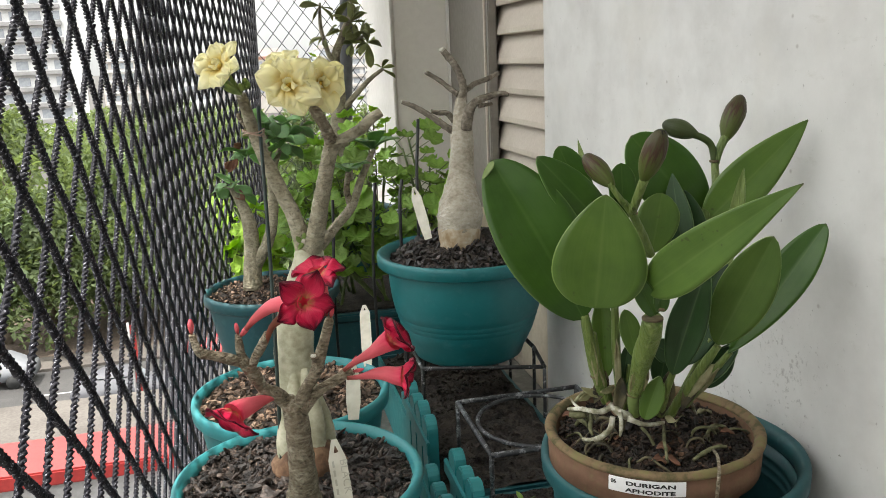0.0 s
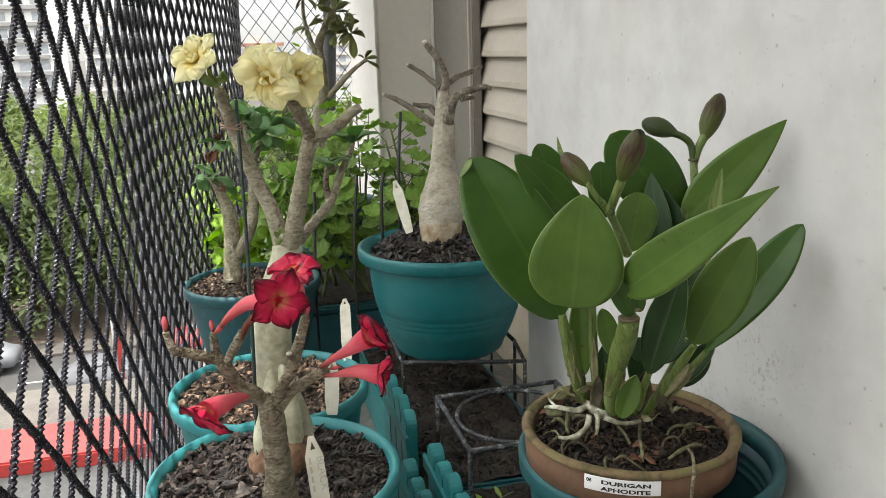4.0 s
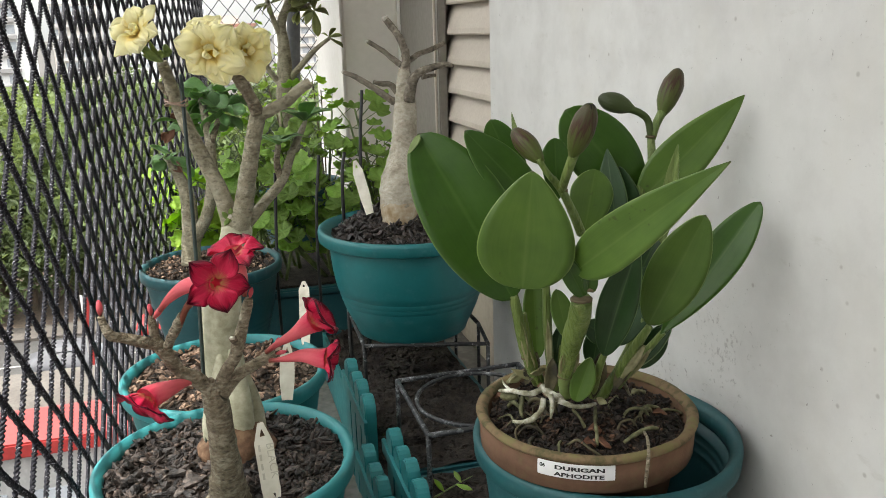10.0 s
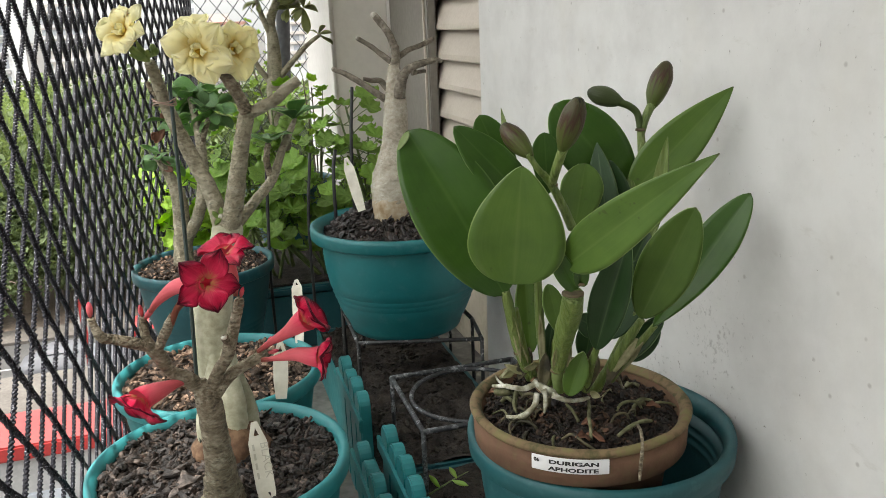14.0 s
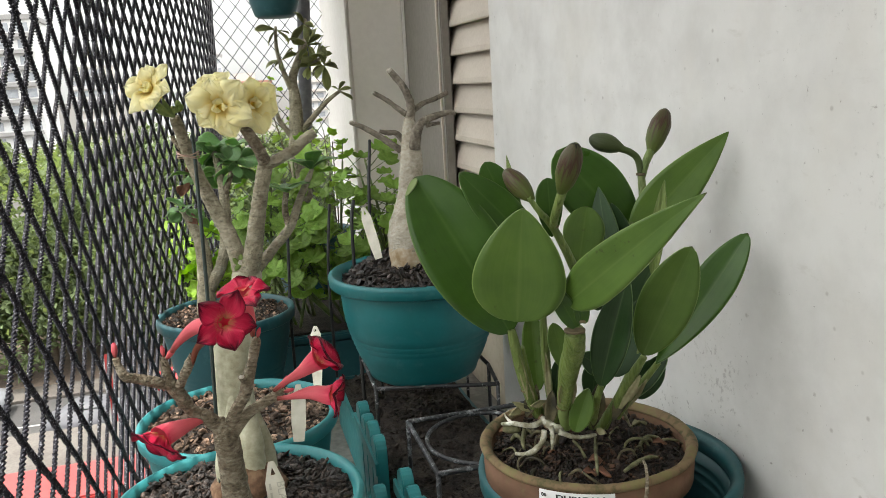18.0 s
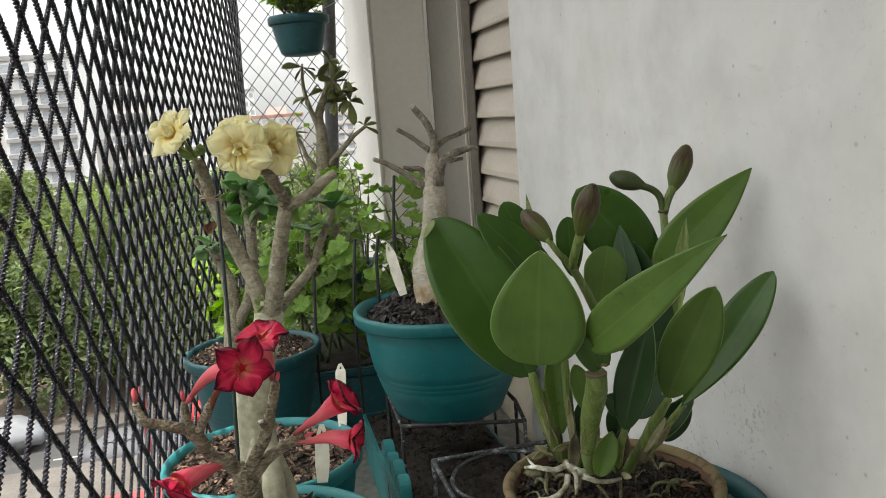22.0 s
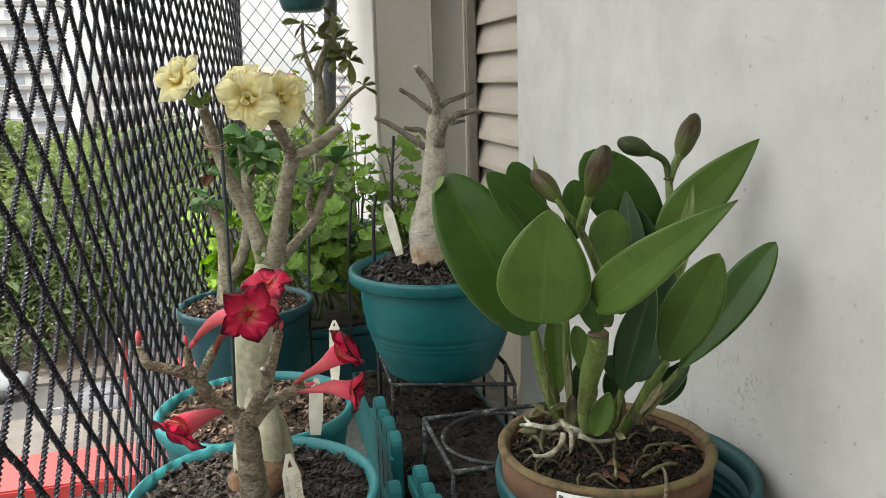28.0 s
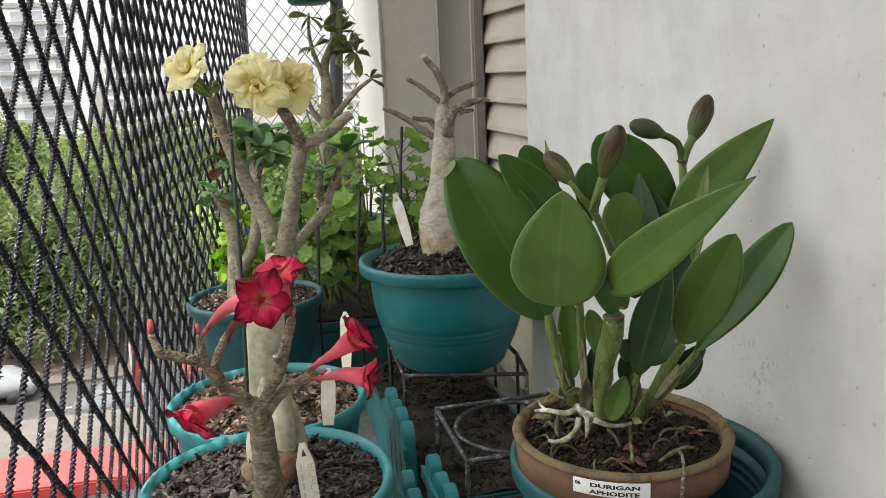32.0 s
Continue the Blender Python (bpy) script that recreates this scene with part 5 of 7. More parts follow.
for k in range(3):
    c, r = V((0.005, 1.018, 1.223)), 0.0125
    tube(bm, [(*(c + Vector((r * math.cos(a * math.pi / 6), r * math.sin(a * math.pi / 6), (k - 1) * .0022 + .002 * math.sin(a + k)))), .0008) for a in range(13)], 36, 5)
part("loop", bm, TWINE, tie)

# ---- name tags ----
name_tag((0.066, 0.802, 0.812), (0.06, 0.85, 0.898), .0195, (-0.1, -0.9, 0.35), "cream plastic plant tag with faint pencil writing", "BLACK")
name_tag((0.103, 1.054, 0.826), (0.111, 1.087, 0.895), .0195, (-0.2, -0.95, 0.2), "cream plastic plant tag standing in dark soil")
name_tag((0.151, 1.25, 0.826), (0.166, 1.372, 0.891), .0175, (-0.2, -0.95, 0.2), "cream plastic plant tag in the second pot")
name_tag((0.289, 1.395, 0.992), (0.275, 1.44, 1.078), .0185, (-0.4, -0.9, 0.2), "blank cream plant tag leaning in the soil")

# ---- the bare desert rose on the wire stand ----
bare = thing("bare_desert_rose", (0.35, 1.41, 0.968), "leafless desert rose with a pale bottle-shaped trunk", "plant", "desert roses")
limb(bare, [(0.345, 1.4, 0.955, .03), (0.345, 1.402, 0.978, .033), (0.347, 1.405, 0.996, .0375), (0.35, 1.41, 1.016, .0395), (0.353, 1.415, 1.037, .038), (0.356, 1.42, 1.058, .033), (0.36, 1.43, 1.08, .0265), (0.363, 1.435, 1.105, .0225), (0.366, 1.44, 1.135, .021), (0.369, 1.445, 1.155, .0202), (0.372, 1.455, 1.176, .0182), (0.373, 1.46, 1.202, .0145), (0.374, 1.465, 1.228, .0085)], CAUDEX_PALE, "trunk", 70, 24, 0.07, 0.2, 45, "pale wrinkled swollen trunk", thin=1.0)
limb(bare, [(0.344, 1.398, 0.952, .028), (0.344, 1.399, 0.97, .033), (0.346, 1.402, 0.985, .0368), (0.348, 1.406, 1.0, .0385), (0.349, 1.409, 1.009, .035)], CAUDEX_TAN, "root_crown", 24, 24, .06, .1, 45, "tan rounded foot of the trunk", thin=1.0)
for pts in (
    [(0.36, 1.455, 1.171, .0085), (0.345, 1.46, 1.179, .0062), (0.319, 1.47, 1.199, .0052), (0.296, 1.48, 1.215, .0048), (0.272, 1.49, 1.226, .004)],
    [(0.374, 1.465, 1.215, .0095), (0.38, 1.47, 1.248, .0075), (0.374, 1.48, 1.277, .0062), (0.363, 1.49, 1.298, .006), (0.351, 1.495, 1.314, .0058)],
    [(0.372, 1.475, 1.235, .0058), (0.359, 1.485, 1.246, .0046), (0.342, 1.49, 1.261, .0042), (0.32, 1.5, 1.276, .0038)],
    [(0.375, 1.44, 1.175, .011), (0.381, 1.43, 1.211, .0085), (0.395, 1.42, 1.226, .0068), (0.415, 1.415, 1.232, .006), (0.435, 1.41, 1.236, .0045), (0.446, 1.408, 1.233, .003)],
    [(0.384, 1.48, 1.24, .006), (0.408, 1.49, 1.252, .0048), (0.434, 1.5, 1.259, .0046), (0.46, 1.51, 1.269, .0042)],
    [(0.366, 1.49, 1.187, .006), (0.354, 1.49, 1.201, .005), (0.339, 1.49, 1.203, .0045), (0.324, 1.49, 1.207, .0034)],
    [(0.394, 1.42, 1.216, .005), (0.405, 1.42, 1.217, .0038), (0.419, 1.42, 1.218, .003)],
):
    limb(bare, pts, BARE_BARK, "branch", 30, 12, 0.16, 0.5, 90, thin=1.0)
for p, r in (((0.351, 1.495, 1.314), .0058), ((0.272, 1.49, 1.226), .004), ((0.32, 1.5, 1.276), .0038)):
    cut_tip(bare, p, r, None)
for x0, x1 in (((0.31, 1.587, 1.029), (0.331, 1.647, 1.182)), ((0.235, 1.729, 0.892), (0.254, 1.767, 1.044)), ((0.147, 1.727, 0.804), (0.162, 1.781, 1.011)), ((0.265, 1.537, 0.998), (0.277, 1.566, 1.075))):
    k = thing("plant_stake", (x0[0], x0[1], .6), "thin black plastic stake among the leaves", "stake", "plant stakes")
    a = V(x0)
    part("rod", tube(bmesh.new(), [(a.x, a.y, .6, .0032), (*a, .0032), (*x1, .0032)], 10, 8), BLACK_STAKE, k)


# ---- the orchid ----
CLAY_C = Vector((0.3725, 0.718, 0.930))
clay = thing("clay_pot", (CLAY_C.x, CLAY_C.y, CLAY_C.z - 0.222), "brown clay pot with a mossy rim and a white label", "pot")
R = 0.109
part("rim", lathe(bmesh.new(), CLAY_C, [(R - .011, -.004), (R - .007, 0), (R - .002, -.0006), (R, -.003), (R - .001, -.006), (R - .0025, -.0072), (R - .011, -.0075), (R - .012, -.006)], 88, .012), CLAY_RIM, clay)
part("body", lathe(bmesh.new(), CLAY_C, [(.004, -.222), (.058, -.222), (.062, -.218), (.089, -.044), (.092, -.04), (R - .004, -.036), (R - .003, -.0072), (R - .011, -.0072), (R - .016, -.04), (.08, -.06), (.054, -.212), (.004, -.212)], 88, .006), CLAY, clay)
outer = pot("flower_pot", (0.401, 0.731, 0.893), 0.272, 0.206, (TEAL_DEEP, TEAL_DEEP), "wide dark teal plastic pot holding the smaller clay pot", ribs=True, taper=.74)
# the printed sticker, bent round the clay wall
a0, a1, zt, zb, rr = radians(221), radians(259.5), CLAY_C.z - .0078, CLAY_C.z - .0225, R - .0022


def bent(u, v, lift):
    a = a0 + (a1 - a0) * u
    return Vector((CLAY_C.x + (rr + lift) * math.cos(a), CLAY_C.y + (rr + lift) * math.sin(a), zb + (zt - zb) * v))


bm = bmesh.new()
n = 24
rows_ = [[bm.verts.new(bent(.5 + (i / n - .5) * (1 if 0.12 < v < 0.88 else .965), v, l)) for i in range(n + 1)] for v, l in ((0, .0002), (.12, .0008), (.88, .0008), (1, .0002))]
for ra, rb_ in zip(rows_, rows_[1:]):
    for i in range(n):
        bm.faces.new((ra[i], ra[i + 1], rb_[i + 1], rb_[i]))
label = part("label", bm, PAPER, clay, "white printed name label")
length = rr * (a1 - a0)
for text, u, v, h, wide in (("DURIGAN", .24, .58, .0052, 1.9), ("APHODITE", .24, .14, .0052, 1.74), ("06", .05, .58, .005, 1.0)):
    words = lettering(text, h, wide, .04)
    bmesh.ops.subdivide_edges(words, edges=[e for e in words.edges if e.calc_length() > .0012], cuts=2, use_grid_fill=False)
    for w in words.verts:
        w.co = bent(u + w.co.x / length, v + w.co.y / (zt - zb), .0013)
    part("lettering", words, BLACK_INK, label, smooth=False)

soil("orchid_bark", (CLAY_C.x, CLAY_C.y, CLAY_C.z - .016), R - .0135, SOIL, BARK_WARM, "crumbly orchid bark in the clay pot, coloured dark for deep shade", 77, 2600, .006, .012)

rng = random.Random(404)
litter = thing("bark_litter", (CLAY_C.x, CLAY_C.y, CLAY_C.z - .02), "loose reddish bark flakes and dry scraps on the orchid's soil", "bark")
for k in range(22):
    rr, an = (R - .02) * math.sqrt(rng.random()), rng.uniform(0, 6.28)
    p = Vector((CLAY_C.x + rr * math.cos(an), CLAY_C.y + rr * math.sin(an), CLAY_C.z - .006 + rng.uniform(-.004, .003)))
    q = p + Vector((rng.uniform(-.02, .02), rng.uniform(-.02, .02), rng.uniform(-.003, .007)))
    part("flake", blade(bmesh.new(), p, q, rng.uniform(.004, .011), (rng.uniform(-.6, .6), rng.uniform(-.6, .2), 1), .3, .1, (.4, .5), .0018, 3, 5, rng.uniform(-.8, .8), .5), rng.choice((FLAKE, BARK_DARK, BARK_DARK, DRY_LEAF, ROOT_G)), litter)

orchid = thing("orchid", (0.339, 0.698, 0.942), "cattleya orchid with broad leathery leaves and closed buds", "plant")
C0 = CAM_WARD


def oleaf(base, tip, w, face, mat, name="leaf", **kw):
    kw.setdefault("nu", 10)
    kw.setdefault("nv", 40)
    kw.setdefault("thick", .0022)
    return part(name, blade(bmesh.new(), base, tip, w, face, **kw), mat, orchid)


# broad leaves
oleaf((0.282, 0.680, 1.062), (0.213, 0.730, 1.207), 0.078, (-0.20, -0.93, 0.47), ORCHID_DARK, fold=0.18, shape=(.5, .55), round_tip=0.8, arch=0.05)
oleaf((0.271, 0.628, 1.089), (0.276, 0.618, 1.187), 0.078, (-0.37, -0.90, 0.14), ORCHID_MID, fold=0.06, shape=(.36, .42), round_tip=0.35, arch=0.04)
oleaf((0.312, 0.615, 1.103), (0.368, 0.499, 1.205), 0.041, (-0.60, -0.84, 0.32), ORCHID_MID, fold=0.12, shape=(.27, .5), round_tip=0.12, arch=0.03, hook=0.03)
oleaf((0.434, 0.735, 1.128), (0.529, 0.713, 1.227), 0.047, (-0.64, -0.83, 0.04), ORCHID_MID, fold=0.1, shape=(.36, .55), round_tip=0.15, arch=-0.02)
oleaf((0.445, 0.750, 1.124), (0.368, 0.765, 1.217), 0.065, (-0.36, -0.88, 0.25), ORCHID_DARK, fold=0.08, shape=(.55, .6), round_tip=0.85, arch=0.03)
oleaf((0.326, 0.700, 1.124), (0.250, 0.710, 1.210), 0.038, (-0.36, -0.92, 0.42), ORCHID_DARK, fold=0.15, shape=(.55, .6), round_tip=0.55, arch=0.04)
oleaf((0.322, 0.750, 1.136), (0.292, 0.765, 1.212), 0.033, (-0.36, -0.92, 0.25), ORCHID_DARK, fold=0.12, shape=(.65, .6), round_tip=0.75)
oleaf((0.299, 0.760, 1.121), (0.268, 0.755, 1.170), 0.032, (-0.33, -0.93, 0.29), ORCHID_DARK, fold=0.12, shape=(.6, .6), round_tip=0.7)
oleaf((0.354, 0.750, 1.133), (0.354, 0.757, 1.192), 0.027, (-0.31, -0.90, 0.27), ORCHID_DARK, fold=0.1, shape=(.65, .6), round_tip=0.8)
oleaf((0.364, 0.710, 1.110), (0.378, 0.718, 1.166), 0.040, (-0.24, -0.88, 0.10), ORCHID_MID, fold=0.2, shape=(.6, .6), round_tip=0.7)
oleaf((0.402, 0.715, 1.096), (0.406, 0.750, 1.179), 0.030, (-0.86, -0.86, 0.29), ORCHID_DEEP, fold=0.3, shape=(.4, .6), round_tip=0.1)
oleaf((0.422, 0.670, 1.102), (0.437, 0.675, 1.191), 0.014, (-0.72, -0.83, 0.19), BULB, "young_leaf", fold=0.5, shape=(.45, .5), round_tip=0.2)
oleaf((0.434, 0.730, 1.129), (0.432, 0.735, 1.144), 0.010, (-0.49, -0.85, 0.19), BULB, "young_leaf", fold=0.3)
oleaf((0.399, 0.648, 1.035), (0.428, 0.613, 1.140), 0.048, (-0.42, -0.81, 0.33), ORCHID_MID, fold=0.22, shape=(.52, .6), round_tip=0.62, arch=0.03)
oleaf((0.422, 0.665, 1.017), (0.521, 0.667, 1.133), 0.041, (-0.80, -0.79, 0.47), ORCHID_DARK, fold=0.2, shape=(.6, .8), round_tip=0.6, arch=-0.05)
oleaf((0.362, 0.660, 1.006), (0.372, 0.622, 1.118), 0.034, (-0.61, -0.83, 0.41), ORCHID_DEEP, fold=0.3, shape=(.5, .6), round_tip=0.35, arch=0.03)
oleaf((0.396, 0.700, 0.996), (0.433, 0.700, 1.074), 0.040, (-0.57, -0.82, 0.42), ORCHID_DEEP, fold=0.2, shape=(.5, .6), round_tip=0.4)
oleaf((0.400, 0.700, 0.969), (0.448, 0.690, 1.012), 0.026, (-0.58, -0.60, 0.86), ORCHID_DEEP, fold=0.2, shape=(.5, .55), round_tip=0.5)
oleaf((0.322, 0.720, 0.985), (0.323, 0.735, 1.064), 0.024, (-0.27, -0.87, 0.33), ORCHID_MID, fold=0.3, shape=(.55, .5), round_tip=0.6)
oleaf((0.340, 0.690, 1.013), (0.332, 0.700, 1.060), 0.020, (-0.20, -0.86, 0.33), ORCHID_MID, fold=0.2, shape=(.6, .6), round_tip=0.7)
oleaf((0.333, 0.710, 0.966), (0.344, 0.715, 1.021), 0.016, (-0.39, -0.85, 0.37), ORCHID_DEEP, fold=0.35, shape=(.5, .6), round_tip=0.4)
oleaf((0.390, 0.700, 1.003), (0.360, 0.700, 1.024), 0.024, (-0.33, -0.83, 0.35), ORCHID_DEEP, fold=0.2, shape=(.5, .6), round_tip=0.5)
oleaf((0.340, 0.672, 0.959), (0.353, 0.668, 1.002), 0.022, (-0.21, -0.82, 0.50), ORCHID_MID, "young_leaf", fold=0.3, shape=(.5, .5), round_tip=0.45)
oleaf((0.309, 0.700, 1.123), (0.331, 0.812, 1.212), 0.009, (-0.37, -0.91, 0.16), BULB, "young_leaf", fold=0.3, shape=(.6, .4), round_tip=0.1)
oleaf((0.320, 0.617, 1.081), (0.297, 0.612, 1.122), 0.017, (-0.42, -0.86, 0.28), ORCHID_DARK, "leaf_neck", fold=0.5, shape=(.5, .4), round_tip=0.6)
oleaf((0.324, 0.614, 1.085), (0.320, 0.605, 1.112), 0.013, (-0.33, -0.85, 0.29), ORCHID_DARK, "leaf_neck", fold=0.6, shape=(.5, .35), round_tip=0.8)
# leaves deep inside the clump, their dark colour standing in for the shade there
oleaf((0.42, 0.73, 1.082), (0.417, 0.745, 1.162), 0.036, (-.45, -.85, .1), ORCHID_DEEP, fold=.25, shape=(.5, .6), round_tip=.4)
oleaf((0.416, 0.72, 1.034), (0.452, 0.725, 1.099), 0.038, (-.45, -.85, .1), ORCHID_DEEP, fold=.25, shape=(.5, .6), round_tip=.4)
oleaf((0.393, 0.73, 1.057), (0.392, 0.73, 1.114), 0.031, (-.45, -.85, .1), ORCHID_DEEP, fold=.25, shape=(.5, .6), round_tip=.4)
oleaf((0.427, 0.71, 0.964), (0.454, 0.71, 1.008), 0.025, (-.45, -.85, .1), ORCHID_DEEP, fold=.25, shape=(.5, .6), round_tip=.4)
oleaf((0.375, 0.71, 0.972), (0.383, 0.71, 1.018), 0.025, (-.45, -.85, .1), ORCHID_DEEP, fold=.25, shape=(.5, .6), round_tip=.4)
# folded corner at the top of the large leaf
oleaf((0.213, 0.722, 1.207), (0.201, 0.722, 1.190), 0.006, (-0.45, -0.96, 0.34), FOLD, "folded_tip", fold=0.1, shape=(.3, .6), round_tip=0.0, nv=10)



def bulb(pts, name="pseudobulb", mat=BULB, **kw):
    return part(name, tube(bmesh.new(), [(x, y, z, r * (1.18 if r < .005 else 1.0)) for x, y, z, r in pts], 34, 16, .1, .12, 60), mat, orchid)


bulb([(0.339, 0.690, 0.957, 0.0044), (0.333, 0.682, 0.973, 0.0055), (0.331, 0.676, 0.984, 0.0065)], "bulb_foot", FOLD)
bulb([(0.331, 0.676, 0.984, 0.0065), (0.328, 0.664, 1.005, 0.0077), (0.326, 0.648, 1.033, 0.0094), (0.325, 0.634, 1.056, 0.0099), (0.320, 0.620, 1.076, 0.0088)])
bulb([(0.283, 0.680, 1.066, 0.0034), (0.287, 0.682, 1.048, 0.0043), (0.293, 0.688, 1.026, 0.0044), (0.303, 0.698, 0.996, 0.0042), (0.317, 0.708, 0.965, 0.0040)])
bulb([(0.296, 0.690, 1.044, 0.0024), (0.302, 0.694, 1.017, 0.0029), (0.310, 0.700, 0.991, 0.0030), (0.321, 0.708, 0.967, 0.0030)])
bulb([(0.324, 0.705, 1.069, 0.0030), (0.325, 0.705, 1.044, 0.0035), (0.327, 0.707, 1.016, 0.0037), (0.330, 0.710, 0.990, 0.0033), (0.333, 0.712, 0.965, 0.0030)])
bulb([(0.401, 0.650, 1.032, 0.0028), (0.397, 0.660, 1.015, 0.0037), (0.392, 0.672, 0.994, 0.0040), (0.386, 0.685, 0.971, 0.0039), (0.377, 0.695, 0.948, 0.0039)])
bulb([(0.426, 0.668, 1.017, 0.0024), (0.416, 0.676, 0.999, 0.0031), (0.405, 0.684, 0.980, 0.0034), (0.393, 0.692, 0.957, 0.0034)])
bulb([(0.418, 0.690, 1.024, 0.0020), (0.410, 0.700, 0.994, 0.0030), (0.400, 0.706, 0.967, 0.0032), (0.389, 0.710, 0.939, 0.0030)])
bulb([(0.366, 0.665, 1.008, 0.0024), (0.364, 0.675, 0.984, 0.0033), (0.366, 0.690, 0.952, 0.0034)])
bulb([(0.343, 0.710, 1.000, 0.0020), (0.340, 0.710, 0.977, 0.0030), (0.337, 0.710, 0.954, 0.0030)])
for a, b, w in (((0.303, 0.704, 0.967), (0.315, 0.704, 0.999), .014), ((0.364, 0.684, 0.953), (0.373, 0.688, 0.997), .016), ((0.383, 0.68, 0.958), (0.401, 0.682, 1.001), .014), ((0.323, 0.695, 0.955), (0.329, 0.699, 0.993), .013), ((0.349, 0.683, 0.954), (0.342, 0.688, 0.984), .012)):
    part("dry_sheath", blade(bmesh.new(), a, b, w, CAM_WARD, fold=.6, nu=5, nv=10, wave=.25), SHEATH_DARK, orchid, "dark withered sheath")
for a, r in (((0.331, 0.676, 0.984), 0.0069), ((0.320, 0.620, 1.077), 0.0092), ((0.301, 0.697, 0.998), 0.0047), ((0.327, 0.707, 1.016), 0.0042), ((0.325, 0.614, 1.087), 0.0048), ((0.319, 0.655, 1.162), 0.0032), ((0.460, 0.764, 1.186), 0.0049), ((0.388, 0.684, 0.974), 0.0044)):
    bm = bmesh.new()
    lathe(bm, a, [(r - .002, -.0014), (r, -.001), (r, .001), (r - .002, .0014)], 20, .06)
    part("node_ring", bm, NODE, orchid)
for (a, b) in (((0.323, 0.703, 0.981), (0.302, 0.688, 0.985)), ((0.314, 0.702, 0.971), (0.29, 0.707, 0.984)), ((0.302, 0.707, 0.977), (0.285, 0.7, 0.974)), ((0.367, 0.683, 0.953), (0.372, 0.671, 0.952))):
    part("dry_sheath", blade(bmesh.new(), a, b, .007, CAM_WARD, fold=.5, nu=4, nv=8, wave=.3), SHEATH, orchid)
# papery strips of old sheath clinging along the pseudobulbs
for a, b, w in (((0.338, 0.672, 0.986), (0.334, 0.655, 1.02), .005), ((0.323, 0.668, 0.99), (0.32, 0.655, 1.015), .004), ((0.302, 0.695, 0.99), (0.29, 0.681, 1.04), .006), ((0.312, 0.704, 0.972), (0.299, 0.69, 1.012), .008), ((0.329, 0.705, 0.97), (0.324, 0.701, 1.03), .006), ((0.389, 0.683, 0.965), (0.4, 0.656, 1.012), .007), ((0.398, 0.688, 0.962), (0.415, 0.672, 1.0), .006)):
    part("dry_sheath", blade(bmesh.new(), a, b, w, CAM_WARD, fold=.5, nu=4, nv=14, wave=.4, frill=.05), SHEATH, orchid, "pale papery sheath")
# flower stems and buds
part("flower_stem", tube(bmesh.new(), [(0.341, 0.667, 1.12, .0042), (0.33, 0.66, 1.14, .0039), (0.318, 0.655, 1.16, .0035), (0.308, 0.653, 1.173, .0031)], 16, 12, .06, 0, 80), BULB, orchid, "yellow-green flower stem")
part("flower_stem", tube(bmesh.new(), [(0.308, 0.653, 1.172, .003), (0.302, 0.654, 1.18, .0026), (0.296, 0.656, 1.19, .0026)], 10, 10), BULB, orchid)
part("flower_stem", tube(bmesh.new(), [(0.316, 0.652, 1.164, .0036), (0.315, 0.642, 1.177, .004), (0.317, 0.631, 1.197, .0042)], 10, 10), BULB, orchid)
part("flower_stem", tube(bmesh.new(), [(0.451, 0.744, 1.132, .0042), (0.458, 0.756, 1.163, .0042), (0.461, 0.765, 1.186, .0038)], 10, 10), BULB, orchid)
part("flower_stem", tube(bmesh.new(), [(0.462, 0.764, 1.183, .0034), (0.468, 0.768, 1.197, .0042), (0.478, 0.772, 1.211, .0046)], 10, 10), BULB, orchid)
part("flower_stem", tube(bmesh.new(), [(0.461, 0.765, 1.185, .0034), (0.46, 0.77, 1.201, .0036), (0.452, 0.772, 1.209, .0036), (0.44, 0.775, 1.214, .0038)], 14, 10), BUD_GREEN, orchid)
bud_shape(orchid, (0.299, 0.655, 1.187), (0.284, 0.682, 1.212), .0092, BUD, "flower_bud", "closed olive and purple orchid bud")
bud_shape(orchid, (0.316, 0.633, 1.193), (0.323, 0.614, 1.237), .0102, BUD, "flower_bud", "closed purple-flushed orchid bud")
bud_shape(orchid, (0.475, 0.771, 1.205), (0.499, 0.781, 1.25), .0112, BUD, "flower_bud", "closed olive orchid bud")
bud_shape(orchid, (0.446, 0.774, 1.213), (0.414, 0.788, 1.225), .0098, BUD_GREEN, "flower_bud", "closed dark green orchid bud")
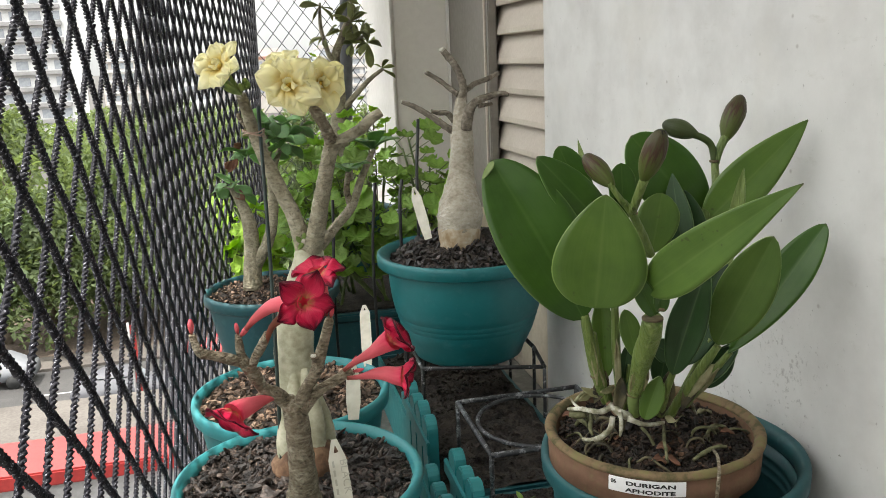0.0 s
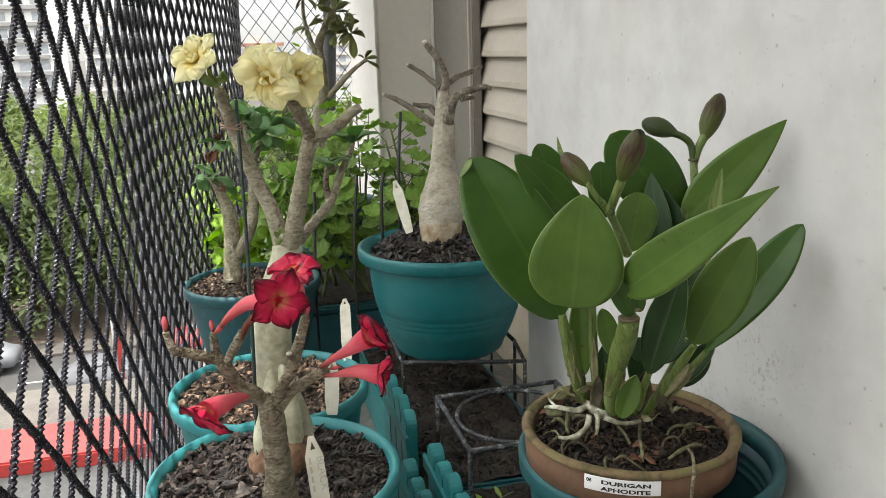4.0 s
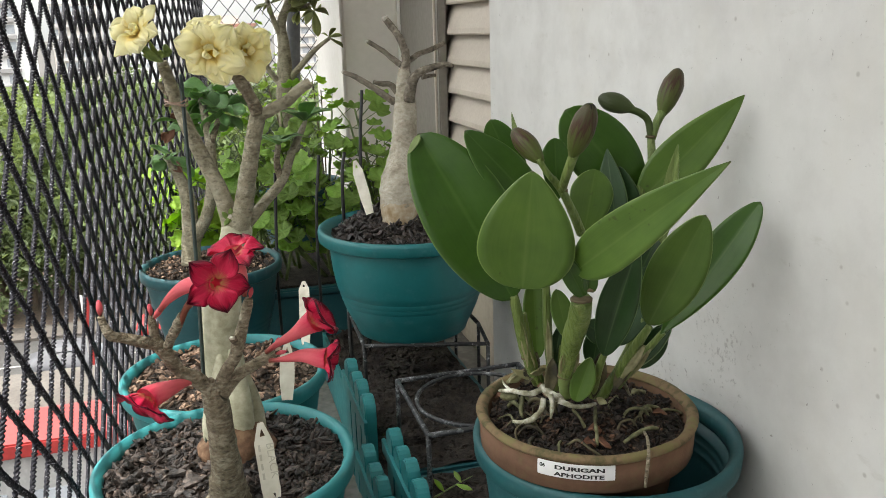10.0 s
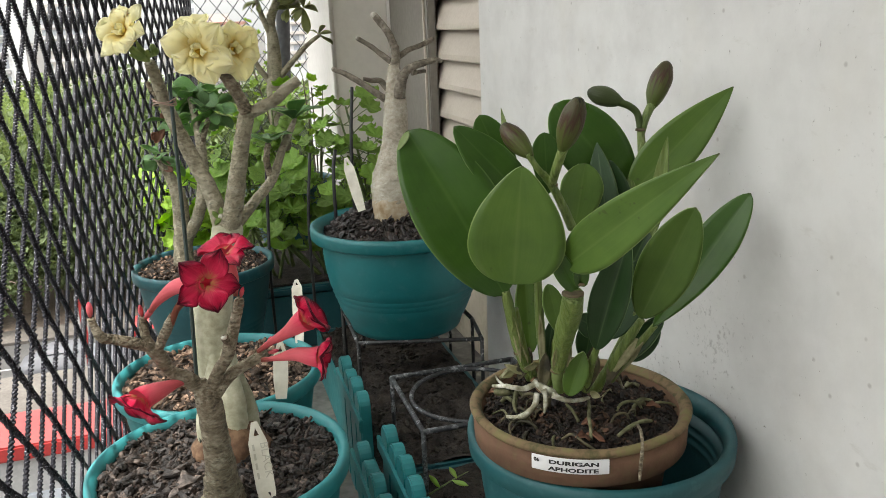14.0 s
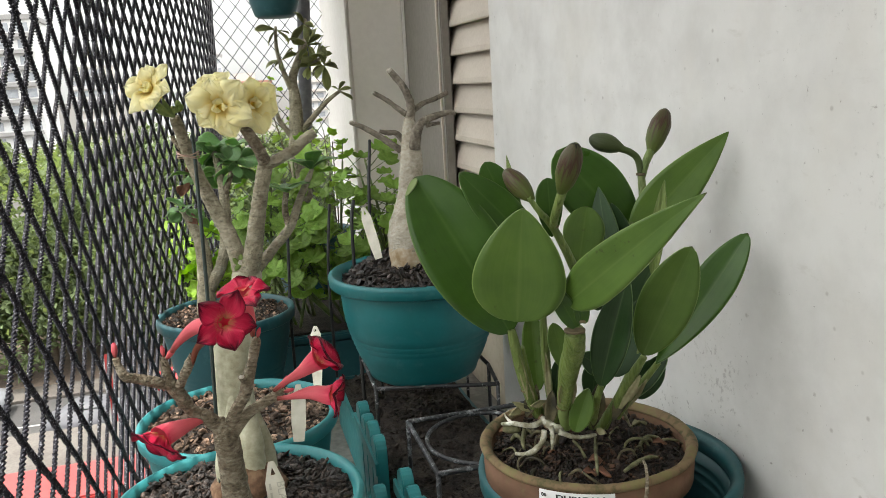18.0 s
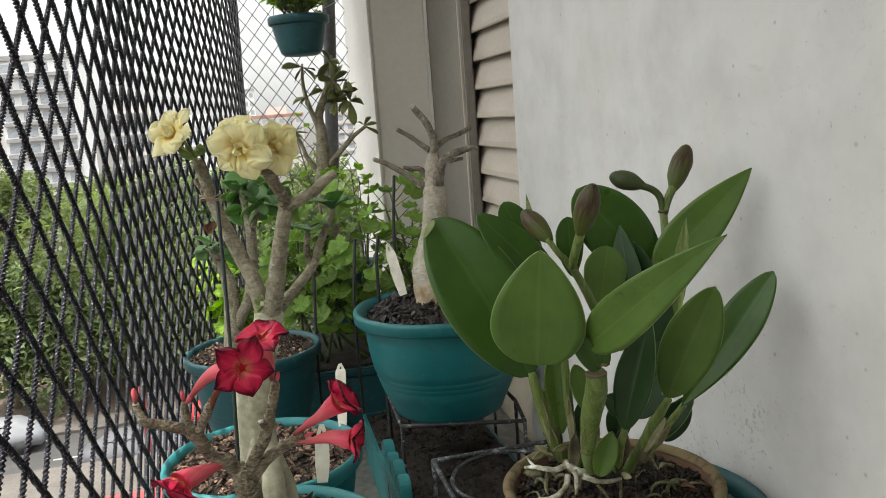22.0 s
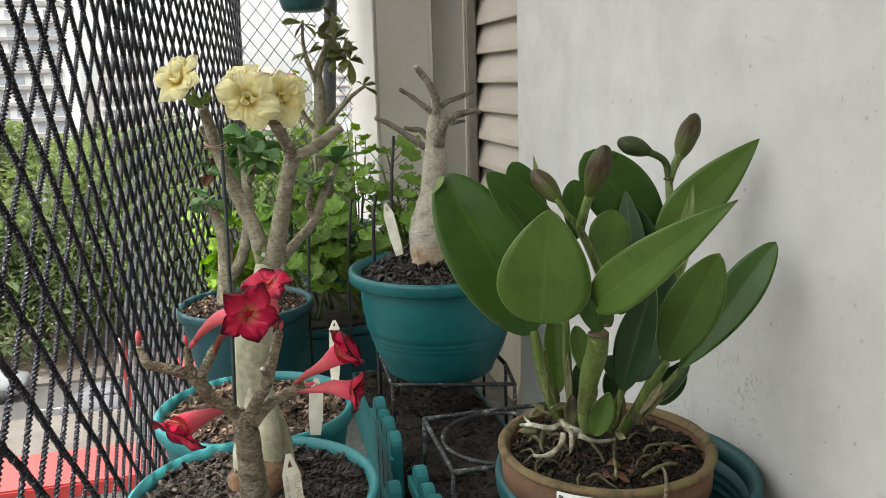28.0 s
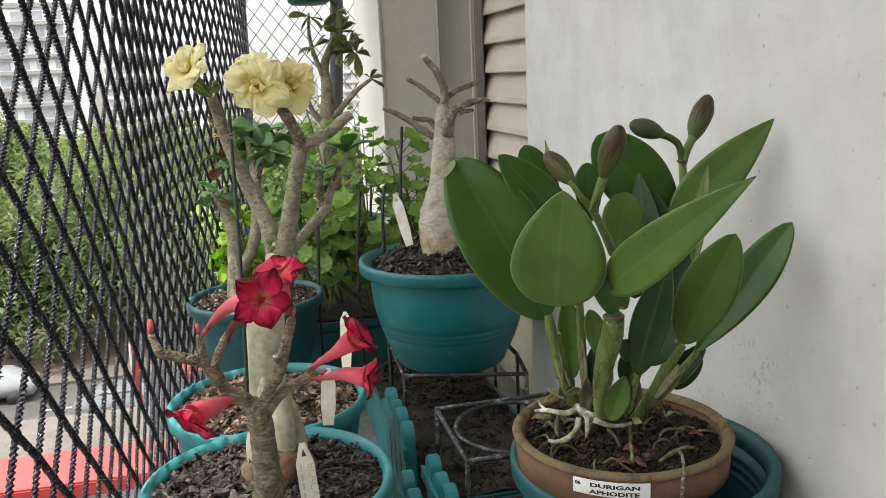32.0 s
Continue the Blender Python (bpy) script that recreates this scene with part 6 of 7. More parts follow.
# roots over the bark
for pts, mat in (
    ([(0.318, 0.700, 0.962, 0.0045), (0.307, 0.698, 0.960, 0.0035), (0.297, 0.700, 0.962, 0.0032), (0.292, 0.715, 0.958, 0.0028), (0.288, 0.735, 0.950, 0.0021)], ROOT_W),
    ([(0.294, 0.715, 0.957, 0.0020), (0.290, 0.725, 0.960, 0.0015), (0.289, 0.730, 0.964, 0.0010)], ROOT_W),
    ([(0.316, 0.690, 0.957, 0.0039), (0.313, 0.690, 0.945, 0.0037), (0.306, 0.692, 0.937, 0.0034), (0.299, 0.700, 0.931, 0.0030), (0.292, 0.708, 0.929, 0.0020)], ROOT_W),
    ([(0.320, 0.685, 0.963, 0.0044), (0.321, 0.682, 0.956, 0.0029), (0.320, 0.680, 0.947, 0.0022), (0.319, 0.680, 0.941, 0.0014)], ROOT_W),
    ([(0.327, 0.680, 0.958, 0.0038), (0.338, 0.676, 0.953, 0.0029), (0.351, 0.678, 0.949, 0.0026), (0.367, 0.685, 0.946, 0.0024)], ROOT_W),
    ([(0.337, 0.690, 0.956, 0.0044), (0.327, 0.688, 0.958, 0.0054), (0.322, 0.694, 0.961, 0.0054), (0.318, 0.702, 0.964, 0.0045)], ROOT_W),
    ([(0.317, 0.705, 0.966, 0.0040), (0.320, 0.700, 0.961, 0.0049), (0.323, 0.694, 0.957, 0.0039)], CAUDEX_ROOT),
    ([(0.398, 0.690, 0.972, 0.0017), (0.404, 0.700, 0.958, 0.0027), (0.412, 0.710, 0.947, 0.0025), (0.422, 0.720, 0.932, 0.0018)], ROOT_W),
    ([(0.341, 0.680, 0.947, 0.0019), (0.345, 0.672, 0.941, 0.0021), (0.347, 0.665, 0.934, 0.0019)], ROOT_G),
    ([(0.367, 0.685, 0.943, 0.0024), (0.359, 0.668, 0.936, 0.0024), (0.354, 0.655, 0.932, 0.0023), (0.350, 0.645, 0.925, 0.0018)], ROOT_G),
    ([(0.377, 0.645, 0.924, 0.0018), (0.391, 0.650, 0.927, 0.0028), (0.406, 0.655, 0.928, 0.0028), (0.420, 0.660, 0.924, 0.0019)], ROOT_G),
    ([(0.397, 0.645, 0.931, 0.0018), (0.385, 0.618, 0.940, 0.0017), (0.380, 0.606, 0.932, 0.0019), (0.377, 0.603, 0.917, 0.0019), (0.375, 0.601, 0.903, 0.0015)], STEM_RED),
    ([(0.305, 0.715, 0.951, 0.0030), (0.297, 0.700, 0.944, 0.0025), (0.297, 0.695, 0.938, 0.0015)], ROOT_G),
    ([(0.325, 0.740, 0.958, 0.0026), (0.318, 0.760, 0.955, 0.0027), (0.305, 0.760, 0.945, 0.0021)], ROOT_G),
    ([(0.479, 0.750, 0.908, 0.0027), (0.495, 0.760, 0.907, 0.0032), (0.495, 0.745, 0.897, 0.0026)], ROOT_G),
    ([(0.301, 0.720, 0.950, 0.0051), (0.294, 0.725, 0.947, 0.0056), (0.288, 0.730, 0.947, 0.0036)], ROOT_G),
):
    part("root", tube(bmesh.new(), [(x, y, z, r * .76) for x, y, z, r in pts], 34, 10, .32, .35, 110), mat, orchid)

# old wiry roots and stubs threading through the bark
rng = random.Random(911)
for k in range(34):
    rr, an = (R - .024) * math.sqrt(rng.uniform(.06, 1)), rng.uniform(0, 6.28)
    p = Vector((CLAY_C.x + rr * math.cos(an), CLAY_C.y + rr * math.sin(an), CLAY_C.z - .012 + rng.uniform(0, .008)))
    d = Vector((rng.uniform(-1, 1), rng.uniform(-1, 1), 0)).normalized() * rng.uniform(.008, .019)
    lift, r = rng.uniform(.002, .011), rng.uniform(.0009, .0021)
    pts = [(*(p - d - Vector((0, 0, .004))), r), (*(p - d * .4 + Vector((0, 0, lift))), r * 1.1), (*(p + d * .4 + Vector((d.y, -d.x, 0)) * .3 + Vector((0, 0, lift * .8))), r), (*(p + d - Vector((0, 0, .004))), r * .8)]
    part("root", tube(bmesh.new(), pts, 16, 8, .3, .3, 110), rng.choice((ROOT_G, ROOT_G, SHEATH_DARK, SHEATH_DARK, BARK_DARK)), orchid)

# a few water drops on the leaves
DROP = mottled("water_drop", [(0.3, (0.1, 0.16, 0.07)), (0.7, (0.13, 0.2, 0.09))], 90, 0.08, relief=0, spec=0.9)
for p, r in (((0.292, 0.706, 1.186), .0034), ((0.216, 0.712, 1.152), .0026)):
    dr = thing("water_drop", p, "small clear water drop resting on an orchid leaf", "water drop", "water drops")
    bm = bmesh.new()
    bmesh.ops.create_icosphere(bm, subdivisions=2, radius=r, matrix=Matrix.LocRotScale(p, None, (1, .5, 1.1)))
    part("bead", bm, DROP, dr)


# ---- leafy plants at the far end ----
def round_leaf_mesh(name, seed, mat):
    """A scalloped, slightly cupped geranium leaf about 1 across."""
    rng = random.Random(seed)
    bm = bmesh.new()
    lay = bm.loops.layers.uv.verify()
    n = 30
    rings = []
    for f in (0.0, 0.35, 0.7, 1.0):
        ring = []
        for k in range(n):
            a = 2 * math.pi * k / n
            r = 0.5 * f * (1 + 0.09 * f * math.cos(7 * a + seed)) * (1 - 0.45 * math.exp(-((a - math.pi) / 0.3) ** 2) * f)
            z = 0.13 * f * f + 0.05 * f * math.cos(7 * a + seed) + 0.03 * rng.uniform(-1, 1) * f
            ring.append(bm.verts.new((r * math.cos(a), r * math.sin(a), z)))
        rings.append(ring)
    for i, (a, b) in enumerate(zip(rings, rings[1:])):
        for k in range(n):
            fc = bm.faces.new((a[k], b[k], b[(k + 1) % n], a[(k + 1) % n]))
            for lp in fc.loops:
                lp[lay].uv = (lp.vert.co.x * .8 + .5, lp.vert.co.y + .5)
    bmesh.ops.remove_doubles(bm, verts=bm.verts, dist=1e-5)
    bmesh.ops.solidify(bm, geom=bm.faces[:], thickness=0.012)
    for f in bm.faces:
        f.smooth = True
    me = bpy.data.meshes.new(name)
    bm.to_mesh(me)
    bm.free()
    me.materials.append(mat)
    return me


def leaf_mesh(name, seed, mat, w=0.52):
    rng = random.Random(seed)
    bm = blade(bmesh.new(), (0, 0, 0), (1, 0, 0.0), w, (0, 0, 1), .2, rng.uniform(-.05, .1), (.65, .9), .012, 4, 9, rng.uniform(-.3, .3), .08, .7, rng.uniform(0, .3))
    for f in bm.faces:
        f.smooth = True
    me = bpy.data.meshes.new(name)
    bm.to_mesh(me)
    bm.free()
    me.materials.append(mat)
    return me


GER = [round_leaf_mesh("geranium_leaf", k, GERANIUM) for k in range(4)]
LIM = [round_leaf_mesh("lime_leaf", k + 9, LIME) for k in range(3)]
ADE = [leaf_mesh("adenium_leaf", k, ADENIUM_LEAF, .66) for k in range(4)]
OLI = [leaf_mesh("olive_leaf", k, OLIVE_LEAF, .36) for k in range(4)]


def place_leaf(parent, meshes, at, size, normal, spin, rng, name="leaf"):
    ob = new(name, meshes[rng.randrange(len(meshes))])
    ob.parent = parent
    ob.matrix_parent_inverse = parent.matrix_basis.inverted()
    q = V(normal).to_track_quat("Z", "Y").to_matrix().to_4x4() @ Matrix.Rotation(spin, 4, "Z")
    ob.matrix_basis = Matrix.Translation(at) @ q @ Matrix.Diagonal((size, size, size, 1))
    return ob


def bushy(name, label, roots, tops, leaves, meshes, stem_mat, size, seed, per_stem=7, stem_r=.004, spread=.05, low=0.2, category="plant"):
    """A leafy plant: upright stems with stalked round leaves from low on the stem to its top."""
    rng = random.Random(seed)
    e = thing(name, roots[0], label, category)
    for k in range(len(tops)):
        a, b = V(roots[k % len(roots)]), V(tops[k])
        a = a + Vector((rng.uniform(-.03, .03), rng.uniform(-.03, .03), 0))
        m = a.lerp(b, .5) + Vector((rng.uniform(-.03, .03), rng.uniform(-.03, .03), 0))
        part("stem", tube(bmesh.new(), [(*a, stem_r), (*m, stem_r * .9), (*b, stem_r * .6)], 12, 7, .1), stem_mat, e)
        for j in range(per_stem):
            u = low + (1.02 - low) * (j + rng.random() * .8) / per_stem
            c = a.lerp(m, u * 2) if u < .5 else m.lerp(b, u * 2 - 1)
            ang = j * 2.4 + rng.uniform(-.6, .6)
            reach = spread * rng.uniform(.5, 1.25)
            p = c + Vector((math.cos(ang) * reach, math.sin(ang) * reach, reach * rng.uniform(.1, .8)))
            part("stalk", tube(bmesh.new(), [(*c, .0014), (*c.lerp(p, .6), .0012), (*p, .001)], 4, 4, cap=False), GSTEM, e)
            nrm = Vector((math.cos(ang) * .55 - .2 + rng.uniform(-.4, .4), math.sin(ang) * .55 - .3 + rng.uniform(-.4, .4), 1.0))
            place_leaf(e, meshes, p, size * rng.uniform(.6, 1.2), nrm, rng.uniform(0, 6.3), rng)
    return e


back_box = thing("planter_box", (.3, 2.07, .562), "dark teal planter box under the geraniums", "planter")
part("body", box(bmesh.new(), (.06, 1.9, .562), (.57, 2.26, .7), .006), TEAL_DARK, back_box, smooth=False)
part("rim", box(bmesh.new(), (.052, 1.892, .7), (.578, 2.268, .716), .004), TEAL_DARK, back_box, smooth=False)
part("soil", box(bmesh.new(), (.07, 1.91, .716), (.56, 2.25, .722), .001), SOIL, back_box, "dark soil", smooth=False)
rng = random.Random(3)
bushy("geranium", "bushy green geranium with round scalloped leaves", [(.16, 1.98, .72), (.22, 2.05, .72), (.28, 1.96, .72)], [(0.146, 2.016, 1.069), (0.212, 2.118, 1.109), (0.159, 1.936, 0.987), (0.237, 2.049, 1.079), (0.134, 2.156, 0.983), (0.233, 1.916, 0.984), (0.281, 1.98, 1.064), (0.182, 1.878, 0.877), (0.09, 1.95, 1.05), (0.055, 1.99, 1.0), (0.115, 2.05, 1.1), (0.1, 1.9, 0.95)], 8, GER, GSTEM, .056, 31, 12, spread=.068, low=.3)
bushy("geranium", "bushy green geranium with round scalloped leaves", [(.34, 2.0, .72), (.42, 2.08, .72), (.5, 2.0, .72)], [(0.333, 2.085, 1.104), (0.379, 2.022, 1.113), (0.317, 1.928, 1.028), (0.423, 1.989, 1.039), (0.33, 1.882, 0.955), (0.387, 1.929, 0.982), (0.276, 1.873, 0.948), (0.461, 2.075, 0.997), (0.354, 1.969, 1.093)], 8, GER, GSTEM, .054, 32, 12, spread=.068, low=.3)
bushy("geranium", "pale lime geranium leaves in bright light beside the net", [(.04, 1.98, .6), (.05, 2.06, .6)], [(-0.048, 2.037, 0.961), (-0.064, 1.991, 0.898), (-0.039, 1.957, 0.876), (-0.018, 2.125, 0.923), (-0.047, 2.073, 0.9), (0.03, 2.063, 0.936), (-0.051, 2.096, 0.979)], 6, LIM, GSTEM, .06, 33, 10, low=.35)

# the desert rose in the dark pot
cplant = thing("leafy_desert_rose", (-0.026, 1.693, 0.863), "desert rose with a grey trunk and dark green leaf rosettes", "plant", "desert roses")
limb(cplant, [(-0.021, 1.688, 0.852, .026), (-0.019, 1.698, 0.89, .0235), (-0.015, 1.711, 0.939, .021), (-0.017, 1.726, 0.989, .0185), (-0.032, 1.742, 1.033, .013), (-0.048, 1.754, 1.061, .009)], STEM_GREY, "trunk", 30, 16, .07, .15)
limb(cplant, [(-0.011, 1.699, 0.901, .016), (0.02, 1.696, 0.956, .015), (0.034, 1.711, 1.021, .0145), (0.037, 1.728, 1.086, .0125), (0.032, 1.745, 1.141, .010), (0.027, 1.756, 1.174, .007)], STEM_GREY, n=30, rough=.07)
limb(cplant, [(0.037, 1.727, 1.081, .008), (0.054, 1.724, 1.125, .007), (0.065, 1.727, 1.146, .005)], STEM_RED, "twig")
rng = random.Random(12)
for c, n, sz in (((0.026, 1.757, 1.179), 15, .062), ((0.068, 1.728, 1.151), 14, .06), ((-0.011, 1.763, 1.125), 9, .055), ((-0.048, 1.756, 1.069), 9, .055), ((0.051, 1.764, 1.188), 12, .058), ((0.088, 1.751, 1.176), 8, .055)):
    c = V(c)
    for k in range(n):
        a = k * 2.4
        out = Vector((math.cos(a), math.sin(a), rng.uniform(-1.0, .8))).normalized()
        ob = new("leaf", ADE[k % 4])
        ob.parent = cplant
        ob.matrix_parent_inverse = cplant.matrix_basis.inverted()
        q = (out.to_track_quat("X", "Z")).to_matrix().to_4x4() @ Matrix.Rotation(rng.uniform(-1.1, 1.1), 4, "X")
        s = sz * rng.uniform(.5, 1.0)
        ob.matrix_basis = Matrix.Translation(c + out * .006 + Vector((0, 0, rng.uniform(-.022, .006)))) @ q @ Matrix.Diagonal((s, s, s, 1))
for a, b in (((-0.028, 1.764, 1.115), (-0.049, 1.752, 1.09)), ((-0.04, 1.751, 1.055), (-0.021, 1.729, 1.034)), ((-0.041, 1.763, 1.099), (-0.054, 1.759, 1.109)), ((-0.02, 1.768, 1.136), (-0.032, 1.763, 1.146))):
    part("dry_leaf", blade(bmesh.new(), a, b, .02, CAM_WARD, fold=.4, wave=.3), DRY_LEAF, cplant, "curled brown dry leaf")
part("leaf", blade(bmesh.new(), (-0.039, 1.754, 1.068), (-0.076, 1.727, 1.09), .022, (-.3, -.6, .8), fold=.2), ADENIUM_LEAF, cplant, "pale shining leaf")

# the tall desert rose behind, in its own pot
pot("flower_pot", (.27, 2.42, .88), .26, .2, (TEAL_DARK, TEAL_DARK), "dark teal pot half hidden behind the geraniums", bands=False)
soil("potting_soil", (.27, 2.42, .858), .117, SOIL, GRAVELLY, "dark soil with grit in the hidden pot", 91, 200, .007)
part_stand = thing("pot_block", (.27, 2.42, .56), "grey block raising the far pot", "block")
part("block", box(bmesh.new(), (.17, 2.33, .56), (.37, 2.52, .681), .006), CONCRETE, part_stand, smooth=False)
tall = thing("tall_desert_rose", (.27, 2.42, .86), "tall desert rose with a thick grey trunk and sparse olive leaves", "plant", "desert roses")
limb(tall, [(.268, 2.42, .85, .036), (0.246, 2.352, 1.101, .030), (0.25, 2.359, 1.172, .0285), (0.254, 2.369, 1.26, .021), (0.252, 2.376, 1.316, .0165), (0.274, 2.378, 1.37, .013), (0.304, 2.379, 1.439, .009), (0.301, 2.384, 1.479, .006)], STEM_GREY, "trunk", 36, 16, .07, .15)
for pts in (
    [(0.251, 2.372, 1.276, .011), (0.23, 2.364, 1.333, .009), (0.216, 2.365, 1.397, .007), (0.219, 2.372, 1.46, .0045)],
    [(0.261, 2.357, 1.171, .012), (0.302, 2.331, 1.217, .0105), (0.339, 2.316, 1.254, .008), (0.375, 2.31, 1.279, .006)],
    [(0.243, 2.358, 1.149, .012), (0.208, 2.353, 1.2, .009), (0.194, 2.361, 1.241, .007), (0.169, 2.371, 1.267, .005)],
    [(0.269, 2.377, 1.354, .008), (0.32, 2.365, 1.363, .006), (0.35, 2.36, 1.383, .004)],
):
    limb(tall, pts, STEM_GREY, n=20, sides=10)
rng = random.Random(21)
for c, n, sz in (((0.218, 2.371, 1.452), 5, .06), ((0.226, 2.369, 1.37), 7, .055), ((0.301, 2.376, 1.408), 10, .065), ((0.321, 2.366, 1.374), 9, .065), ((0.34, 2.348, 1.349), 10, .06), ((0.299, 2.369, 1.349), 9, .06), ((0.369, 2.311, 1.28), 4, .05), ((0.299, 2.383, 1.464), 6, .06), ((0.169, 2.371, 1.267), 8, .05)):
    c = V(c)
    for k in range(n):
        out = Vector((rng.uniform(-1, 1), rng.uniform(-1, .6), rng.uniform(-.9, .6))).normalized()
        ob = new("leaf", OLI[k % 4])
        ob.parent = tall
        ob.matrix_parent_inverse = tall.matrix_basis.inverted()
        q = out.to_track_quat("X", "Z").to_matrix().to_4x4() @ Matrix.Rotation(rng.uniform(-1, 1), 4, "X")
        s = sz * rng.uniform(.6, 1.15)
        ob.matrix_basis = Matrix.Translation(c) @ q @ Matrix.Diagonal((s, s, s, 1))
bushy("flowering_shrub", "pale yellow-green sprigs against the far net", [(.35, 2.5, .6), (.2, 2.55, .6)], [(0.334, 2.441, 1.16), (0.296, 2.416, 1.14), (0.355, 2.432, 1.133), (0.154, 2.553, 1.281), (0.181, 2.549, 1.304)], 6, LIM, BSTEM, .028, 37, 12, .0025, .04, .6)
pipe = part("grey_post", tube(bmesh.new(), [(0.298, 2.622, 1.125, .02), (0.319, 2.649, 1.39, .02), (0.345, 2.684, 1.726, .02), (0.36, 2.707, 1.939, .02)], 12, 16), GREY_PIPE)
bpy.context.view_layer.update()
tagged(pipe, "dark grey vertical post by the far net", "post", kind="structure")

# the hanging pot
hp = V((0.225, 2.418, 1.594))
pot("hanging_pot", hp, .172, .108, (TEAL_DARK, TEAL_DARK), "dark teal hanging pot by the far net", bands=False, taper=.7)
hk = thing("pot_hanger", (hp.x, hp.y, hp.z - .01), "thin wire hanger holding the hanging pot", "hanger")
for k in range(3):
    a = k * 2.094 + .4
    part("wire", tube(bmesh.new(), [(hp.x + .084 * math.cos(a), hp.y + .084 * math.sin(a), hp.z - .006, .001), (hp.x + .05 * math.cos(a), hp.y + .05 * math.sin(a), hp.z + .25, .001), (hp.x, hp.y, hp.z + .5, .001)], 6, 5), WIRE, hk)
part("hook", tube(bmesh.new(), [(hp.x, hp.y, hp.z + .49, .0015), (hp.x, hp.y, 2.1, .0015), (hp.x, hp.y, 2.655, .0015)], 4, 5), WIRE, hk)
soil("potting_soil", (hp.x, hp.y, hp.z - .016), .074, SOIL, BARK_BITS, "dark soil in the hanging pot", 17, 150, .006)
rng = random.Random(8)
tops = [hp + Vector((rng.uniform(-.12, .13), rng.uniform(-.09, .09), rng.uniform(.03, .25))) for _ in range(30)]
bushy("hanging_geranium", "bright lime green trailing geranium in the hanging pot", [hp - Vector((0, 0, .012))], tops, 8, LIM, GSTEM, .033, 44, 8, .002, .032, .25)

lead = thing("loose_wire", (.44, 2.45, 1.62), "thin pale wire looping from the pillar to the hanging pot", "wire")
part("strand", tube(bmesh.new(), [(0.431, 2.471, 1.688, .0009), (0.413, 2.452, 1.669, .0009), (0.395, 2.434, 1.652, .0009), (0.351, 2.422, 1.636, .0009), (0.3, 2.411, 1.612, .0009)], 14, 5), CLOTH, lead)



# ---- the street below, the trees and the far buildings ----
GROUND_Z = -12.7
GROUND = mottled("street_ground", [(0.3, (0.045, 0.041, 0.037)), (0.7, (0.068, 0.062, 0.057))], .4, .9, 6, .2, .02)
ASPHALT = mottled("asphalt", [(0.3, (0.04, 0.038, 0.037)), (0.7, (0.062, 0.059, 0.057))], .6, .9, 20, .2, .01)
PAVING = mottled("pavement_concrete", [(0.3, (0.072, 0.062, 0.054)), (0.7, (0.11, 0.097, 0.085))], .8, .9, 10, .2, .01)
BROWN = mottled("bare_earth", [(0.3, (0.09, 0.065, 0.05)), (0.7, (0.16, 0.12, 0.092))], .5, .95, 9, .2, .02)
# both tree greens are greyed and lifted to carry distance haze in their colour
TREE_LEAF = leaf_material("street_tree_leaf", (0.12, 0.165, 0.072), (0.2, 0.255, 0.12), (0.2, 0.255, 0.12), .7, .0, .25, .5)
TREE_LEAF_DARK = leaf_material("dark_street_tree_leaf", (0.095, 0.135, 0.065), (0.16, 0.21, 0.1), (0.16, 0.21, 0.1), .7, .0, .25, .4)
TRUNK = mottled("street_tree_bark", [(0.3, (0.06, 0.045, 0.03)), (0.7, (0.14, 0.11, 0.08))], 2, .9)
FACADE = mottled("pale_facade", [(0.3, (0.6, 0.6, 0.6)), (0.7, (0.7, 0.7, 0.69))], .2, .8, 3, .05)
FACADE_TAN = mottled("tan_facade", [(0.3, (0.5, 0.46, 0.42)), (0.7, (0.6, 0.56, 0.52))], .2, .8, 3, .05)
# glass colour lifted to a pale grey that stands in for distance haze
GLASS_HAZED = mottled("hazed_window_glass", [(0.3, (0.3, 0.32, 0.35)), (0.7, (0.4, 0.42, 0.45))], .6, .2, 3, 0)
RED_ROOF = mottled("red_painted_metal", [(0.3, (0.22, 0.016, 0.015)), (0.7, (0.29, 0.026, 0.023))], .6, .5, 8, .1)
WHITE_PAINT = mottled("white_paint", [(0.3, (0.26, 0.255, 0.25)), (0.7, (0.34, 0.33, 0.325))], .6, .6, 8, .1)
TYRE = mottled("tyre_rubber", [(0.3, (0.02, 0.02, 0.02)), (0.7, (0.03, 0.03, 0.03))], 9, .8)
TILE = mottled("brick_roof", [(0.3, (0.28, 0.14, 0.1)), (0.7, (0.4, 0.22, 0.16))], .5, .8, 5, .2)

bm = bmesh.new()
bmesh.ops.create_grid(bm, x_segments=8, y_segments=8, size=2500, matrix=Matrix.Translation((0, 1500, GROUND_Z)))
tagged(part("ground", bm, GROUND, smooth=False), "pale dusty ground of the city block below", "ground", kind="structure")
tagged(part("road", box(bmesh.new(), (-80, 34.8, GROUND_Z), (60, 41.3, GROUND_Z + .03)), ASPHALT, smooth=False), "grey asphalt street below the balcony", "road", kind="structure")
for k, (ya, yb) in enumerate(((32.8, 34.8), (41.3, 43.2))):
    tagged(part("pavement_%d" % (k + 1), box(bmesh.new(), (-80, ya, GROUND_Z), (60, yb, GROUND_Z + .17), .02), PAVING, smooth=False), "concrete pavement with a raised kerb", "pavement", kind="structure")
tagged(part("verge", box(bmesh.new(), (-80, 43.2, GROUND_Z), (60, 90, GROUND_Z + .1)), BROWN, smooth=False), "bare brown earth under the street trees", "ground", kind="structure")
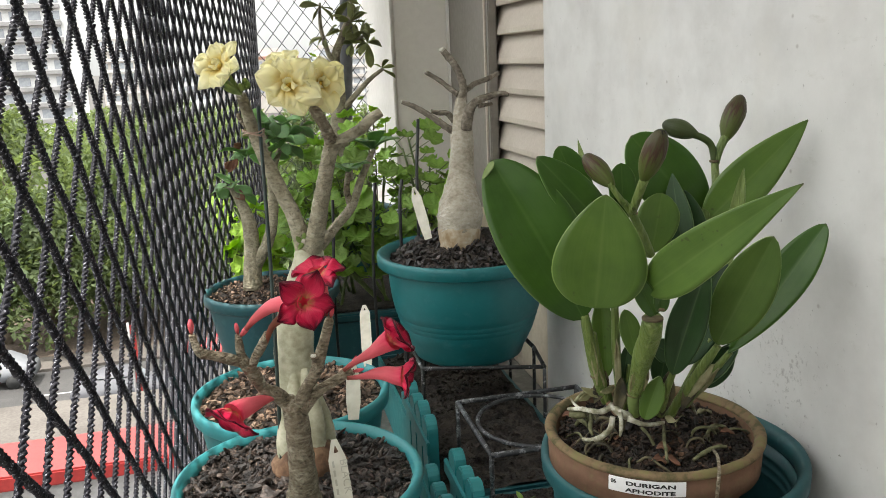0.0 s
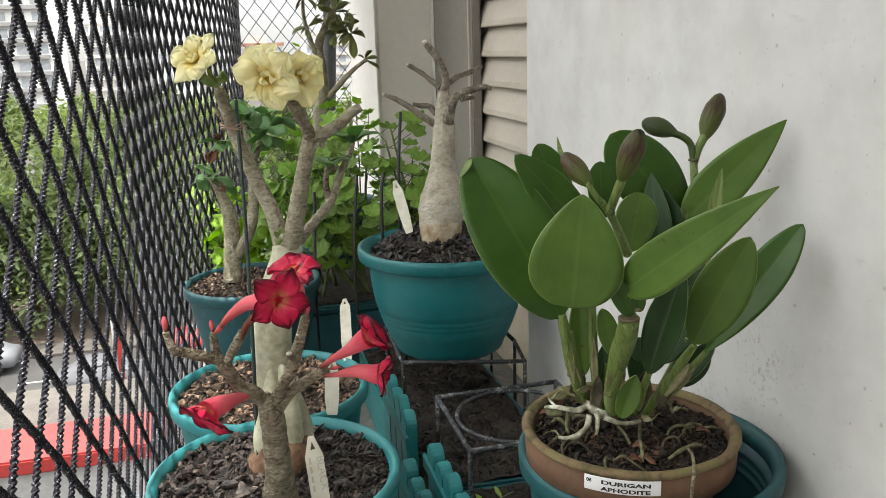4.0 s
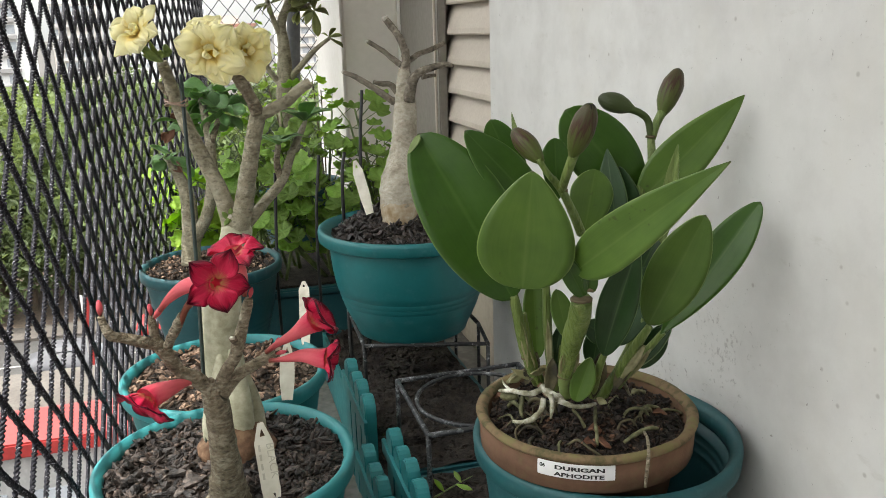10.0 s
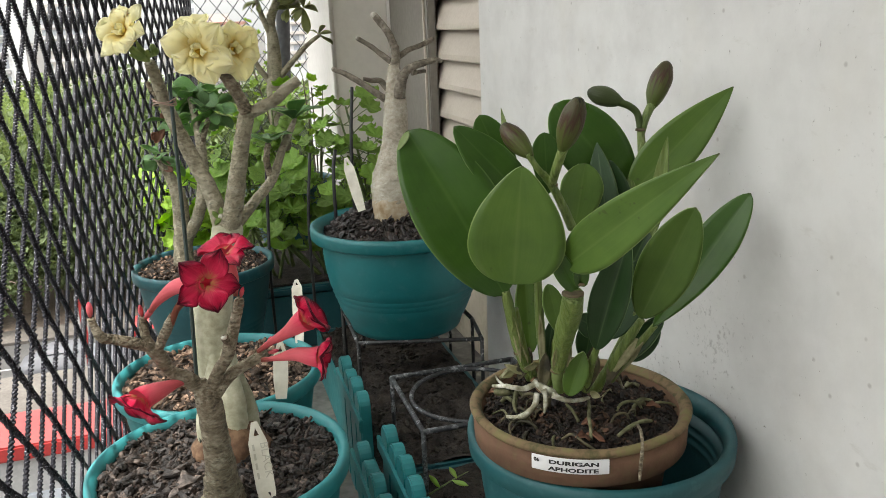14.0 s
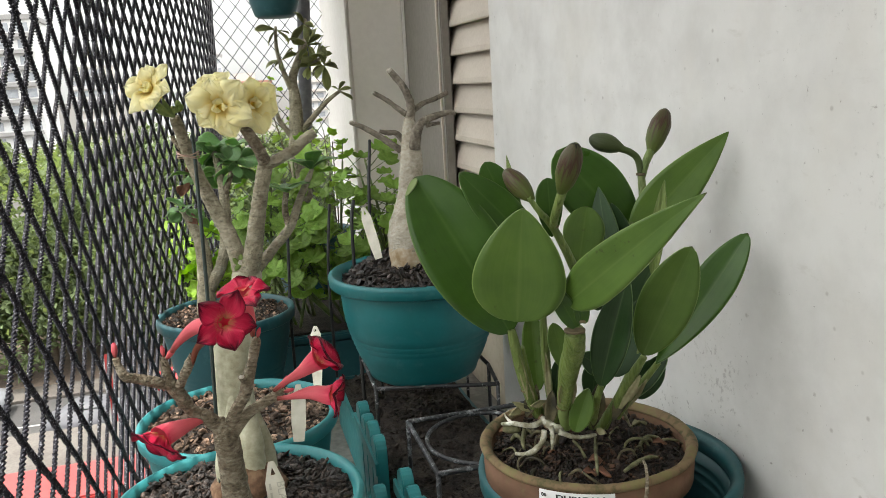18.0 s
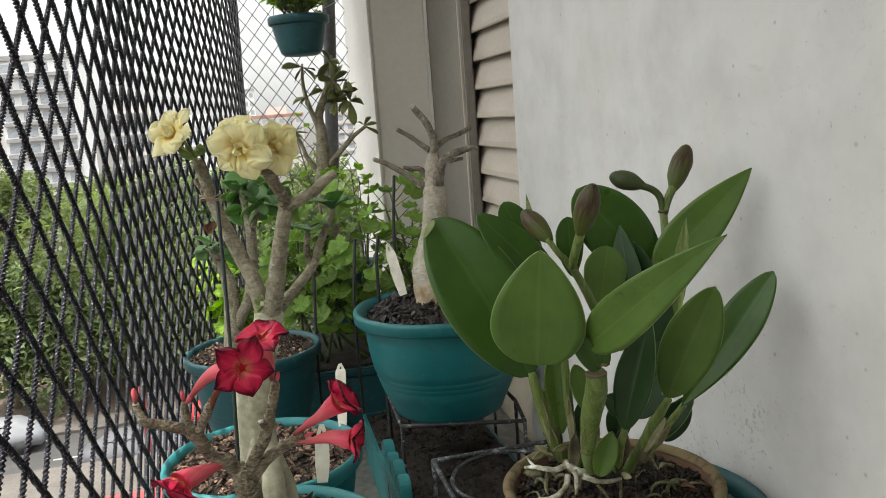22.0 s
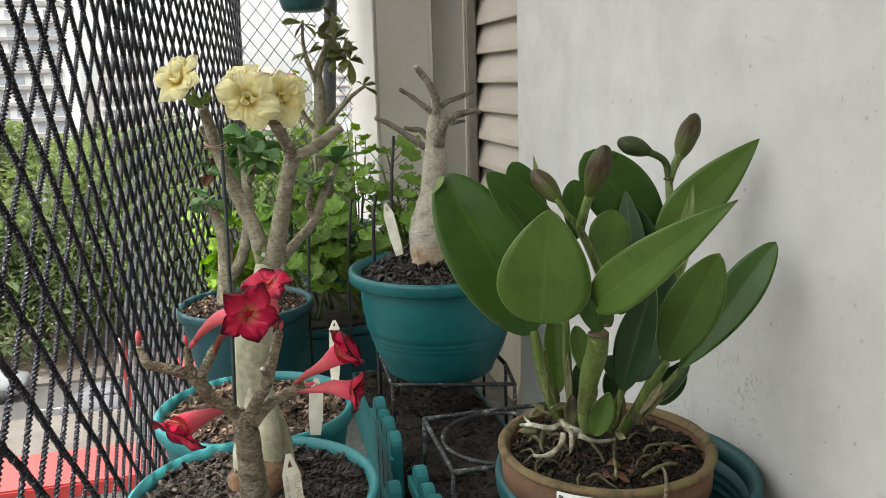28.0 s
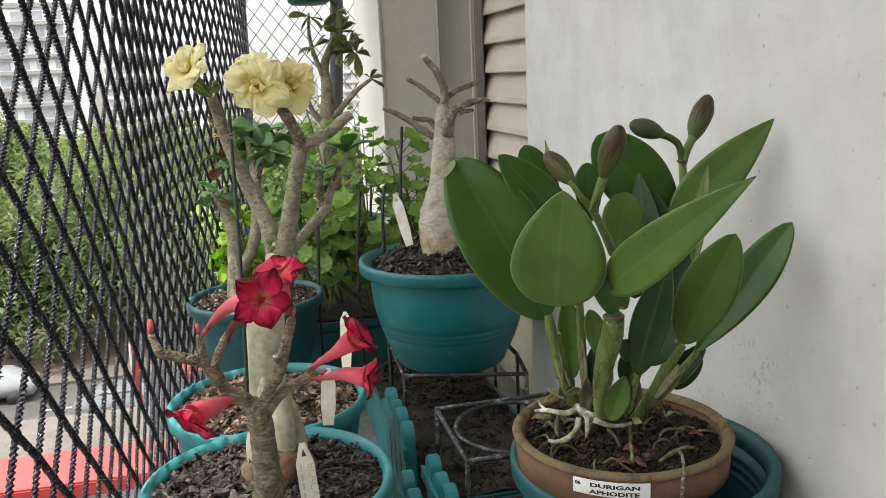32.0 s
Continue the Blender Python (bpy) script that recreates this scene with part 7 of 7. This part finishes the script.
for k in range(14):
    tagged(part("road_marking", box(bmesh.new(), (-30 + 4 * k, 38.0, GROUND_Z + .03), (-28 + 4 * k, 38.15, GROUND_Z + .036)), WHITE_PAINT, smooth=False), "white dashed lane marking", "road marking", "lane dashes", "structure")

# a low shop with a red canopy beside the street
shop = thing("shop", (-5.5, 24, GROUND_Z), "low white shop with a red metal canopy", "building")
part("wall", box(bmesh.new(), (-9.6, 22.4, GROUND_Z), (-2.4, 27.5, GROUND_Z + 3.3)), WHITE_PAINT, shop, smooth=False)
part("canopy", box(bmesh.new(), (-10, 22.1, GROUND_Z + 3.32), (-2.2, 24.4, GROUND_Z + 3.75), .05), RED_ROOF, shop, "red canopy", smooth=False)
part("roof", box(bmesh.new(), (-9.8, 24.45, GROUND_Z + 3.32), (-2.3, 27.7, GROUND_Z + 3.6), .05), PAVING, shop, smooth=False)
for k in range(4):
    part("window", box(bmesh.new(), (-9.0 + 1.7 * k, 22.3, GROUND_Z + .8), (-7.8 + 1.7 * k, 22.4, GROUND_Z + 2.2)), GLASS_HAZED, shop, smooth=False)
for k, x in enumerate((-5.2,)):
    b = thing("banner_post", (x, 32.5, GROUND_Z), "tall red and white advertising banner post", "banner", "banners")
    part("pole", tube(bmesh.new(), [(x, 32.5, GROUND_Z, .05), (x, 32.5, GROUND_Z + 2, .05), (x, 32.5, GROUND_Z + 4.6, .05)], 4, 8), WHITE_PAINT, b)
    part("banner", box(bmesh.new(), (x + .06, 32.45, GROUND_Z + 1.4), (x + .25, 32.5, GROUND_Z + 4.5), .01), RED_ROOF, b, smooth=False)


def car(at, colour, turn, label):
    m, nt, b_ = material("car_paint", .6)
    nt.links.new(ramp(nt, noise_of(nt, 2.0), [(.3, colour), (.7, tuple(min(1, c * 1.15) for c in colour))]), b_.inputs["Base Color"])
    e = thing("parked_car", at, label, "car", "parked cars")
    e.rotation_euler = (0, 0, turn)
    bpy.context.view_layer.update()
    M = pose(*at, 0, 0, math.degrees(turn))

    def put(bm):
        bmesh.ops.transform(bm, matrix=M, verts=bm.verts)
        return bm

    prof = [(-2.1, .3), (-2.15, .75), (-1.7, .9), (-.9, .95), (-.35, 1.42), (.95, 1.44), (1.7, .98), (2.1, .9), (2.15, .35)]
    bm = bmesh.new()
    sides = [[bm.verts.new((x, y * (1 if z < 1.0 else .82), z)) for x, z in prof] for y in (-.85, .85)]
    n = len(prof)
    for k in range(n):
        bm.faces.new((sides[0][k], sides[0][(k + 1) % n], sides[1][(k + 1) % n], sides[1][k]))
    bm.faces.new(sides[0])
    bm.faces.new(sides[1][::-1])
    bmesh.ops.recalc_face_normals(bm, faces=bm.faces)
    bmesh.ops.bevel(bm, geom=bm.edges[:], offset=.05, segments=2, affect="EDGES")
    part("body", put(bm), m, e)
    for s in (-1, 1):
        bm = bmesh.new()
        vs = [bm.verts.new((x, s * (.86 if z < 1.0 else .735), z)) for x, z in ((-.75, 1.0), (-.32, 1.36), (.9, 1.38), (1.4, 1.02))]
        f = bm.faces.new(vs)
        bmesh.ops.solidify(bm, geom=[f], thickness=.02)
        part("side_window", put(bm), GLASS_HAZED, e, smooth=False)
    bm = bmesh.new()
    f = bm.faces.new([bm.verts.new(p) for p in ((-.93, -.7, 1.0), (-.93, .7, 1.0), (-.42, .6, 1.4), (-.42, -.6, 1.4))])
    bmesh.ops.solidify(bm, geom=[f], thickness=.02)
    part("windscreen", put(bm), GLASS_HAZED, e, smooth=False)
    for x in (-1.3, 1.3):
        for y in (-.8, .8):
            bm = bmesh.new()
            bmesh.ops.create_cone(bm, cap_ends=True, segments=18, radius1=.32, radius2=.32, depth=.2, matrix=pose(x, y, .32, 90))
            part("wheel", put(bm), TYRE, e)
    return e


car((-12.8, 40.2, GROUND_Z + .03), (.14, .145, .155), 0, "silver parked car at the kerb of the street")
car((-6.2, 36.2, GROUND_Z + .03), (.08, .08, .09), math.pi, "dark grey car on the street")
car((-2.0, 40.2, GROUND_Z + .03), (.4, .03, .03), 0, "red parked car at the kerb")


def tree(at, h, spread, seed, mat):
    """A street tree: tapered trunk, limbs, and a crown of some thousands of small leaf sprays in uneven clumps."""
    rng = random.Random(seed)
    x, y, z = at
    e = thing("tree", at, "leafy green street tree below the balcony", "tree", "street trees")
    fork = Vector((x, y, z + h * .38))
    part("trunk", tube(bmesh.new(), [(x, y, z - .1, .24), (x + .1, y, z + h * .2, .18), (*fork, .15)], 8, 10, .1, 0, 2), TRUNK, e)
    verts, faces, uvs = [], [], []
    for k in range(13):
        a = k * 2.4
        rad = spread * rng.uniform(.25, 1.0)
        c = Vector((x + math.cos(a) * rad, y + math.sin(a) * rad, z + h * rng.uniform(.2, .93)))
        if k < 7:
            part("limb", tube(bmesh.new(), [(*fork, .1), (*fork.lerp(c, .5), .07), (*c, .02)], 6, 6, .1, 0, 2), TRUNK, e)
        cr = spread * rng.uniform(.35, .62)
        for _ in range(330):
            d = Vector((rng.gauss(0, 1), rng.gauss(0, 1), rng.gauss(0, .75))).normalized() * cr * rng.uniform(.45, 1.08) ** .6
            p = c + d
            s = rng.uniform(.14, .34)
            m = Euler((rng.uniform(-1, 1), rng.uniform(-1, 1), rng.uniform(0, 6.3))).to_matrix()
            i = len(verts)
            verts += [tuple(p + m @ Vector(q)) for q in ((-s, 0, 0), (0, -s * .45, .04), (s, 0, -.05), (0, s * .45, .04))]
            faces.append((i, i + 1, i + 2, i + 3))
    me = bpy.data.meshes.new("crown")
    me.from_pydata(verts, [], faces)
    me.uv_layers.new()
    me.materials.append(mat)
    cr = new("crown", me)
    cr.parent = e
    cr.matrix_parent_inverse = e.matrix_basis.inverted()
    cr["kind"] = "stuff"
    return e


rng = random.Random(50)
for k, (x, y, h) in enumerate(((-13.5, 42.5, 6.5), (-9.8, 42.2, 6.0), (-6.2, 42.6, 5.5), (-2.6, 42.3, 6), (1.5, 42.8, 6), (-11.5, 44, 9.5), (-7.5, 46, 9.0), (-3.6, 44, 8.4), (.2, 47, 8.6), (4.5, 48, 8.0), (-14.5, 52, 11), (-9.5, 55, 10.5), (-5.0, 56, 10), (-.5, 58, 9.5), (4.5, 57, 9.0), (9, 52, 8.5), (-17, 60, 11), (-12, 66, 10.5), (-6.5, 68, 10.5), (-1, 70, 10), (6, 70, 9.5), (-22, 74, 11.5), (12, 64, 9))):
    tree((x, y + 4, GROUND_Z), h + 1.0, rng.uniform(2.6, 3.5), 60 + k, TREE_LEAF if k % 3 else TREE_LEAF_DARK)


def building(lo, hi, floors, bays, mats, label, ledges=True):
    (x0, y0), (x1, y1), z1 = lo, hi[:2], hi[2]
    e = thing("apartment_building", ((x0 + x1) / 2, (y0 + y1) / 2, GROUND_Z), label, "building", "far buildings")
    part("wall", box(bmesh.new(), (x0, y0, GROUND_Z), (x1, y1, z1)), mats[0], e, smooth=False)
    part("roof", box(bmesh.new(), (x0 - .3, y0 - .3, z1), (x1 + .3, y1, z1 + .9), .05), mats[1], e, smooth=False)
    part("roof_house", box(bmesh.new(), (x0 + (x1 - x0) * .3, y0 + 2, z1 + .9), (x0 + (x1 - x0) * .7, y1 - 1, z1 + 3.2), .05), mats[0], e, smooth=False)
    fh = (z1 - GROUND_Z) / floors
    bw = (x1 - x0) / bays
    pane = bpy.data.meshes.new("window")
    bm = box(bmesh.new(), (-bw * .31, -.12, -fh * .26), (bw * .31, .0, fh * .26))
    bm.to_mesh(pane)
    bm.free()
    pane.materials.append(GLASS_HAZED)
    for f in range(floors):
        if GROUND_Z + f * fh < -8:
            continue
        for b_ in range(bays):
            w = new("window", pane)
            w.parent = e
            w.matrix_parent_inverse = e.matrix_basis.inverted()
            w.matrix_basis = pose(x0 + (b_ + .5) * bw, y0, GROUND_Z + (f + .55) * fh)
        if ledges:
            part("balcony", box(bmesh.new(), (x0 + .4, y0 - .9, GROUND_Z + f * fh - .1), (x1 - .4, y0, GROUND_Z + f * fh + .55), .02), mats[1], e, smooth=False)
    return e


building((-42.5, 163), (-30, 177, 15.5), 10, 4, (FACADE, WHITE_PAINT), "tall white apartment tower with rows of balconies")
building((-36, 236), (-25.5, 250, 9.5), 8, 5, (FACADE_TAN, FACADE), "pale tan apartment block behind the trees")
building((-19, 240), (-8, 252, 2.0), 6, 5, (FACADE, FACADE), "low pale apartment block behind the trees", False)
building((1, 258), (16, 270, 3.0), 6, 6, (FACADE_TAN, TILE), "tan apartment block with a brick red roof", False)
building((20, 230), (34, 244, 5.0), 7, 5, (FACADE, FACADE_TAN), "pale apartment block in the distance")
building((-68, 200), (-54, 215, 9.0), 8, 5, (FACADE_TAN, FACADE), "tan apartment tower in the distance")
building((-3, 280), (2.5, 290, 12.0), 9, 3, (FACADE, WHITE_PAINT), "slim white tower in the far distance", False)
